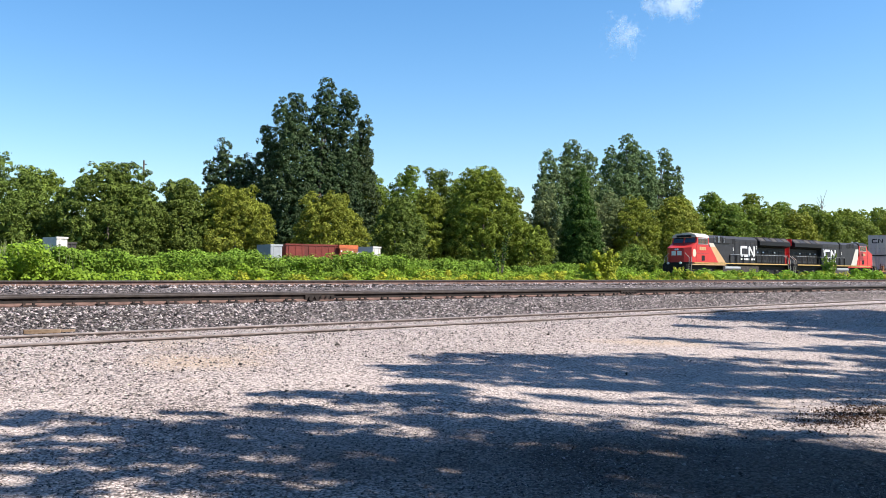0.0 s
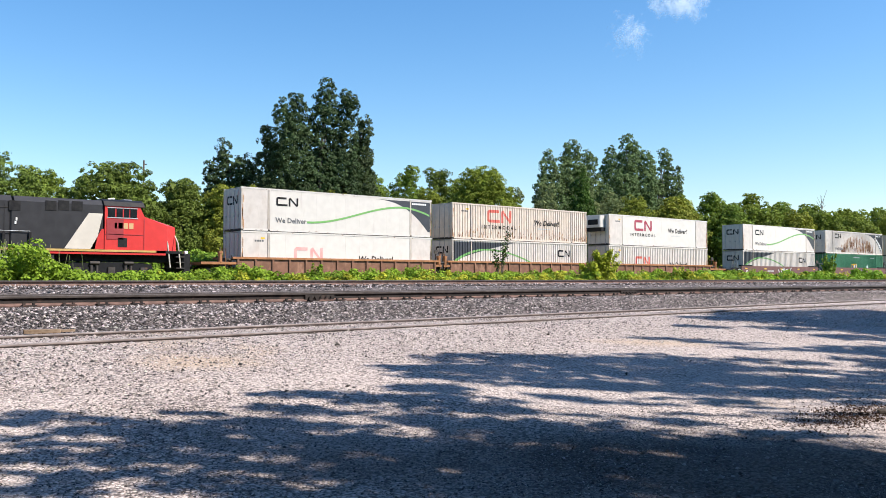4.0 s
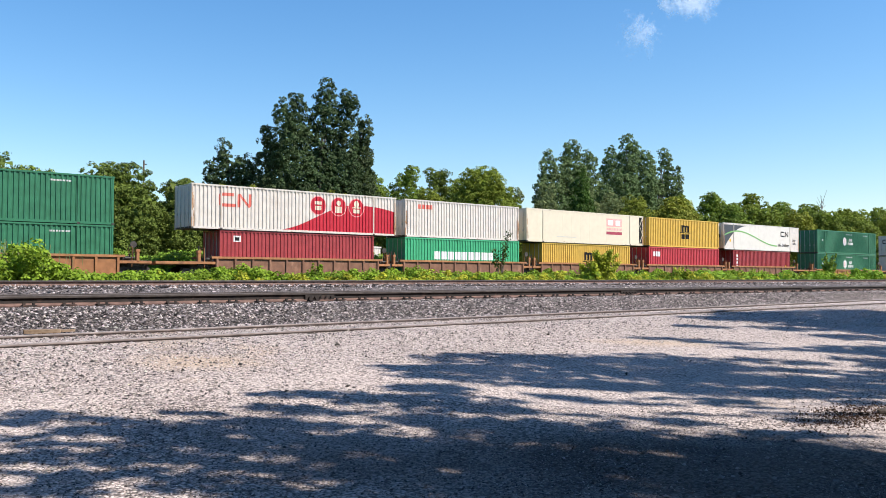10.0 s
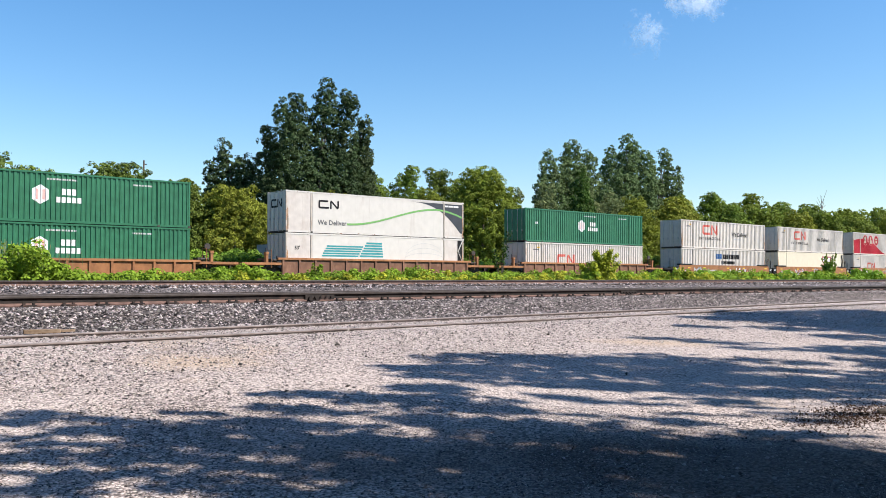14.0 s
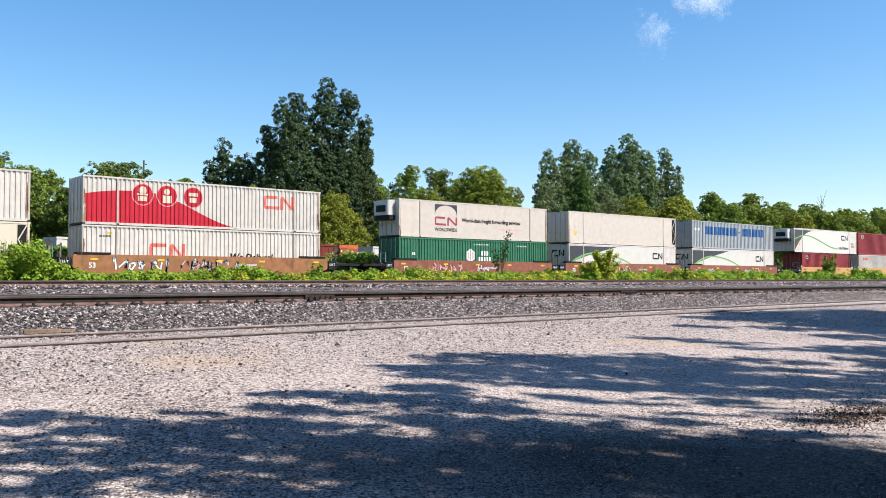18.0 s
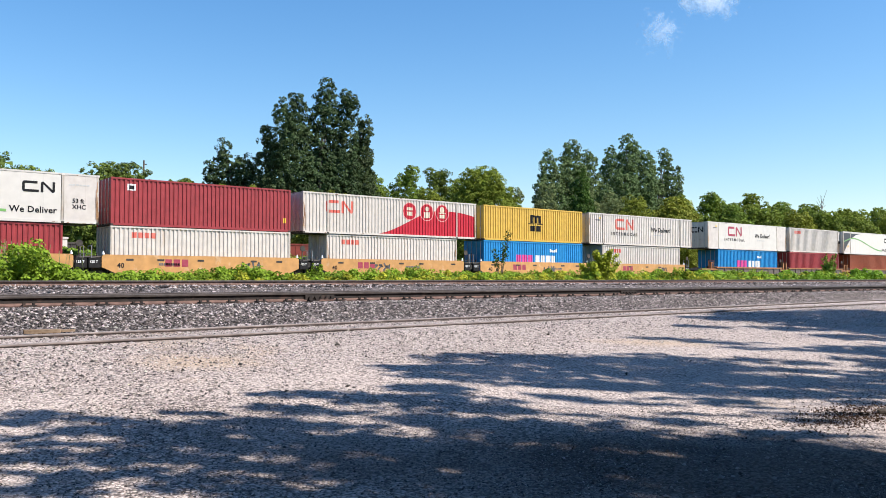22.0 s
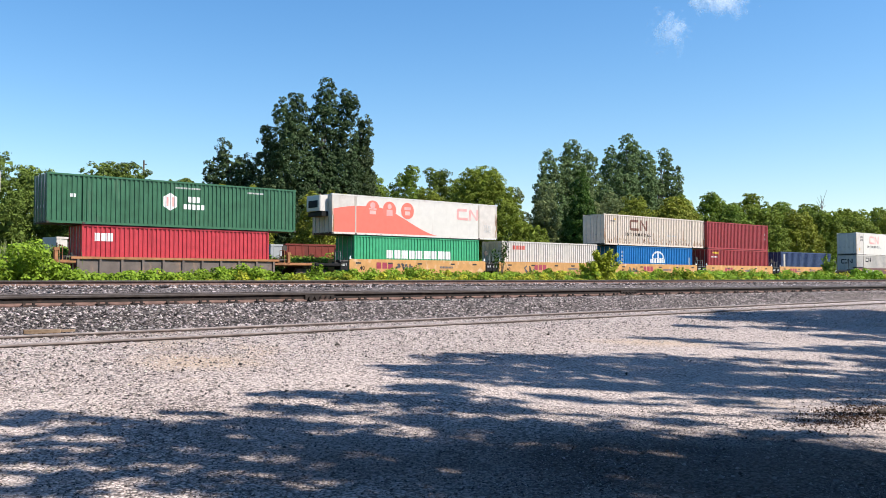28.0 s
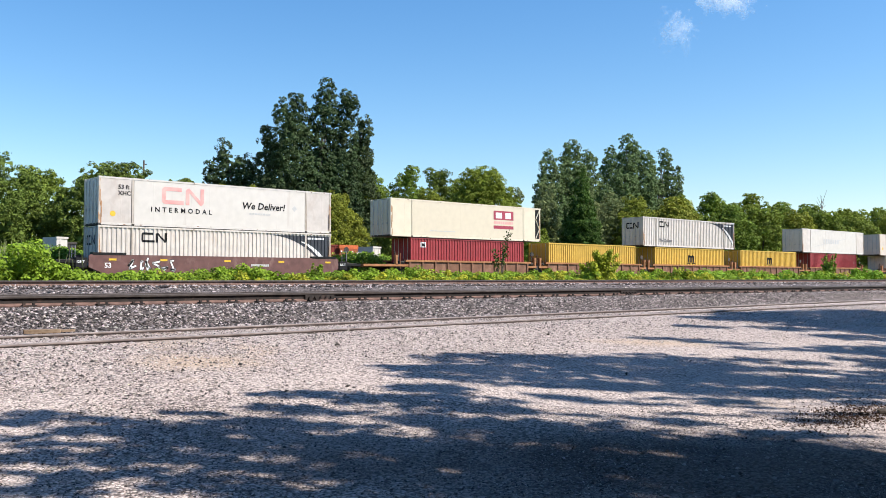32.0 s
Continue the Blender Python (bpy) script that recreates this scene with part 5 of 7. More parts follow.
def text_mesh(words, size, material, spread=1.0):
    key = (words, size, material.name, spread)
    if key not in TEXTS:
        cu = bpy.data.curves.new("lettering", "FONT")
        cu.body, cu.size, cu.resolution_u, cu.extrude = words, size, 2, 0.002
        cu.space_character = spread
        cu.offset = size * 0.022
        cu.shear = 0.18 if words.endswith("!") else 0.0
        ob = bpy.data.objects.new("lettering", cu)
        scene.collection.objects.link(ob)
        bpy.context.view_layer.update()
        me = bpy.data.meshes.new_from_object(ob.evaluated_get(bpy.context.evaluated_depsgraph_get()))
        bpy.data.objects.remove(ob)
        bpy.data.curves.remove(cu)
        me.name = "lettering"
        me.materials.clear()
        me.materials.append(material)
        TEXTS[key] = me
    return TEXTS[key]


def design(kind, L):
    """Colour, wall type and painted parts of a box. Painted: (name, material, shapes); words: (words, x, z, size, material, spread)."""
    p, w = [], []
    h = TALL_BOX
    if kind in ("ribbon_ribbed", "ribbon_rusty", "ribbon_brown", "ribbon_smooth", "ribbon_pink", "ribbon_low", "ribbon_low_smooth"):
        smooth = kind in ("ribbon_smooth", "ribbon_pink", "ribbon_low_smooth")
        col = {"ribbon_smooth": LETTER_WINE, "ribbon_pink": LETTER_PINK, "ribbon_brown": LETTER_BROWN}.get(kind, LETTER_RED)
        if kind.startswith("ribbon_low"):
            p.append(("emblem", LETTER_RED if not smooth else LETTER_PINK, ribbon(4.0, 0.95, 0.95, 2.3)))
            w.append(("We Deliver!", 9.3, 0.95, 0.62, LETTER_BLACK, 1.0))
        else:
            p.append(("emblem", col, ribbon(3.85, 1.45, 1.05, 2.75)))
            w.append(("INTERMODAL", 3.15, 0.93, 0.42, LETTER_BLACK, 1.72))
            if kind != "ribbon_brown":
                w.append(("We Deliver!", 9.25, 1.42, 0.62, LETTER_BLACK, 1.02))
            p.append(("web_address", LETTER_GREY, blocks(9.8, 1.05, 0.12, 8, 1.6)))
        if kind == "ribbon_pink":
            w.append(("53 ft", 1.15, 2.2, 0.36, LETTER_BLACK, 1.0))
            w.append(("XHC", 1.15, 1.83, 0.36, LETTER_BLACK, 1.0))
            p.append(("yellow_tag", TAG_YELLOW, ball(0.85, 0.7, 0.17)))
            p.append(("placard", LETTER_GREY, [(13.0, 13.4, lambda q: 1.6 - (0.2 - abs(q - 13.2)), lambda q: 1.6 + (0.2 - abs(q - 13.2)))]))
        else:
            p.append(("stencil", LETTER_SLATE, blocks(1.0, 2.2, 0.12, 4, 0.7)))
            p.append(("yellow_tag", TAG_YELLOW, [(1.45, 1.75, 2.38, 2.5)]))
        if kind in ("ribbon_rusty", "ribbon_brown"):
            p.append(("rust_bloom", RUST_PALE, rust_streaks(0.6, 15.9, 0.16, 1.3, 120, 6, 0.5)))
            p.append(("rust_streaks", RUST, rust_streaks(0.6, 15.9, 0.16, 0.8, 90, 5, 0.5)))
        return (WHITE_SMOOTH if smooth else WHITE_RUSTY if kind in ("ribbon_rusty", "ribbon_brown") else WHITE), not smooth, p, w
    if kind in ("swoosh_right", "cap_right", "cap_rusty"):
        ribbed = kind != "swoosh_right"
        x0 = L - 5.6

        def corner(q):
            return 0.35 + 2.35 * max(0.0, 1 - max(0.0, (q - x0) / 5.3) ** 2.6) if q < L - 0.25 else 0.4
        p.append(("dark_corner", CHARCOAL, [(x0, L - 0.14, corner, 2.7)]))
        if ribbed:
            def arc(q):
                return 2.3 - 1.55 * ((q - (L - 2.4)) / 2.3) ** 1.6 if q > L - 2.4 else 2.3
            p.append(("pale_stripe", LETTER_WHITE, [(L - 2.4, L - 0.2, lambda q: arc(q) - 0.05 - 0.22 * (q - (L - 2.4)), lambda q: arc(q))]))
            p.append(("emblem", LETTER_BLACK, ribbon(2.6, 1.95, 0.6, 1.6)))
            w.append(("We Deliver", 2.6, 0.5, 0.45, LETTER_SLATE, 1.0))
        else:
            def rise(q):
                f = (q - 5.0) / (L - 5.2)
                return 0.72 + 1.5 * (math.sin((min(f, 0.78) / 0.78 - 0.5) * math.pi) + 1) / 2 * 0.98 - (7.5 * (f - 0.74) ** 2 if f > 0.74 else 0)
            p.append(("green_stripe", SWOOSH, [(5.0, L - 0.2, lambda q: rise(q) - 0.07, lambda q: rise(q) + 0.07)]))
            p.append(("emblem", LETTER_BLACK, ribbon(2.6, 1.75, 0.6, 1.7)))
            w.append(("We Deliver", 2.55, 0.62, 0.48, LETTER_SLATE, 1.05))
        p.append(("serial_bars", LETTER_WHITE, blocks(L - 1.9, 2.45, 0.13, 8, 1.4)))
        if kind == "cap_rusty":
            p.append(("rust_bloom", RUST_PALE, rust_streaks(4.2, 13.2, 0.2, 2.6, 330, 4, 0.5)))
            p.append(("rust_streaks", RUST, rust_streaks(4.6, 12.8, 0.22, 2.1, 150, 9, 0.5)))
        return (WHITE if ribbed else WHITE_SMOOTH), ribbed, p, w
    if kind == "swoosh_left":
        def corner(q):
            return 0.35 + 2.35 * max(0.0, 1 - max(0.0, (5.6 - q) / 5.3) ** 2.6)
        p.append(("dark_corner", CHARCOAL, [(0.14, 5.6, corner, 2.7)]))

        def fall(q):
            f = (L - 5.0 - q) / (L - 5.2)
            return 0.60 + 1.5 * (math.sin((min(max(f, 0), 0.78) / 0.78 - 0.5) * math.pi) + 1) / 2 * 0.98 - (7.5 * (f - 0.74) ** 2 if f > 0.74 else 0)
        p.append(("green_stripe", SWOOSH, [(0.2, L - 5.0, lambda q: fall(q) - 0.07, lambda q: fall(q) + 0.07)]))
        p.append(("emblem", LETTER_BLACK, ribbon(L - 4.2, 1.7, 0.62, 1.75)))
        w.append(("We Deliver", L - 4.85, 0.55, 0.5, LETTER_BLACK, 1.05))
        w.append(("53 ft", L - 1.5, 1.2, 0.36, LETTER_BLACK, 1.0))
        w.append(("XHC", L - 1.5, 0.85, 0.36, LETTER_BLACK, 1.0))
        p.append(("yellow_tag", TAG_YELLOW, ball(1.3, 1.0, 0.17)))
        p.append(("small_print", LETTER_GREY, blocks(L - 1.7, 2.2, 0.09, 6, 1.2)))
        return WHITE_SMOOTH, False, p, w
    if kind in ("low_left", "low_left_smooth"):
        def corner(q):
            return 1.2 + 1.5 * min(1.0, max(0.0, (q - 0.6) / 6.2)) ** 0.75
        p.append(("dark_corner", CHARCOAL, [(0.14, 6.8, corner, 2.7)]))

        def bow(q):
            return 2.1 - 0.035 * (q - 3.6) ** 2 if q > 3.6 else 2.1 - 0.085 * (q - 3.6) ** 2
        p.append(("green_stripe", SWOOSH, [(0.14, 9.2, lambda q: bow(q) - 0.05 - 0.12 * max(0, 1 - q / 4), lambda q: bow(q) + 0.07)]))
        p.append(("emblem", LETTER_BLACK, ribbon(12.3, 1.65, 0.62, 1.6)))
        return (WHITE if kind == "low_left" else WHITE_SMOOTH), kind == "low_left", p, w
    if kind in ("world_fr", "world_en"):
        p.append(("dark_arch", CHARCOAL, [(3.5, 5.8, lambda q: 1.75 + math.sqrt(max(0, 1.15 ** 2 - (q - 4.65) ** 2)) * 0.72, 2.65)]))
        p.append(("emblem", LETTER_WINE, ribbon(3.5, 1.0, 0.68, 2.3)))
        if kind == "world_en":
            w.append(("WORLDWIDE", 3.5, 0.55, 0.37, LETTER_BLACK, 1.0))
            w.append(("World-class freight forwarding services", 6.3, 1.35, 0.45, LETTER_BLACK, 0.93))
            p.append(("web_address", LETTER_PINK, blocks(10.4, 0.85, 0.11, 14, 2.8)))
        else:
            w.append(("DE", 5.3, 0.45, 0.37, LETTER_BLACK, 1.0))
            w.append(("Services d'exp\u00e9dition transitaire de calibre mondial", 6.0, 1.32, 0.41, LETTER_BLACK, 0.93))
            p.append(("web_address", LETTER_PINK, blocks(12.0, 0.85, 0.11, 12, 2.4)))
        return (BEIGE if kind == "world_fr" else OFF_WHITE), False, p, w
    if kind == "hexa_patch":
        p.append(("emblem", TAG_YELLOW, [(7.0, 8.5, 0.75, 1.65)]))
        p.append(("emblem_core", LETTER_WHITE, [(7.65, 7.95, 0.85, 1.55), (8.2, 8.4, 0.8, 1.6)]))
        p.append(("brand_bars", LETTER_BLUE, [(7.1, 7.5, 0.95, 1.5), (8.0, 8.15, 0.95, 1.5)]))
        p.append(("small_print", LETTER_GREY, blocks(7.6, 2.45, 0.1, 10, 1.7) + blocks(12.5, 2.42, 0.1, 7, 1.2)))
        p.append(("placard", LETTER_WHITE, [(11.3, 11.8, lambda q: 1.3 - (0.25 - abs(q - 11.55)), lambda q: 1.3 + (0.25 - abs(q - 11.55)))]))
        return GREEN, True, p, w
    if kind in ("hexa", "hexa_pale"):
        p.append(("emblem", LETTER_WHITE, hexagon(L * 0.45, 1.6, 0.5)))
        p.append(("emblem_core", LETTER_PINK, [(L * 0.45 - 0.25, L * 0.45 - 0.1, 1.3, 1.9), (L * 0.45 + 0.1, L * 0.45 + 0.25, 1.3, 1.9)]))
        p.append(("brand_bars", LETTER_WHITE, blocks(L * 0.5 + 0.35, 1.62, 0.36, 3, 0.85) + blocks(L * 0.5 + 0.05, 1.18, 0.32, 5, 1.45)))
        p.append(("small_print", LETTER_GREY, blocks(L * 0.47, 2.45, 0.1, 10, 1.7) + blocks(L - 3.6, 2.42, 0.1, 7, 1.2)))
        p.append(("size_mark", LETTER_WHITE, blocks(1.3, 1.55, 0.2, 2, 0.35)))
        return (GREEN_PALE if kind == "hexa_pale" else GREEN), True, p, w
    if kind in ("wave_right", "wave_left", "wave_faded"):
        ribbed = kind != "wave_faded"
        mir = kind != "wave_right"
        fx = (lambda q: L - q) if mir else (lambda q: q)

        def hill(q):
            q = fx(q)
            f = (q - L * 0.36) / (L * 0.42)
            return 0.12 + 2.0 * (math.sin((min(max(f, 0), 1) - 0.5) * math.pi) + 1) / 2 - (0.35 * max(0.0, (q - L * 0.82) / (L * 0.18)) ** 2)
        col = WAVE_RED if ribbed else WAVE_CORAL
        xs = (0.14, L * 0.64) if mir else (L * 0.36, L - 0.14)
        p.append(("red_wave", col, [(xs[0], xs[1], 0.12, hill)]))
        for i, f in enumerate((0.58, 0.685, 0.78)):
            cx = fx(L * f)
            if ribbed:
                p.append(("roundel_ring", LETTER_PINK, ball(cx, 1.95, 0.68)))
            p.append(("roundel", col, ball(cx, 1.95, 0.62)))
            signs = ([(cx - 0.3, cx + 0.3, 2.02, 2.24), (cx - 0.24, cx + 0.24, 1.62, 1.92)], ball(cx, 2.2, 0.19) + [(cx - 0.28, cx + 0.28, 1.5, 1.96)], ball(cx, 2.2, 0.24) + [(cx - 0.34, cx + 0.34, 1.9, 2.0), (cx - 0.28, cx + 0.28, 1.55, 1.83)])
            for shape in signs[i]:
                p.append(("roundel_sign", CREAM if ribbed else LETTER_PINK, [shape]))
        ex = L - 4.4 if mir else 1.9
        p.append(("emblem", LETTER_RED if ribbed else LETTER_PINK, ribbon(ex, 1.5, 0.9, 2.3)))
        if not ribbed:
            w.append(("53 ft", L - 1.45, 0.95, 0.34, LETTER_GREY, 1.0))
            w.append(("XHC", L - 1.45, 0.6, 0.34, LETTER_GREY, 1.0))
        return (WHITE if ribbed else WHITE_SMOOTH), ribbed, p, w
    if kind == "red_letter":
        p.append(("brand_bars", LETTER_RED, blocks(1.3, 2.2, 0.34, 4, 1.55)))
        return WHITE, True, p, w
    if kind == "grey_red_letter":
        p.append(("brand_bars", LETTER_RED, blocks(1.3, 2.2, 0.34, 4, 1.5)))
        return WHITE, True, p, w
    if kind == "bright_green":
        p.append(("brand_bars", LETTER_WHITE, blocks(2.9, 1.25, 0.62, 9, 6.4, 0.16)))
        return BRIGHT_GREEN, True, p, w
    if kind == "yellow_mark":
        legs = [(5.5, 5.82, 1.6, 2.3), (5.98, 6.3, 1.6, 2.25), (6.46, 6.78, 1.6, 2.25), (5.82, 5.98, 2.1, 2.3), (6.3, 6.46, 2.1, 2.3)]
        p.append(("emblem", LETTER_BLACK, legs + [(5.25, 5.98, 1.5, 1.58), (6.3, 7.0, 1.5, 1.58)] + blocks(5.5, 0.9, 0.48, 2, 1.35, 0.14)))
        return YELLOW, True, p, w
    if kind == "yellow_low":
        legs = [(5.6, 5.86, 1.4, 2.15), (6.02, 6.28, 1.4, 2.1), (6.44, 6.7, 1.4, 2.1), (5.86, 6.02, 1.92, 2.15), (6.28, 6.44, 1.92, 2.15)]
        p.append(("emblem", LETTER_BLACK, legs + [(5.4, 6.0, 1.28, 1.36), (6.3, 6.95, 1.28, 1.36)]))
        return YELLOW, True, p, w
    if kind == "yellow":
        return YELLOW, True, p, w
    if kind == "crimson":
        p.append(("brand_bars", LETTER_WHITE, blocks(0.75, 1.95, 0.48, 3, 1.1, 0.15)))
        return CRIMSON, True, p, w
    if kind == "maroon":
        p.append(("stencil", LETTER_GREY, blocks(11.5, 1.2, 0.2, 1, 0.12) + blocks(11.5, 1.7, 0.25, 1, 0.12)))
        return MAROON, True, p, w
    if kind == "maroon_mark":
        p.append(("emblem", LETTER_WHITE, [(1.0, 1.5, 2.15, 2.55)]))
        p.append(("emblem_core", LETTER_BLACK, [(1.1, 1.4, 2.22, 2.45)]))
        p.append(("tag", TAG_YELLOW, [(11.65, 11.85, 0.6, 0.95)]))
        return MAROON, True, p, w
    if kind == "maroon_flag":
        p.append(("brand_bars", LETTER_WHITE, blocks(0.75, 2.0, 0.14, 6, 1.2)))
        p.append(("emblem", TAG_YELLOW, [(1.0, 2.05, lambda q: 2.45 - 0.1 * (q - 1), lambda q: 2.6)]))
        return MAROON, True, p, w
    if kind == "maroon_script":
        p.append(("brand_bars", LETTER_WHITE, [(0.65, 0.95, 1.0 + 0.38 * i, 1.26 + 0.38 * i) for i in range(4)]))
        p.append(("tag", TAG_YELLOW, [(11.0, 11.3, 1.0, 1.3)]))
        return MAROON, True, p, w
    if kind == "orange_brown":
        return BRICK_RED, True, p, w
    if kind == "sky_blue":
        p.append(("brand_bars", LETTER_MAGENTA, blocks(3.8, 1.05, 0.72, 3, 2.0, 0.1)))
        p.append(("word_bars", LETTER_WHITE, blocks(6.1, 0.95, 0.8, 4, 2.6, 0.18)))
        p.append(("crest", LETTER_WHITE, [(7.9, 8.8, lambda q: 2.05, lambda q: 2.2 + 0.35 * abs(q - 8.35))]))
        return BLUE, True, p, w
    if kind == "royal_blue":
        p.append(("dome", LETTER_WHITE, [(5.4, 7.4, lambda q: 1.72, lambda q: 1.72 + 0.75 * math.sqrt(max(0, 1 - (q - 6.4) ** 2)))]))
        p.append(("dome_core", ROYAL, [(5.6, 6.3, lambda q: 1.78, lambda q: 1.78 + 0.5 * math.sqrt(max(0, 1 - ((q - 6.4) / 0.85) ** 2))), (6.5, 7.2, lambda q: 1.78, lambda q: 1.78 + 0.5 * math.sqrt(max(0, 1 - ((q - 6.4) / 0.85) ** 2)))]))
        p.append(("brand_bars", LETTER_WHITE, blocks(5.2, 1.3, 0.38, 5, 2.4, 0.15) + blocks(5.3, 0.95, 0.25, 8, 2.2)))
        p.append(("stencil", LETTER_GREY, [(0.7, 0.9, 1.1 + 0.35 * i, 1.33 + 0.35 * i) for i in range(4)] + [(11.6, 11.8, 1.0, 1.9)]))
        return ROYAL, True, p, w
    if kind == "navy":
        p.append(("bare_patch", CREAM, [(0.75, 1.1, 0.3, 2.6)]))
        p.append(("stencil", LETTER_GREY, [(11.3, 11.45, 1.2, 1.5), (11.3, 11.45, 1.7, 2.3)]))
        return NAVY, True, p, w
    if kind == "blue_letter_grey":
        p.append(("brand_bars", LETTER_BLUE, blocks(2.5, 1.5, 0.85, 8, 6.1, 0.17) + [(8.85, 9.2, 1.8, 1.95)] + blocks(9.6, 1.5, 0.85, 7, 4.6, 0.17)))
        p.append(("placard", LETTER_WHITE, [(0.45, 0.9, lambda q: 2.0 - (0.22 - abs(q - 0.675)), lambda q: 2.0 + (0.22 - abs(q - 0.675))), (1.05, 1.5, lambda q: 2.0 - (0.22 - abs(q - 1.275)), lambda q: 2.0 + (0.22 - abs(q - 1.275)))]))
        return GREY, True, p, w
    if kind == "teal_stripes":
        p.append(("brand_stripes", LETTER_TEAL, [(2.9 + 0.1 * i, 6.0 + 0.1 * i, 1.3 + 0.17 * i, 1.41 + 0.17 * i) for i in range(5)] + [(6.1 + 0.12 * i, 8.2 - 0.02 * i, 1.3 + 0.19 * i, 1.43 + 0.19 * i) for i in range(6)]))
        p.append(("globe_arcs", LETTER_GREY, [(10.2, 14.2, lambda q, k=k: 1.2 + k * math.sqrt(max(0, 1 - ((q - 12.2) / 2.0) ** 2)) - 0.03, lambda q, k=k: 1.2 + k * math.sqrt(max(0, 1 - ((q - 12.2) / 2.0) ** 2))) for k in (0.5, 0.9, 1.25)]))
        w.append(("53'", 0.7, 1.75, 0.35, LETTER_BLACK, 1.0))
        return WHITE_SMOOTH, False, p, w
    if kind == "faint_bars":
        p.append(("brand_bars", LETTER_GREY, blocks(5.2, 1.2, 0.55, 7, 4.2, 0.3)))
        p.append(("faint_stripe", LETTER_GREY, [(3.0, 11.5, lambda q: 0.75 + 0.14 * (q - 3.0), lambda q: 0.8 + 0.14 * (q - 3.0))]))
        return WHITE_SMOOTH, False, p, w
    if kind == "blue_word_white":
        p.append(("brand_bars", LETTER_BLUE, blocks(6.3, 1.85, 0.55, 3, 1.1, 0.15)))
        p.append(("word_bars", LETTER_BLACK, blocks(7.6, 1.85, 0.5, 9, 3.3, 0.15) + blocks(7.3, 1.3, 0.32, 10, 2.6, 0.15)))
        return WHITE, True, p, w
    if kind in ("red_panel", "red_panel_low", "red_panel_deep"):
        z = 1.75 if kind == "red_panel_low" else 1.7
        p.append(("brand_panel", LETTER_PINK if kind == "red_panel" else LETTER_WINE, [(10.6, 12.9, z, z + 0.75)]))
        p.append(("brand_bars", LETTER_WHITE, [(10.85, 11.55, z + 0.12, z + 0.6), (11.95, 12.6, z + 0.12, z + 0.6)]))
        p.append(("word_bars", LETTER_PINK, blocks(10.65, z - 0.35, 0.22, 9, 2.25)))
        if kind != "red_panel_low":
            p.append(("underline", LETTER_WINE, [(10.6, 12.9, z - 0.75, z - 0.48)]))
        p.append(("small_print", LETTER_GREY, blocks(3.8, 0.5, 0.08, 20, 2.6)))
        return CREAM, False, p, w
    if kind == "cream":
        p.append(("small_print", LETTER_GREY, blocks(1.0, 2.1, 0.08, 6, 1.0)))
        return CREAM, False, p, w
    if kind == "plain_white":
        w.append(("53 ft", 0.75, 1.4, 0.32, LETTER_GREY, 1.0))
        p.append(("yellow_tag", TAG_YELLOW, [(0.75, 1.1, 0.75, 1.1)]))
        p.append(("placard", LETTER_GREY, [(6.0, 6.5, lambda q: 2.0 - (0.25 - abs(q - 6.25)), lambda q: 2.0 + (0.25 - abs(q - 6.25)))]))
        return OFF_WHITE, False, p, w
    return WHITE, True, p, w


LABELS = {"ribbon": "white container with a red ribbon emblem", "swoosh": "smooth white container with green sweep and dark corner",
          "cap": "white ribbed container with a dark corner", "low": "white container with a green sweep and dark corner",
          "world": "smooth beige container with a wine-red emblem", "hexa": "deep green container with a white hexagon emblem",
          "wave": "white container with a red wave and roundels", "red": "white container with small red lettering bars",
          "grey": "off-white ribbed container with small red bars", "bright": "bright green ribbed container with white bars",
          "yellow": "ochre yellow ribbed container", "crimson": "crimson ribbed container with small white bars", "maroon": "maroon ribbed container",
          "orange": "orange-brown ribbed container", "sky": "sky blue container with magenta and white bars",
          "royal": "royal blue container with a white dome emblem", "navy": "navy blue ribbed container",
          "blue": "pale ribbed container with blue lettering bars", "teal": "smooth white container with teal striped lettering",
          "cream": "smooth cream container", "plain": "plain smooth white container"}
TRAIN = []


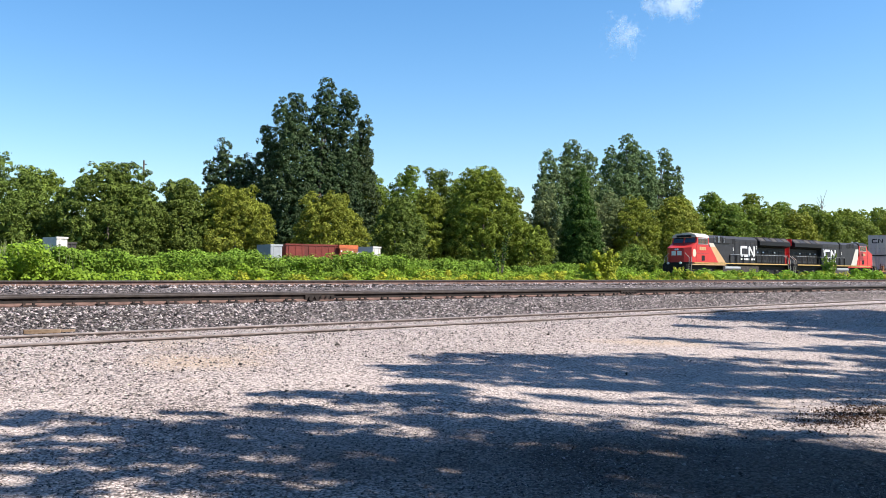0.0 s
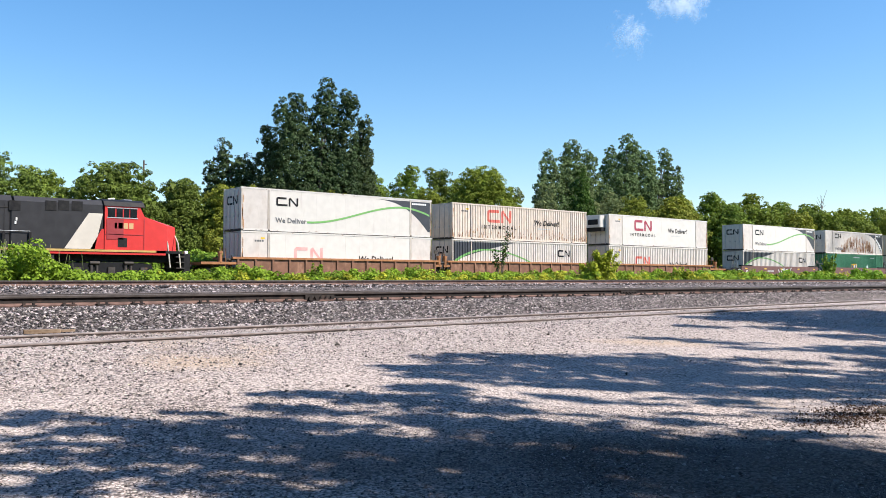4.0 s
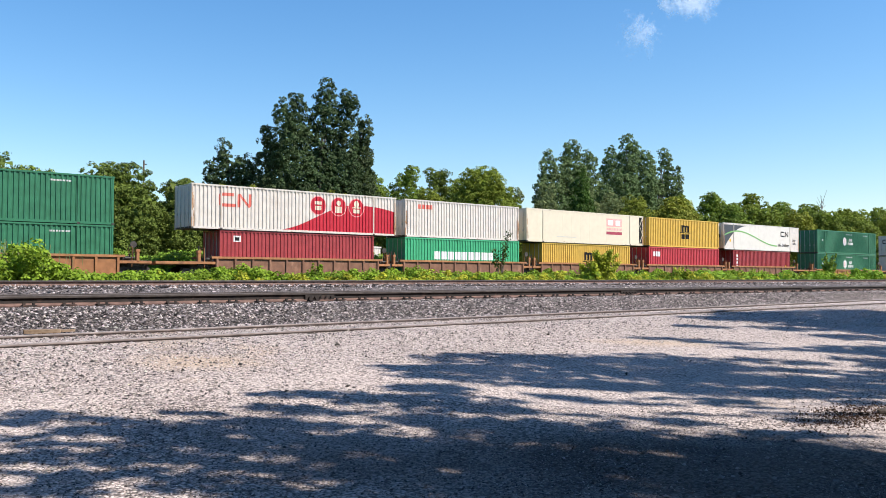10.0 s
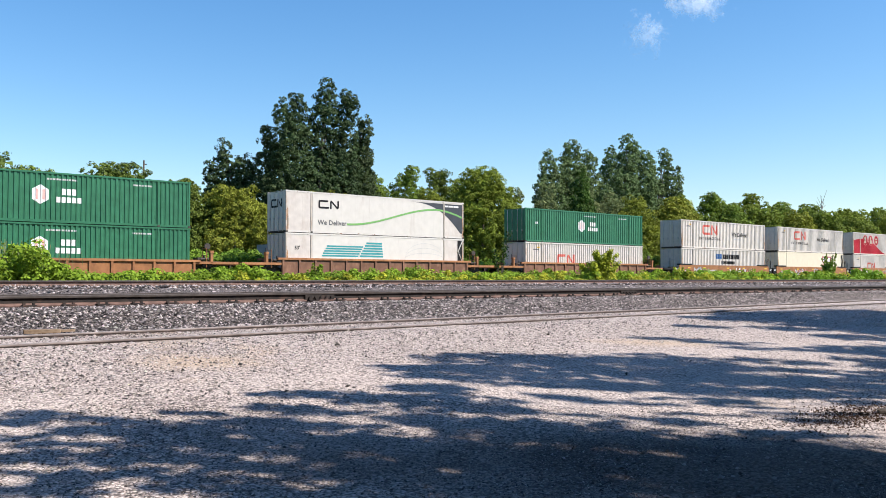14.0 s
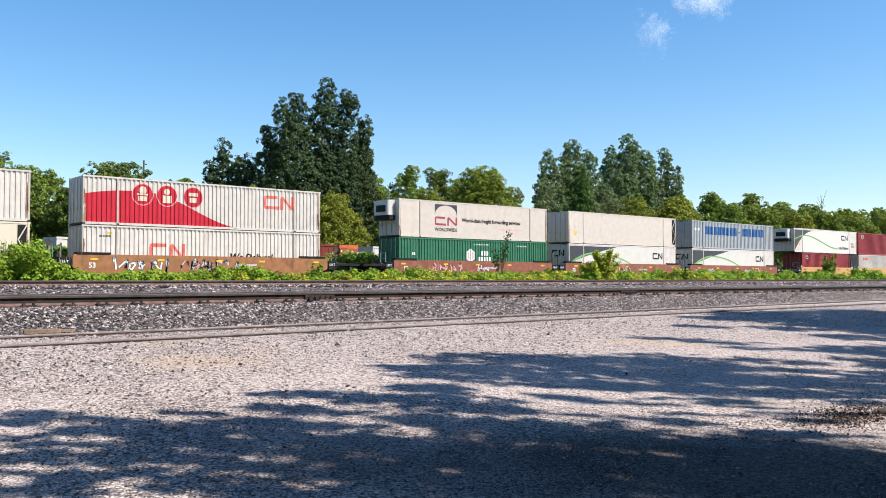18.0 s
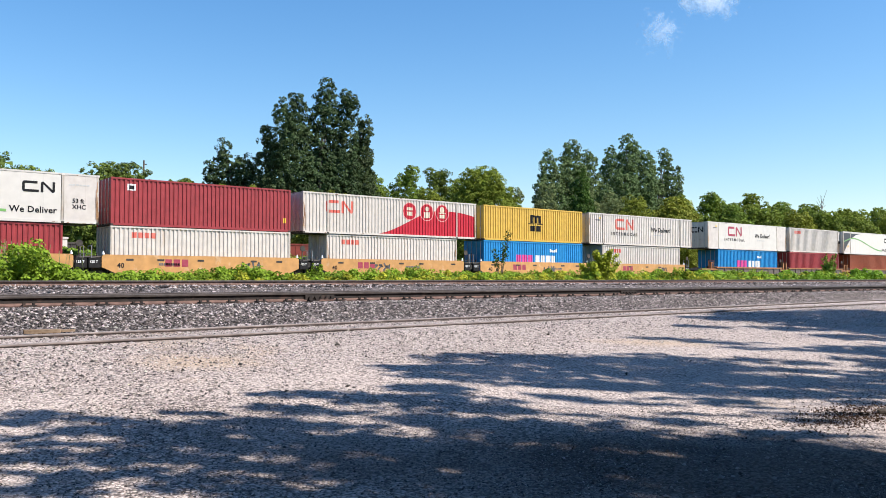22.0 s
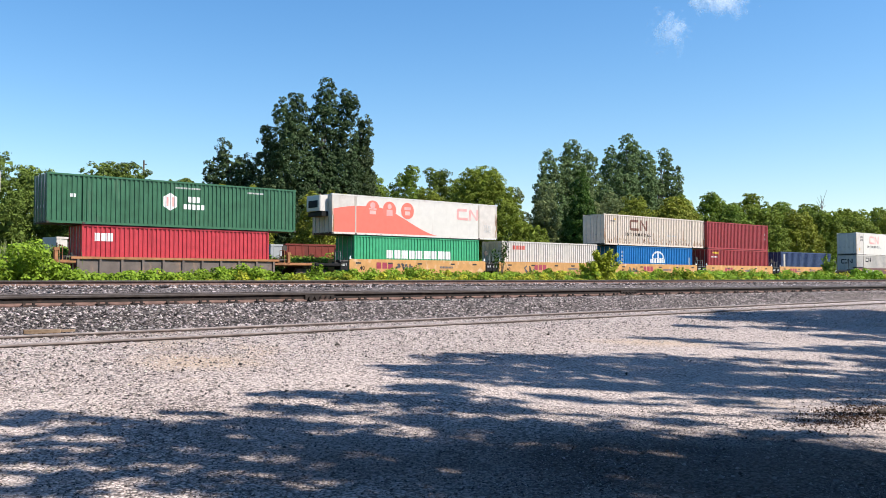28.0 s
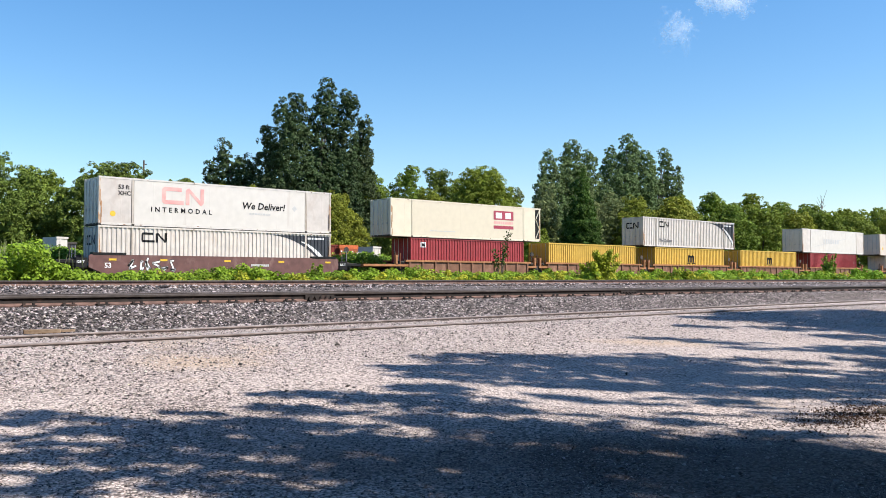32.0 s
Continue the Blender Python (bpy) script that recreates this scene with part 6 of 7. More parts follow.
def container(kind, L, tier, centre, extra=""):
    """A freight container: walls, posts, rails, doors with lock rods, castings and its painted marks."""
    material, ribbed, painted, words = design(kind, L)
    first = kind.split("_")[0]
    label = LABELS.get(first, "white ribbed freight container")
    if kind.startswith("red_panel"):
        label = "smooth cream container with a red sign panel"
    if kind == "hexa_patch":
        label = "deep green ribbed container with a yellow sign"
    if "rusty" in kind:
        label = "rusty " + label
    label += ", stacked" if tier == "top" else ", seated low"
    root = tagged(new("freight_container"), label, "container", "containers on the train")
    W = SIDE if L > 13 else 1.22
    H = TALL_BOX
    key = (L, ribbed)
    m = material
    pale = material in (WHITE, WHITE_SMOOTH, WHITE_RUSTY, OFF_WHITE, CREAM, BEIGE)
    pm_post = POST_WHITE if pale and material not in (BEIGE, CREAM) else m
    y0 = -W
    posts = [0.0, L - 0.12] + ([1.98, L - 2.1] if L > 13 else [])

    def bay(a, b):
        if ribbed:
            return corrugated(a, b, 0.16, H - 0.10, y0 + 0.02, 1)
        # one sheet, with a thin lap joint every 1.2 m
        xs, ds, k = [a], [0.018], a + 1.2
        while k < b - 0.3:
            xs += [k, k + 0.004, k + 0.03, k + 0.034]
            ds += [0.018, 0.0155, 0.0155, 0.018]
            k += 1.22
        xs.append(b)
        ds.append(0.018)
        g = Geo()
        for x, d in zip(xs, ds):
            g.v += [(x, y0 + d, 0.16), (x, y0 + d, H - 0.10)]
        g.f = [(2 * i, 2 * i + 2, 2 * i + 3, 2 * i + 1) for i in range(len(xs) - 1)]
        return g
    if L > 13:
        spans = [(0.12, 1.955), (2.125, L - 2.125), (L - 1.955, L - 0.12)]
    else:
        spans = [(0.12, L - 0.12)]
    for i, (a, b) in enumerate(spans):
        put("side_panel", shared((key, i), "side_panel", END_WHITE if m is WHITE_SMOOTH and i != 1 else m, lambda: bay(a, b)), root)
    put("far_side_panel", shared(key, "far_side_panel", m, lambda: Geo().box(0.1, W - 0.05, 0.16, L - 0.1, W - 0.01, H - 0.1)), root)
    put("roof", shared(key, "roof", m, lambda: Geo().box(0.05, -W + 0.05, H - 0.06, L - 0.05, W - 0.05, H - 0.02)), root)
    put("floor_frame", shared(key, "floor_frame", GRIME, lambda: Geo().box(0.05, -W + 0.06, 0.03, L - 0.05, W - 0.06, 0.16)), root)
    for y in (-W, W - 0.07):
        put("top_rail", shared((key, y), "top_rail", m, lambda: Geo().box(0.1, y, H - 0.10, L - 0.1, y + 0.07, H, 0.0)), root)
        put("bottom_rail", shared((key, y), "bottom_rail", m, lambda: Geo().box(0.1, y, 0.02, L - 0.1, y + 0.07, 0.16)), root)
    for x in posts:
        for y in (-W - 0.004, W - 0.1):
            put("post", shared((key, "post", y), "post", pm_post, lambda: Geo().box(0, y, 0, 0.12, y + 0.104, H - 0.002, 0.012)), root, at=(x, 0, 0))
    for x in posts if L > 13 else (0.0, L - 0.17):
        for z in (0.0, H - 0.11):
            put("corner_casting", shared("casting", "corner_casting", GRIME if z == 0 else m, lambda: Geo().box(-0.01, -0.012, 0, 0.16, 0.15, 0.114, 0.01)), root, at=(x, -W, z + 0.001))
    if pale:
        seed = int(centre * 10) + len(tier)
        smear = part("edge_grime", bands(rust_streaks(0.2, L - 0.2, 0.03, 0.15, 15, seed, 1.3) + rust_streaks(0.2, L - 0.2, H - 0.1, H - 0.005, 10, seed + 1, 1.2), -W - 0.004, False), RUST, root)
        tagged(smear, "rusty smears along the rails", "", "", "stuff")
        if seed % 2 == 0 or "rusty" in kind or tier == "top":
            smear = part("post_rust", bands(rust_streaks(0.0, 0.16, 0.1, H - 0.1, 9, seed + 2, 0.5) + rust_streaks(L - 0.2, L - 0.06, 0.1, H - 0.1, 9, seed + 3, 0.5), -W - 0.008, False), RUST_PALE, root)
            tagged(smear, "rust running down the corner posts", "", "", "stuff")
    # left end: doors with lock rods; right end: a plain wall
    for k, (a, b) in enumerate(((-W + 0.1, -0.01), (0.01, W - 0.1))):
        d = put("door", shared((key, k), "door", m, lambda: Geo().box(0.02, a, 0.14, 0.06, b, H - 0.1)), root)
        for f in (0.25, 0.72):
            y = a + (b - a) * f
            put("lock_rod", shared("rod", "lock_rod", SILVER, lambda: Geo().rod((0, 0, 0.08), (0, 0, H - 0.06), 0.022).box(-0.03, -0.06, 0.9, 0.02, 0.06, 1.05)), d, at=(-0.02, y, 0))
    if kind in ("swoosh_right", "cap_right", "cap_rusty", "low_left", "low_left_smooth", "ribbon_smooth"):
        g = Geo()
        for x0, x1, lo, hi in ribbon(0, 1.75, 0.6, 1.5):
            for i in range(4):
                xa, xb = x0 + (x1 - x0) * i / 4, x0 + (x1 - x0) * (i + 1) / 4
                la, ha, lb, hb = (lo(xa), hi(xa), lo(xb), hi(xb)) if callable(lo) else (lo, hi, lo, hi)
                g.add([(0.012, 0.75 - xa, la), (0.012, 0.75 - xb, lb), (0.012, 0.75 - xb, hb), (0.012, 0.75 - xa, ha)], [(0, 1, 2, 3)])
        put("door_emblem", shared("door_emblem", "door_emblem", LETTER_BLACK, lambda: g), root)
    put("end_wall", shared(key, "end_wall", m, lambda: Geo().box(L - 0.06, -W + 0.1, 0.14, L - 0.02, W - 0.1, H - 0.1)), root)
    if "cool_left" in extra or "cool_right" in extra:
        s = -1 if "cool_left" in extra else 1
        x = 0 if s < 0 else L
        g = Geo().box(min(x, x + s * 0.75), -0.85, H - 1.25, max(x, x + s * 0.75), 0.95, H - 0.12, 0.08)
        unit_ob = part("cooling_unit", g, WHITE_SMOOTH, root, "white refrigeration unit on the end wall")
        part("grille", Geo().box(x + s * 0.75 - 0.02, -0.6, H - 1.0, x + s * 0.75 + 0.02, 0.6, H - 0.5), BLACK, unit_ob)
        part("tank", Geo().box(min(x, x + s * 0.6), -0.9, H - 1.6, max(x, x + s * 0.6), 0.9, H - 1.27), BLACK, root)
    if "frame" in extra:
        part("end_opening", Geo().box(L - 0.62, -W - 0.006, 0.25, L - 0.14, -W + 0.02, H - 0.15), BLACK, root, "dark opening behind an end frame")
        g = Geo()
        for z in range(3):
            a, b = (L - 0.6, L - 0.16) if z % 2 == 0 else (L - 0.16, L - 0.6)
            g.rod((a, -W - 0.02, 0.25 + 0.82 * z), (b, -W - 0.02, 0.25 + 0.82 * (z + 1)), 0.04)
        part("end_brace", g, m, root)
    for name, pm, shapes in painted:
        lift = {"roundel": -0.01, "roundel_ring": -0.007, "roundel_sign": -0.014, "emblem_core": -0.01, "rust_streaks": -0.007, "brand_bars": -0.009, "dome_core": -0.01, "pale_stripe": -0.01,
                "green_stripe": -0.01, "serial_bars": -0.01, "emblem": -0.008}.get(name, -0.004)
        if name in ("brand_bars", "word_bars", "web_address"):
            for bar in shapes:
                put("letter_bar", shared((kind, L, name, round(bar[0], 2), bar[2] if not callable(bar[2]) else 0), "letter_bar", pm, lambda: bands([bar], -W + (0.02 if ribbed else 0.014) + lift, ribbed)), root)
            continue
        key2 = (kind, L, name, round(shapes[0][0], 2), shapes[0][3] if not callable(shapes[0][3]) else 0)
        put(name, shared(key2, name, pm, lambda: bands(shapes, -W + (0.02 if ribbed else 0.014) + lift, ribbed)), root)
    for s, x, z, size, pm, spread in words:
        put("lettering", text_mesh(s, size, pm, spread), root, "the words " + s, pose(x, -W + (0.012 if ribbed else 0.006), z, 90, 0, 0))
    TRAIN.append((root, centre - L / 2, TIERS[tier], 0))
    return root


# ---- well cars ----
def add_truck(car, x):
    """A two-axle truck under the end of a car."""
    t = put("truck", shared("truck", "truck", GRIME, lambda: Geo()
            .slab([(-1.3, 0.45), (-0.9, 0.3), (0.9, 0.3), (1.3, 0.45), (1.15, 0.72), (0.35, 0.8), (-0.35, 0.8), (-1.15, 0.72)], -1.05, -0.9)
            .slab([(-1.3, 0.45), (-0.9, 0.3), (0.9, 0.3), (1.3, 0.45), (1.15, 0.72), (0.35, 0.8), (-0.35, 0.8), (-1.15, 0.72)], 0.9, 1.05)
            .box(-0.2, -1.0, 0.45, 0.2, 1.0, 0.75)), car, at=(x, 0, 0))
    put("bolster", shared("bolster", "bolster", GRIME, lambda: Geo().box(-0.75, -1.1, 0.8, 0.75, 1.1, 1.06, 0.08).box(-0.35, -1.3, 0.86, 0.35, -1.1, 1.2, 0.05)
        .rod((-0.9, -1.15, 1.12), (0.9, -1.15, 1.12), 0.06, n=8)), t)
    for k in (-0.28, 0.0, 0.28):
        put("spring", shared("spring", "spring", BLACK, lambda: Geo().rod((0, -1.06, 0.36), (0, -1.06, 0.66), 0.085, n=8)), t, at=(k, 0, 0))
    for k in (-0.89, 0.89):
        put("bearing_cap", shared("bearing", "bearing_cap", RAIL_FOOT, lambda: Geo().disc(0, -1.16, -1.05, 0.42, 0.13, 12)), t, at=(k, 0, 0))
    for k in (-0.89, 0.89):
        put("wheelset", shared("wheel", "wheelset", GRIME, lambda: Geo().disc(0, -0.82, -0.69, 0.42, 0.42, 24).disc(0, 0.69, 0.82, 0.42, 0.42, 24).rod((0, -0.8, 0.42), (0, 0.8, 0.42), 0.08)), t, at=(k, 0, 0))


CAR_KINDS = {"rib": (CAR_BROWN, CHORD), "ribo": (CAR_RUST, CHORD), "ribg": (CAR_GREY, CHORD), "plum": (CAR_PLUM, CAR_PLUM), "red": (CAR_RED, CAR_RED),
             "rust": (CAR_RUST, CAR_BROWN), "tan": (CAR_TAN, CAR_TAN)}
CAR_LABELS = {"rib": "brown ribbed steel well car with a worn orange edge", "ribo": "rusty orange ribbed steel well car", "ribg": "grimy grey ribbed steel well car",
              "plum": "dark plum smooth-sided well car with yellow tags", "red": "red-brown smooth-sided well car with faded graffiti",
              "rust": "rusty brown well car covered in graffiti", "tan": "faded orange smooth-sided well car with dark stencils"}


def graffiti(car, q, x, z, n, size, ink, y):
    """A sprayed tag: a row of fat scrawled loops that cannot be read, with a dark edge behind each."""
    for i in range(n):
        cx = x + i * size * 1.3
        pts = [(cx + size * (0.55 * math.cos(a) + q.uniform(-0.22, 0.22)), z + size * (0.85 * math.sin(a) + q.uniform(-0.2, 0.2))) for a in [q.uniform(0, 6) + 1.15 * k for k in range(5)]]
        for name, w, dy, mat in (("graffiti_edge", size * 0.2, 0.0, CHARCOAL), ("graffiti_letter", size * 0.13, -0.003, ink)):
            g = Geo()
            for (xa, za), (xb, zb) in zip(pts, pts[1:]):
                d = Vector((xb - xa, zb - za))
                d = d.normalized() * w if d.length > 1e-4 else Vector((w, 0))
                za, zb = (min(max(v, 0.42), 1.4) for v in (za, zb))
                g.add([(xa - d.y - d.x * 0.6, y + dy, za + d.x - d.y * 0.6), (xa + d.y - d.x * 0.6, y + dy, za - d.x - d.y * 0.6), (xb + d.y + d.x * 0.6, y + dy, zb - d.x + d.y * 0.6), (xb - d.y + d.x * 0.6, y + dy, zb + d.x + d.y * 0.6)], [(0, 1, 2, 3)])
            part(name, g, mat, car, "sprayed graffiti letter" if name == "graffiti_letter" else "dark edge of a graffiti letter")


def well_car(kind, well, centre, chord, gap_left, gap_right, seed):
    """An open well car: side sills, ribs or flat plates, end decks, handrails and trucks. Its origin is on the rails."""
    body, edge = CAR_KINDS[kind]
    ribbed = kind.startswith("rib")
    root = tagged(new("well_car"), CAR_LABELS[kind], "railway car", "cars of the train")
    h = well / 2 + (0.35 if ribbed else 0.55)
    W = 1.42
    q = random.Random(seed)
    key = (kind, well, chord)
    top = chord
    for s in (-1, 1):
        y0, y1 = (-W, -W + 0.05) if s < 0 else (W - 0.05, W)
        nm = "side_plate"
        if ribbed:
            put(nm, shared((key, s), nm, body, lambda: Geo().box(-h, y0 + 0.04, 0.3, h, y1 + 0.04, top - 0.1)), root)
            put("top_chord", shared((key, s), "top_chord", edge, lambda: Geo().box(-h - 0.3, y0 - 0.06, top - 0.14, h + 0.3, y1 + 0.1, top)), root)
        else:
            ring = [(-h, 0.75), (-h + 1.0, 0.32), (h - 1.0, 0.32), (h, 0.75), (h, top - 0.1), (h - 0.12, top), (-h + 0.12, top), (-h, top - 0.1)]
            put(nm, shared((key, s), nm, body, lambda: Geo().slab(ring, y0, y1 + 0.03)), root)
            put("bottom_flange", shared((key, s), "bottom_flange", body, lambda: Geo().box(-h + 0.9, y0 - 0.06, 0.26, h - 0.9, y1 + 0.06, 0.33)), root)
    if ribbed:
        n = int(2 * h / 1.25)
        for i in range(n + 1):
            x = -h + 0.1 + i * (2 * h - 0.2) / n
            put("rib", shared((key, "rib"), "rib", body, lambda: Geo().slab([(-0.07, 0.34), (0.07, 0.34), (0.07, top - 0.14), (-0.07, top - 0.14)], -W - 0.045, -W + 0.05)), root, at=(x, 0, 0))
        put("sill", shared((key, "sill"), "sill", body, lambda: Geo().box(-h, -W - 0.04, 0.26, h, -W + 0.06, 0.36)), root)
    else:
        if kind != "tan":
            for s in (-1, 1):
                put("deck_cover", shared((key, "cover"), "deck_cover", BLACK, lambda: Geo().box(-1.0, -W - 0.02, top - 0.02, 1.0, -W + 0.5, top + 0.12, 0.03)), root, at=(s * (h - 1.2), 0, 0))
        for i in range(5):
            x = -h + 1.2 + i * (2 * h - 2.4) / 4 + q.uniform(-0.5, 0.5)
            put("tag", shared((kind, "tag"), "tag", TAG_YELLOW if kind in ("plum", "red", "rust") else GRIME, lambda: Geo().box(-0.22, -W - 0.012, 0, 0.22, -W - 0.004, 0.12)), root, at=(x, 0, top - 0.35))
        # stencils: number bars, and large faded sprayed strokes
        bars = bands(blocks(-0.7, 0, 0.15, 9, 1.35), -W - 0.01, False)
        part("number_bars", bars, LETTER_GREY if kind != "tan" else LETTER_SLATE, root, at=(q.choice((-2.5, 1.5, 2.5)), 0, top - 0.62))
        w = well / 2
        stencil, ink = ("40", LETTER_BLACK) if kind == "tan" else ("53", LETTER_WHITE)
        put("lettering", text_mesh(stencil, 0.42, ink), root, "the number " + stencil, pose(-w + 0.35, -W - 0.008, top - 0.78, 90, 0, 0))
        for s in (-1, 1):
            x = s * (h + 0.42)
            put("end_box", shared((kind, "end_box"), "end_box", BLACK, lambda: Geo().box(-0.36, -W, 0.72, 0.36, -0.6, 1.3, 0.06)), root, at=(x, 0, 0))
            put("lettering", text_mesh("125 T", 0.2, LETTER_WHITE), root, "the mark 125 T", pose(x - 0.28, -W - 0.008, 1.0, 90, 0, 0))
        if kind == "tan":
            part("mark_bars", bands(blocks(-0.75, 0, 0.45, 3, 1.6), -W - 0.01, False), LETTER_WINE, root, at=(q.uniform(-3.6, -1.5), 0, top - 0.68))
        for n_letters, size, ink in {"rust": ((6, 0.42, LETTER_GREY), (5, 0.34, LETTER_PINK), (7, 0.4, LETTER_WHITE)), "red": ((6, 0.4, LETTER_PINK), (4, 0.26, LETTER_WHITE)),
                                     "plum": ((6, 0.4, LETTER_WHITE),), "tan": ((4, 0.3, LETTER_SLATE),)}[kind]:
            graffiti(root, q, q.uniform(-h * 0.75, h * 0.75 - n_letters * size * 1.3), top - 0.6, n_letters, size, ink, -W - 0.006)
    put("well_floor", shared(key, "well_floor", GRIME, lambda: Geo().box(-h, -1.3, 0.27, h, 1.3, 0.335)), root)
    for s, gap in ((-1, gap_left), (1, gap_right)):
        reach = gap / 2 - 0.12
        a, b = sorted((s * h, s * reach))
        if b - a > 0.15:
            put("end_deck", shared((key, s, round(reach, 1)), "end_deck", edge if ribbed else BLACK, lambda: Geo().box(a, -1.25, 0.95, b, 1.25, 1.13, 0.05).box(a, -1.4, 1.0, b, -1.25, 1.16)), root)
        x = s * min(reach - 0.1, h + 0.75)
        g = Geo()
        for yy in (-1.35, -0.75):
            g.rod((x, yy, 0.8), (x, yy, 2.0), 0.022)
        g.rod((x, -1.35, 2.0), (x, -0.75, 2.0), 0.022).rod((x, -1.35, 1.55), (x, -0.75, 1.55), 0.018)
        part("handrail", g, SILVER if not ribbed else CHORD, root)
        if kind == "tan" or ribbed:
            put("brake_gear", shared("brake", "brake_gear", GRIME, lambda: Geo().box(-0.25, -1.2, 1.13, 0.2, -0.5, 1.42, 0.04).rod((0.3, -1.0, 1.13), (0.3, -1.0, 1.6), 0.05).rod((-0.1, -1.3, 1.3), (0.5, -1.25, 1.35), 0.07)), root, at=(s * (h + 0.45), 0, 0))
        brake = put("brake_stand", shared("stand", "brake_stand", GRIME, lambda: Geo().rod((0, -0.95, 1.1), (0, -0.95, 2.15), 0.04).box(-0.12, -1.15, 1.1, 0.12, -0.75, 1.25)), root, at=(s * min(reach - 0.25, h + 0.95), 0, 0))
        if s > 0:
            put("brake_wheel", shared("bwheel", "brake_wheel", GRIME, lambda: Geo().disc(0, -1.06, -1.0, 2.15, 0.2, 16)), brake)
        if ribbed:
            put("corner_pillar", shared("pillar", "corner_pillar", CHORD, lambda: Geo().box(-0.1, -1.4, 1.1, 0.1, -1.15, 1.7, 0.03).box(-0.14, -1.42, 1.7, 0.14, -1.13, 1.86, 0.03)), root, at=(s * min(reach - 0.2, h + 1.1), 0, 0))
        if kind == "tan":
            put("lock_cone", shared("cone", "lock_cone", LETTER_WHITE, lambda: Geo().rod((0, -1.36, 0), (0, -1.36, 0.22), 0.1, 0.02)), root, at=(s * (h - 0.1), 0, top))
        if gap > 20.0:
            add_truck(root, s * (min(reach, h + 1.2) - 0.35))
            part("coupler", Geo().box(*sorted((s * reach, s * (gap / 2 + 0.03)))[:1], -0.14, 0.72, sorted((s * reach, s * (gap / 2 + 0.03)))[1], 0.14, 0.98), GRIME, root)
        elif s > 0:
            add_truck(root, gap / 2)
    TRAIN.append((root, centre, TOP_C, 0))
    return root


# place of the middle at the start, car, sill height, well length, upper box, its length, lower box, its length, extras
CONSIST = [
    (131.9, "rib", "swoosh_right", "ribbon_low_smooth", "L", ""),
    (150.2, "rib", "ribbon_rusty", "low_left", "L", ""),
    (169.5, "rib", "ribbon_smooth", "ribbon_low", "L", "cool_left"),
    (192.6, "plum", "swoosh_right", "low_left", "L", ""),
    (211.5, "plum", "cap_rusty", "hexa_patch", "L", ""),
    (230.5, "plum", "world_fr", "cream", "L", ""),
    (253.3, "ribo", "hexa", "hexa", "L", ""),
    (274.3, "rib", "wave_right", "maroon_mark", "S", ""),
    (289.4, "rib", "s:grey_red_letter", "bright_green", "S", ""),
    (304.4, "rib", "red_panel", "yellow_low", "S", "frame"),
    (319.6, "rib", "s:yellow_mark", "crimson", "S", ""),
    (334.6, "rib", "swoosh_left", "maroon_script", "S", "cool_left"),
    (355.3, "ribo", "hexa", "hexa", "L", "low_sill"),
    (378.3, "rib", "swoosh_right", "teal_stripes", "L", "frame_low"),
    (401.5, "rib", "hexa", "ribbon_low", "L", ""),
    (424.1, "rust", "ribbon_ribbed", "blue_word_white", "L", ""),
    (443.1, "rust", "ribbon_ribbed", "red_panel_low", "L", "frame_low"),
    (462.1, "rust", "wave_left", "ribbon_low", "L", ""),
    (485.2, "red", "world_en", "hexa", "L", "cool_left"),
    (504.2, "red", "plain_white", "low_left_smooth", "L", "frame"),
    (523.2, "red", "blue_letter_grey", "low_left_smooth", "L", ""),
    (544.1, "tan", "swoosh_left", "maroon_mark", "S", "cool_left"),
    (559.0, "tan", "s:maroon_mark", "red_letter", "S", ""),
    (574.1, "tan", "wave_right", "red_letter", "S", ""),
    (589.2, "tan", "s:yellow_mark", "sky_blue", "S", ""),
    (604.2, "tan", "ribbon_ribbed", "red_letter", "S", ""),
    (623.3, "ribg", "ribbon_smooth", "sky_blue", "S", "low_sill cool_right"),
    (638.4, "ribg", "s:red_letter", "maroon", "S", "low_sill"),
    (653.8, "ribg", "swoosh_left", "orange_brown", "S", "low_sill cool_left"),
    (669.3, "ribg", "s:red_letter", "red_letter", "S", "low_sill"),
    (684.0, "ribg", "swoosh_right", "red_letter", "S", "low_sill cool_right"),
    (703.2, "ribg", "hexa_pale", "crimson", "S", "low_sill"),
    (722.3, "tan", "wave_faded", "bright_green", "S", "cool_left"),
    (737.1, "tan", "", "red_letter", "S", ""),
    (752.2, "tan", "ribbon_brown", "royal_blue", "S", ""),
    (767.2, "tan", "s:maroon", "maroon_flag", "S", ""),
    (782.2, "tan", "", "navy", "S", ""),
    (803.3, "plum", "ribbon_pink", "cap_right", "L", ""),
    (824.7, "rib", "red_panel_deep", "maroon_mark", "S", "frame"),
    (840.0, "rib", "", "yellow", "S", ""),
    (855.3, "rib", "cap_right", "yellow_low", "S", ""),
    (870.8, "rib", "", "yellow_low", "S", ""),
    (886.4, "rib", "faint_bars", "maroon", "S", ""),
    (907.4, "rib", "plain_white", "red_letter", "S", ""),
    (926.4, "rib", "ribbon_ribbed", "ribbon_low", "L", ""),
    (945.4, "rib", "swoosh_right", "hexa", "L", ""),
]


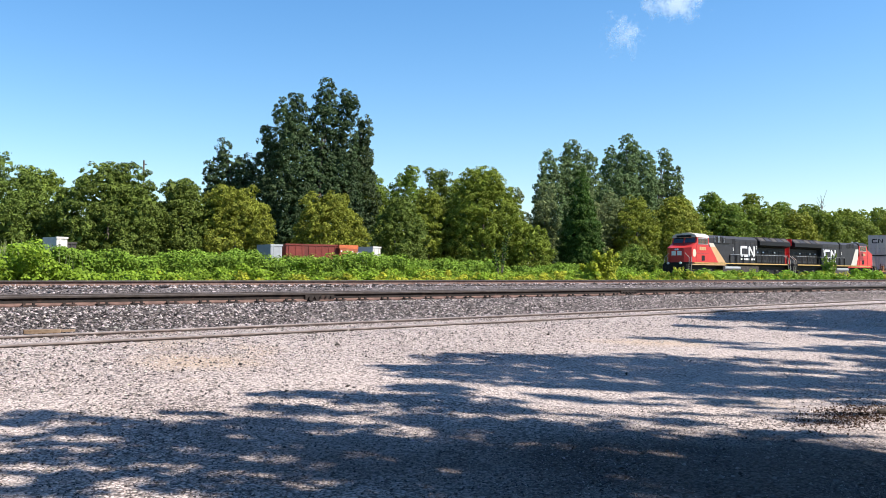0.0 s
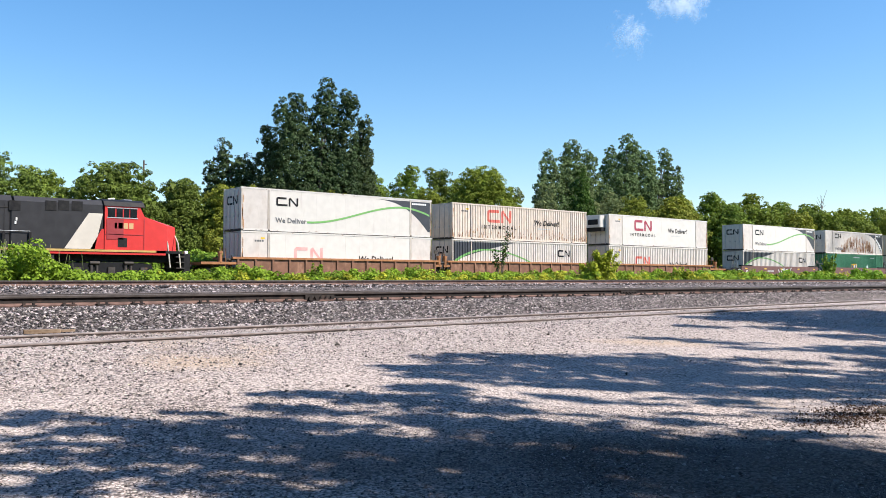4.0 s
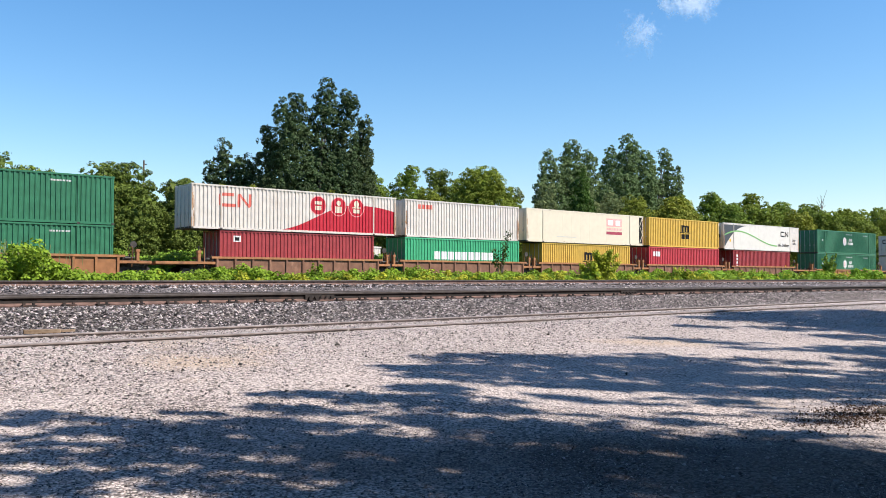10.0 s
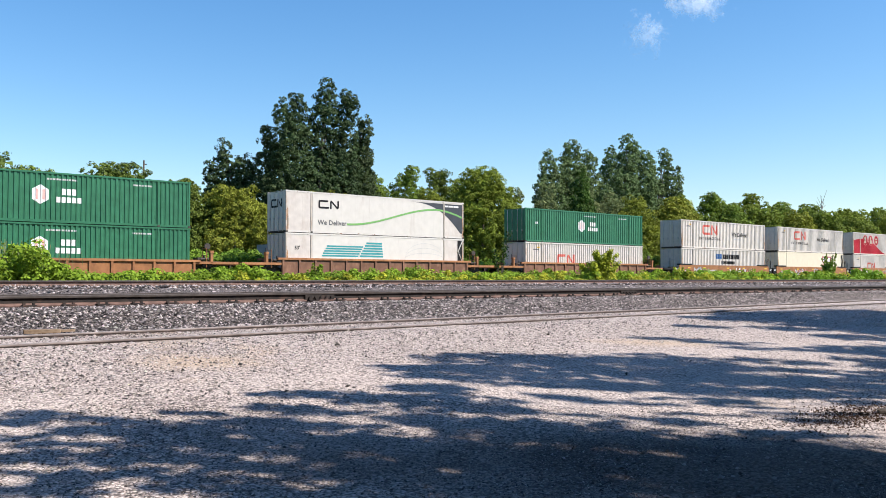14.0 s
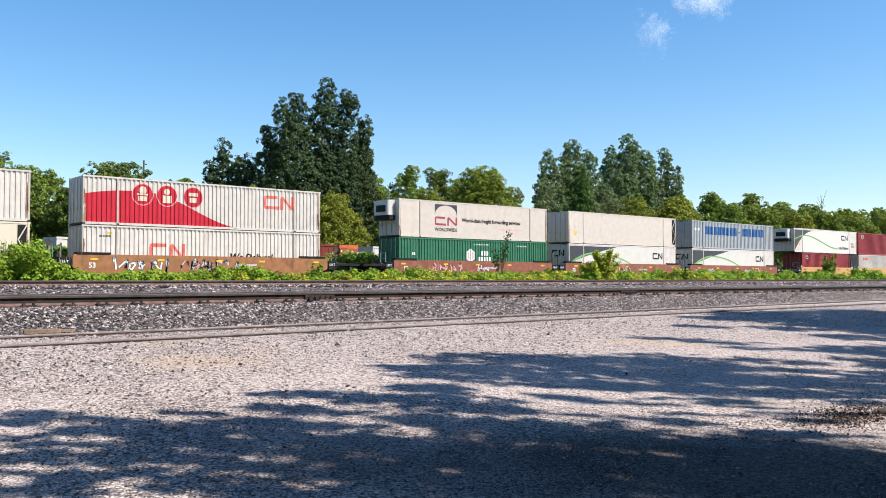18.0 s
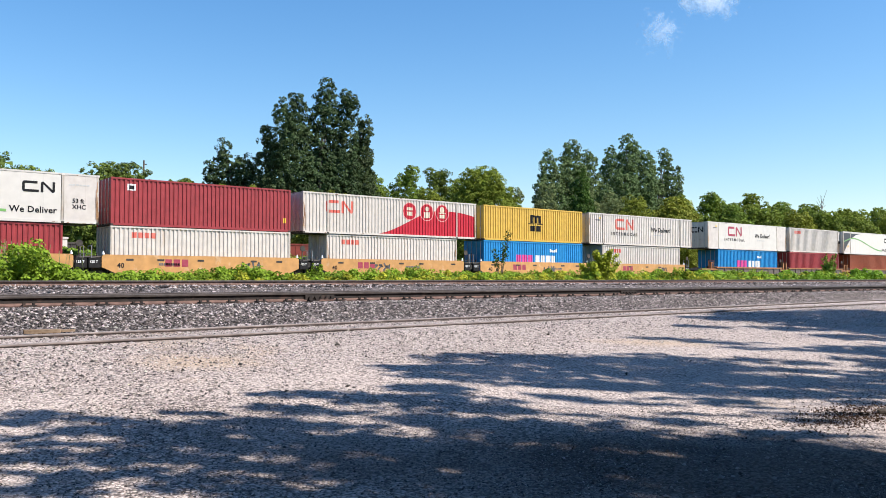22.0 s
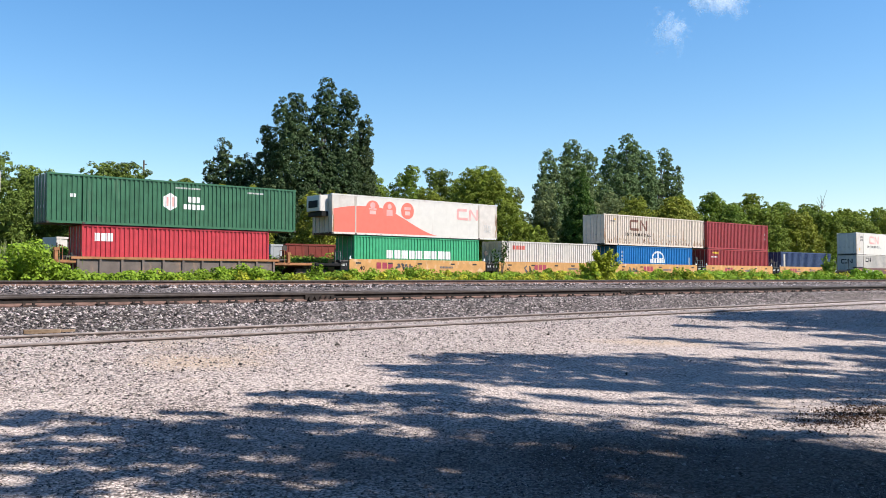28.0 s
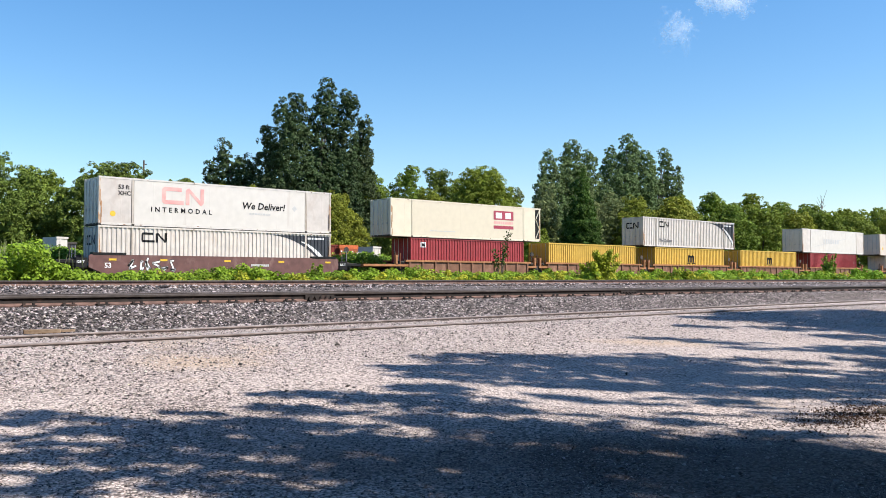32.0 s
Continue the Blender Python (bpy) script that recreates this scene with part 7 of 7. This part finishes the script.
def build_consist():
    for i, (mid, car, upper, lower, well, extra) in enumerate(CONSIST):
        long_box = 16.15
        gl = mid - CONSIST[i - 1][0] if i else 22.0
        gr = CONSIST[i + 1][0] - mid if i + 1 < len(CONSIST) else 21.0
        w = long_box if well == "L" else 12.19
        gl, gr = (min(g, 21.5 if well == "S" else 23.0) for g in (gl, gr))
        sill = 1.26 if "low_sill" in extra and car == "ribo" else 1.36 if "low_sill" in extra else 1.5
        well_car(car, w, mid, sill, gl, gr, i)
        container(lower, w, "low", mid, "frame" if "frame_low" in extra else "")
        if upper:
            short = upper.startswith("s:")
            container(upper[2:] if short else upper, 12.19 if short else long_box, "top", mid, extra if "frame_low" not in extra else "")


build_consist()


# ---- locomotives ----
def locomotive(lead):
    """A six-axle road diesel, front at smaller x. Its origin is on the rails below the nose."""
    root = tagged(new("locomotive"), "red and charcoal diesel locomotive with a " + ("pale cab roof" if lead else "dark cab roof"), "locomotive", "locomotives of the train")
    # deck and sills
    part("deck", Geo().box(0.2, -1.52, 1.62, 21.5, 1.52, 1.78, 0.05), BLACK, root)
    for s in (-1, 1):
        a, b = sorted((s * 1.5, s * 1.56))
        part("edge_stripe", Geo().box(1.6, a, 1.66, 20.6, b, 1.78), paint("sill_yellow", (0.55, 0.36, 0.12)), root, "worn yellow stripe along the sill")
        part("fuel_tank", Geo().slab([(7.3, 1.45), (14.4, 1.45), (14.4, 0.75), (14.0, 0.5), (7.7, 0.5), (7.3, 0.75)], *sorted((s * 0.05, s * 1.45))), GRIME, root)
    # nose and cab
    nose = Geo()
    nose.v = [(0.35, -0.9, 1.78), (0.35, 0.9, 1.78), (1.05, 1.5, 1.78), (1.05, -1.5, 1.78), (2.2, -1.5, 1.78), (2.2, 1.5, 1.78),
              (0.4, -0.85, 3.28), (0.4, 0.85, 3.28), (1.05, 1.48, 3.33), (1.05, -1.48, 3.33), (2.2, -1.5, 3.82), (2.2, 1.5, 3.82)]
    nose.f = [(0, 6, 7, 1), (1, 7, 8, 2), (0, 3, 9, 6), (3, 4, 10, 9), (2, 8, 11, 5), (6, 9, 10, 11, 8, 7), (4, 5, 11, 10), (0, 1, 2, 5, 4, 3)]
    part("nose", nose, LOCO_RED, root)
    part("nose_emblem", Geo().box(0.33, -0.6, 2.5, 0.4, -0.1, 2.95).box(0.33, 0.1, 2.5, 0.4, 0.6, 2.95), LETTER_WHITE, root)
    for y in (-0.25, 0.25):
        part("headlight", Geo().rod((0.34, y * 0.5, 3.12), (0.45, y * 0.5, 3.12), 0.11, n=12), LETTER_WHITE, root)
    for y in (-0.75, 0.75):
        part("ditch_light", Geo().rod((-0.3, y, 1.7), (-0.15, y, 1.7), 0.13, n=12), LETTER_WHITE, root)
    cab = Geo()
    cab.slab([(2.2, 1.78), (4.5, 1.78), (4.5, 4.42), (2.42, 4.38), (2.2, 3.82)], -1.5, 1.5)
    part("cab", cab, LOCO_RED, root)
    roof = Geo().beam([(-1.55, 4.38), (1.55, 4.38), (1.35, 4.66), (0.9, 4.82), (-0.9, 4.82), (-1.35, 4.66)], 2.2, 4.55)
    part("cab_roof", roof, LOCO_WHITE if lead else BLACK, root)
    part("air_conditioner", Geo().box(2.5, -0.5, 4.82, 3.1, 0.5, 4.9, 0.08), LOCO_WHITE if lead else GREY, root)
    part("horn", Geo().rod((3.9, 0.2, 4.88), (3.5, 0.2, 4.9), 0.05, 0.09), SILVER, root)
    for y in (-0.72, 0.72):
        ws = Geo()
        ws.v = [(2.19, y - 0.6, 3.84), (2.19, y + 0.6, 3.84), (2.4, y + 0.6, 4.34), (2.4, y - 0.6, 4.34)]
        ws.v = [(x - 0.035, yy, z + 0.02) for x, yy, z in ws.v] + [(x + 0.02, yy, z) for x, yy, z in ws.v]
        ws.f = [(0, 3, 2, 1), (4, 5, 6, 7), (0, 1, 5, 4), (1, 2, 6, 5), (2, 3, 7, 6), (3, 0, 4, 7)]
        part("windscreen", ws, GLASS, root)
    part("number_board", Geo().box(2.1, -0.9, 4.42, 2.3, 0.9, 4.64, 0.03), BLACK, root)
    for s in (-1, 1):
        f = 1.505
        for x0, x1 in ((2.6, 3.0), (3.06, 3.38), (3.46, 3.82), (3.9, 4.32)):
            a, b = sorted((s * f, s * (f + 0.02)))
            win = part("side_window", Geo().box(x0, a, 3.72, x1, b, 4.25), GLASS, root)
            part("window_sill", Geo().box(x0 - 0.05, a, 3.66, x1 + 0.05, b, 3.72), GREY, win)
            part("window_header", Geo().box(x0 - 0.05, a, 4.25, x1 + 0.05, b, 4.3), GREY, win)
        a, b = sorted((s * f, s * (f + 0.015)))
        em = Geo().disc(1.66, a, b, 2.74, 0.41, 24)
        if lead:
            part("round_emblem", em, CREAM, root, "cream round emblem on the nose side")
        part("number_bars", Geo().box(2.81, a, 3.05, 3.07, b, 3.39).box(3.13, a, 3.05, 3.39, b, 3.39).box(3.45, a, 3.05, 3.71, b, 3.39).box(3.79, a, 3.05, 3.93, b, 3.39), LOCO_SAND, root)
        part("vent", Geo().box(3.18, a, 1.96, 3.72, b, 2.5), BLACK, root)
        part("door_seam", Geo().box(2.25, a, 2.68, 4.48, b, 2.72).box(2.2, a, 1.8, 2.23, b, 3.7), MAROON, root)
        part("sill_band", Geo().box(1.1, a, 1.5, 7.75, b, 1.78), LOCO_SAND if lead else LOCO_RED, root, "faded band along the sill")
        # the sloping stripe behind the cab
        a2, b2 = sorted((s * 1.42, s * 1.45))
        if not lead:
            part("white_stripe", Geo().slab([(4.6, 3.9), (5.4, 3.9), (6.75, 1.8), (5.05, 1.8)], a2, b2), LOCO_WHITE, root)
            part("red_flank", Geo().slab([(4.52, 3.0), (4.65, 3.0), (5.3, 1.8), (4.52, 1.8)], a2, b2), LOCO_RED, root)
            # flat maroon plate paints the shadow of a recess in the cab side
            part("cab_recess", Geo().box(3.4, sorted((s * 1.505, s * 1.52))[0], 2.4, 4.4, sorted((s * 1.505, s * 1.52))[1], 3.6), MAROON, root)
            continue
        for k in (5.72, 6.4, 6.62, 7.45):
            part("grab_bar", Geo().rod((k, s * 1.46, 3.92), (k, s * 1.46, 4.6), 0.03, n=5), LETTER_WHITE, root)
        part("catwalk_rail", Geo().rod((5.2, s * 1.47, 3.9), (8.6, s * 1.47, 3.9), 0.03, n=5), BLACK, root)
        part("white_stripe", Geo().slab([(4.58, 3.86), (5.45, 3.86), (5.87, 3.45), (4.92, 3.45)], a2, b2), LOCO_WHITE, root)
        part("faded_stripe", Geo().slab([(4.92, 3.45), (5.87, 3.45), (7.77, 1.8), (6.32, 1.8)], a2, b2), LOCO_SAND, root)
        part("red_flank", Geo().slab([(4.52, 3.45), (4.92, 3.45), (6.32, 1.8), (4.52, 1.8)], a2, b2), LOCO_RED, root)
    part("hood", Geo().box(4.52, -1.40, 1.78, 9.6, 1.40, 4.4, 0.06), LOCO_GREY, root)
    part("hood_top", Geo().beam([(-1.4, 4.4), (1.4, 4.4), (1.1, 4.7), (-1.1, 4.7)], 4.56, 9.4), LOCO_GREY, root)
    # the hood's near-black colour carries the shade below the overhanging radiator
    part("engine_hood", Geo().box(9.6, -0.85, 1.78, 21.3, 0.85, 4.3, 0.05), LOCO_BLACK_SHADE, root)
    part("engine_hood_wide", Geo().box(9.62, -1.36, 1.785, 14.4, 1.36, 4.38, 0.05), LOCO_GREY, root)
    part("hood_roof", Geo().beam([(-1.3, 4.38), (1.3, 4.38), (0.95, 4.72), (-0.95, 4.72)], 9.5, 14.55), LOCO_GREY, root)
    part("exhaust", Geo().box(11.2, -0.4, 4.6, 12.4, 0.4, 4.78, 0.06), BLACK, root)
    # overhanging radiator
    part("radiator", Geo().beam([(-0.95, 3.62), (0.95, 3.62), (1.58, 3.86), (1.58, 4.26), (0.95, 4.78), (-0.95, 4.78), (-1.58, 4.26), (-1.58, 3.86)], 14.5, 21.3), LOCO_BLACK_SHADE, root, "black overhanging radiator housing")
    for s in (-1, 1):
        for k in range(5):
            x = 14.75 + 1.3 * k
            lid = Geo().add([(x, s * 1.53, 4.31), (x + 1.1, s * 1.53, 4.31), (x + 1.1, s * 0.99, 4.76), (x, s * 0.99, 4.76), (x, s * 1.55, 4.335), (x + 1.1, s * 1.55, 4.335), (x + 1.1, s * 1.01, 4.785), (x, s * 1.01, 4.785)],
                            [(0, 1, 2, 3), (4, 5, 6, 7), (0, 1, 5, 4), (1, 2, 6, 5), (2, 3, 7, 6), (3, 0, 4, 7)])
            part("radiator_screen", lid, LOCO_GREY if k % 2 else GRIME, root, "sloping radiator screen")
    for k in range(4):
        part("radiator_grille", Geo().box(14.9 + 1.6 * k, -1.1, 4.76, 16.1 + 1.6 * k, 1.1, 4.8), GRIME, root)
    part("rear_wall", Geo().box(21.3, -0.9, 1.78, 21.36, 0.9, 4.3).slab([(21.3, 4.0), (21.36, 4.0), (21.36, 4.76), (21.3, 4.76)], -1.2, 1.2), LOCO_RED, root, "red end wall of the hood")
    for s in (-1, 1):
        f = 1.37
        a, b = sorted((s * f, s * (f + 0.03)))
        # emblem and lettering bars on the flank, read from outside
        sh = ribbon(0, 0, 1.2, 2.95)
        g = Geo()
        for x0, x1, lo, hi in sh:
            for i in range(8 if callable(lo) else 1):
                n = 8 if callable(lo) else 1
                xa, xb = x0 + (x1 - x0) * i / n, x0 + (x1 - x0) * (i + 1) / n
                la, ha = (lo(xa), hi(xa)) if callable(lo) else (lo, hi)
                lb, hb = (lo(xb), hi(xb)) if callable(lo) else (lo, hi)
                X = (lambda v: 10.8 + v) if s < 0 else (lambda v: 13.75 - v)
                g.slab([(X(xa), 2.5 + la), (X(xb), 2.5 + lb), (X(xb), 2.5 + hb), (X(xa), 2.5 + ha)], a, b)
        part("emblem", g, LETTER_WHITE, root, "large white ribbon emblem on the flank")
        g = Geo()
        for i in range(9):
            g.box(10.85 + 0.33 * i, a, 2.14, 11.08 + 0.33 * i, b, 2.34)
        part("web_address", g, LETTER_WHITE, root)
        for k in range(5):
            part("hood_door", Geo().box(14.8 + 1.25 * k, *[sorted((s * 0.85, s * 0.88))[0], 1.95], 15.9 + 1.25 * k, sorted((s * 0.85, s * 0.88))[1], 3.3), LOCO_GREY, root)
            if k in (0, 1, 3):
                part("door_plate", Geo().box(15.0 + 1.25 * k, sorted((s * 0.895, s * 0.91))[0], 3.02, 15.3 + 1.25 * k, sorted((s * 0.895, s * 0.91))[1], 3.16), LETTER_WHITE, root, "small white plate")
            part("door_frame", Geo().box(14.78 + 1.25 * k, sorted((s * 0.88, s * 0.9))[0], 1.95, 14.83 + 1.25 * k, sorted((s * 0.88, s * 0.9))[1], 3.3).box(14.83 + 1.25 * k, sorted((s * 0.88, s * 0.9))[0], 3.25, 15.98 + 1.25 * k, sorted((s * 0.88, s * 0.9))[1], 3.3), GRIME, root)
            for j in (0.08, 0.6):
                part("door_panel", Geo().box(14.8 + 1.25 * k + j, sorted((s * 0.88, s * 0.895))[0], 2.2, 15.2 + 1.25 * k + j, sorted((s * 0.88, s * 0.895))[1], 3.3), BLACK, root)
        for k, (x0, z0) in enumerate(((5.75, 4.0), (6.5, 4.0), (7.2, 3.95), (9.1, 3.85))):
            part("louvre", Geo().box(x0, sorted((s * 1.4, s * 1.42))[0], z0, x0 + 0.6, sorted((s * 1.4, s * 1.42))[1], z0 + 0.55), BLACK, root)
        for x0, z0 in ((9.3, 3.1), (13.95, 3.35), (14.0, 3.6), (14.1, 2.0), (9.25, 3.3)):
            part("small_plate", Geo().box(x0, sorted((s * 1.4, s * 1.43))[0], z0, x0 + 0.09, sorted((s * 1.4, s * 1.43))[1], z0 + 0.17), LETTER_WHITE, root)
        for k in (9.9, 10.6, 11.9, 12.9, 13.7):
            part("hood_seam", Geo().box(k, sorted((s * 1.36, s * 1.372))[0], 1.9, k + 0.03, sorted((s * 1.36, s * 1.372))[1], 4.2), BLACK, root)
        part("hood_rail", Geo().box(9.7, sorted((s * 1.36, s * 1.385))[0], 4.0, 14.1, sorted((s * 1.36, s * 1.385))[1], 4.04), GRIME, root)
        # handrail with stanchions
        y = s * 1.48
        rail = part("handrail", Geo().rod((8.6, y, 2.72), (20.9, y, 2.74), 0.02), GREY, root)
        for k in range(10):
            part("stanchion", Geo().box(8.6 + 1.35 * k - 0.07, y - 0.03, 1.78, 8.6 + 1.35 * k + 0.07, y + 0.03, 2.66), BLACK, rail)
        for x in (0.85, 0.3, 21.05, 21.5):
            part("grab_iron", Geo().rod((x, y, 0.75), (x + (0.15 if x < 5 else -0.15), y, 2.3), 0.035).rod((x + (0.15 if x < 5 else -0.15), y, 2.3), (x + (0.15 if x < 5 else -0.15), y - s * 0.5, 2.75), 0.03), LOCO_WHITE, root)
        for x in (0.1, 21.15):
            for z in (0.7, 1.05, 1.4):
                part("step", Geo().box(x, *[sorted((s * 1.15, s * 1.5))[0], z], x + 0.45, sorted((s * 1.15, s * 1.5))[1], z + 0.06), GRIME, root)
    for x in (-0.25, 21.3):
        part("pilot", Geo().box(x, -1.45, 0.35, x + 0.45, 1.45, 1.62, 0.1), BLACK, root)
        part("coupler", Geo().box(x - 0.35, -0.16, 0.72, x + 0.8, 0.16, 1.0, 0.04), GRIME, root)
    part("underframe", Geo().box(0.4, -0.9, 1.1, 21.2, 0.9, 1.62), BLACK, root)
    part("air_tank", Geo().rod((7.6, -1.3, 1.25), (10.6, -1.3, 1.25), 0.22, n=12), GREY, root)
    part("air_tank", Geo().rod((7.6, 1.3, 1.25), (10.6, 1.3, 1.25), 0.22, n=12), GREY, root)
    part("air_tank", Geo().rod((11.0, 1.3, 1.25), (13.8, 1.3, 1.25), 0.22, n=12), GREY, root)
    for c in (4.0, 17.6):
        t = part("truck", Geo().slab([(-2.6, 0.55), (-2.2, 0.38), (2.2, 0.38), (2.6, 0.55), (2.4, 0.95), (0.7, 1.05), (-0.7, 1.05), (-2.4, 0.95)], -1.2, -1.02)
                 .slab([(-2.6, 0.55), (-2.2, 0.38), (2.2, 0.38), (2.6, 0.55), (2.4, 0.95), (0.7, 1.05), (-0.7, 1.05), (-2.4, 0.95)], 1.02, 1.2).box(-2.3, -1.0, 0.6, 2.3, 1.0, 0.9), LOCO_BLACK_SHADE, root, at=(c, 0, 0))
        for k in (-1.0, 1.0):
            for s in (-1, 1):
                part("spring", Geo().rod((k - 0.16, s * 1.22, 0.42), (k - 0.16, s * 1.22, 0.86), 0.09, n=10).rod((k + 0.16, s * 1.22, 0.42), (k + 0.16, s * 1.22, 0.86), 0.09, n=10), GRIME, t)
                part("brake_cylinder", Geo().rod((k - 0.3, s * 1.26, 1.0), (k + 0.25, s * 1.26, 1.0), 0.1, n=10), GRIME, t)
        for k in (-1.95, 0.0, 1.95):
            put("wheelset", shared("lwheel", "wheelset", GRIME, lambda: Geo().disc(0, -0.83, -0.69, 0.53, 0.53, 28).disc(0, 0.69, 0.83, 0.53, 0.53, 28).rod((0, -1.25, 0.53), (0, 1.25, 0.53), 0.12)), t, at=(k, 0, 0))
            for s in (-1, 1):
                part("axle_box", Geo().box(k - 0.22, *[sorted((s * 1.2, s * 1.3))[0], 0.38], k + 0.22, sorted((s * 1.2, s * 1.3))[1], 0.75, 0.04), GRIME, t)
    # the leading unit has a short nose, the trailing one a long nose
    for ob in root.children:
        if not ob.name.startswith("truck"):
            for v in ob.data.vertices:
                if v.co.x < 2.5:
                    v.co.x = 2.5 - (2.5 - v.co.x) * (0.74 if lead else 1.22)
    return root


TRAIN.append((locomotive(True), 75.8, TOP_C, 0))
TRAIN.append((locomotive(False), 119.45, TOP_C, 180))

SPEED = 24.307


def motions():
    """The train passes at a steady speed; the cloud drifts."""
    for ob, x, z, turn in TRAIN:
        y = NEAR_C + 0.72
        walk(ob, [(0.0, pose(x, y, z, 0, 0, turn)), (32.0, pose(x - SPEED * 32.0, y, z, 0, 0, turn))])
    right = Vector((math.sin(HEADING), -math.cos(HEADING), 0))
    for ob, c in CLOUDS:
        d = right * (90 / 1540 * 2200) + Vector((0, 0, 8 / 1540 * 2200))
        a = ob.matrix_basis.copy()
        b = Matrix.Translation(d) @ a
        walk(ob, [(0.0, a), (32.0, b)])


motions()
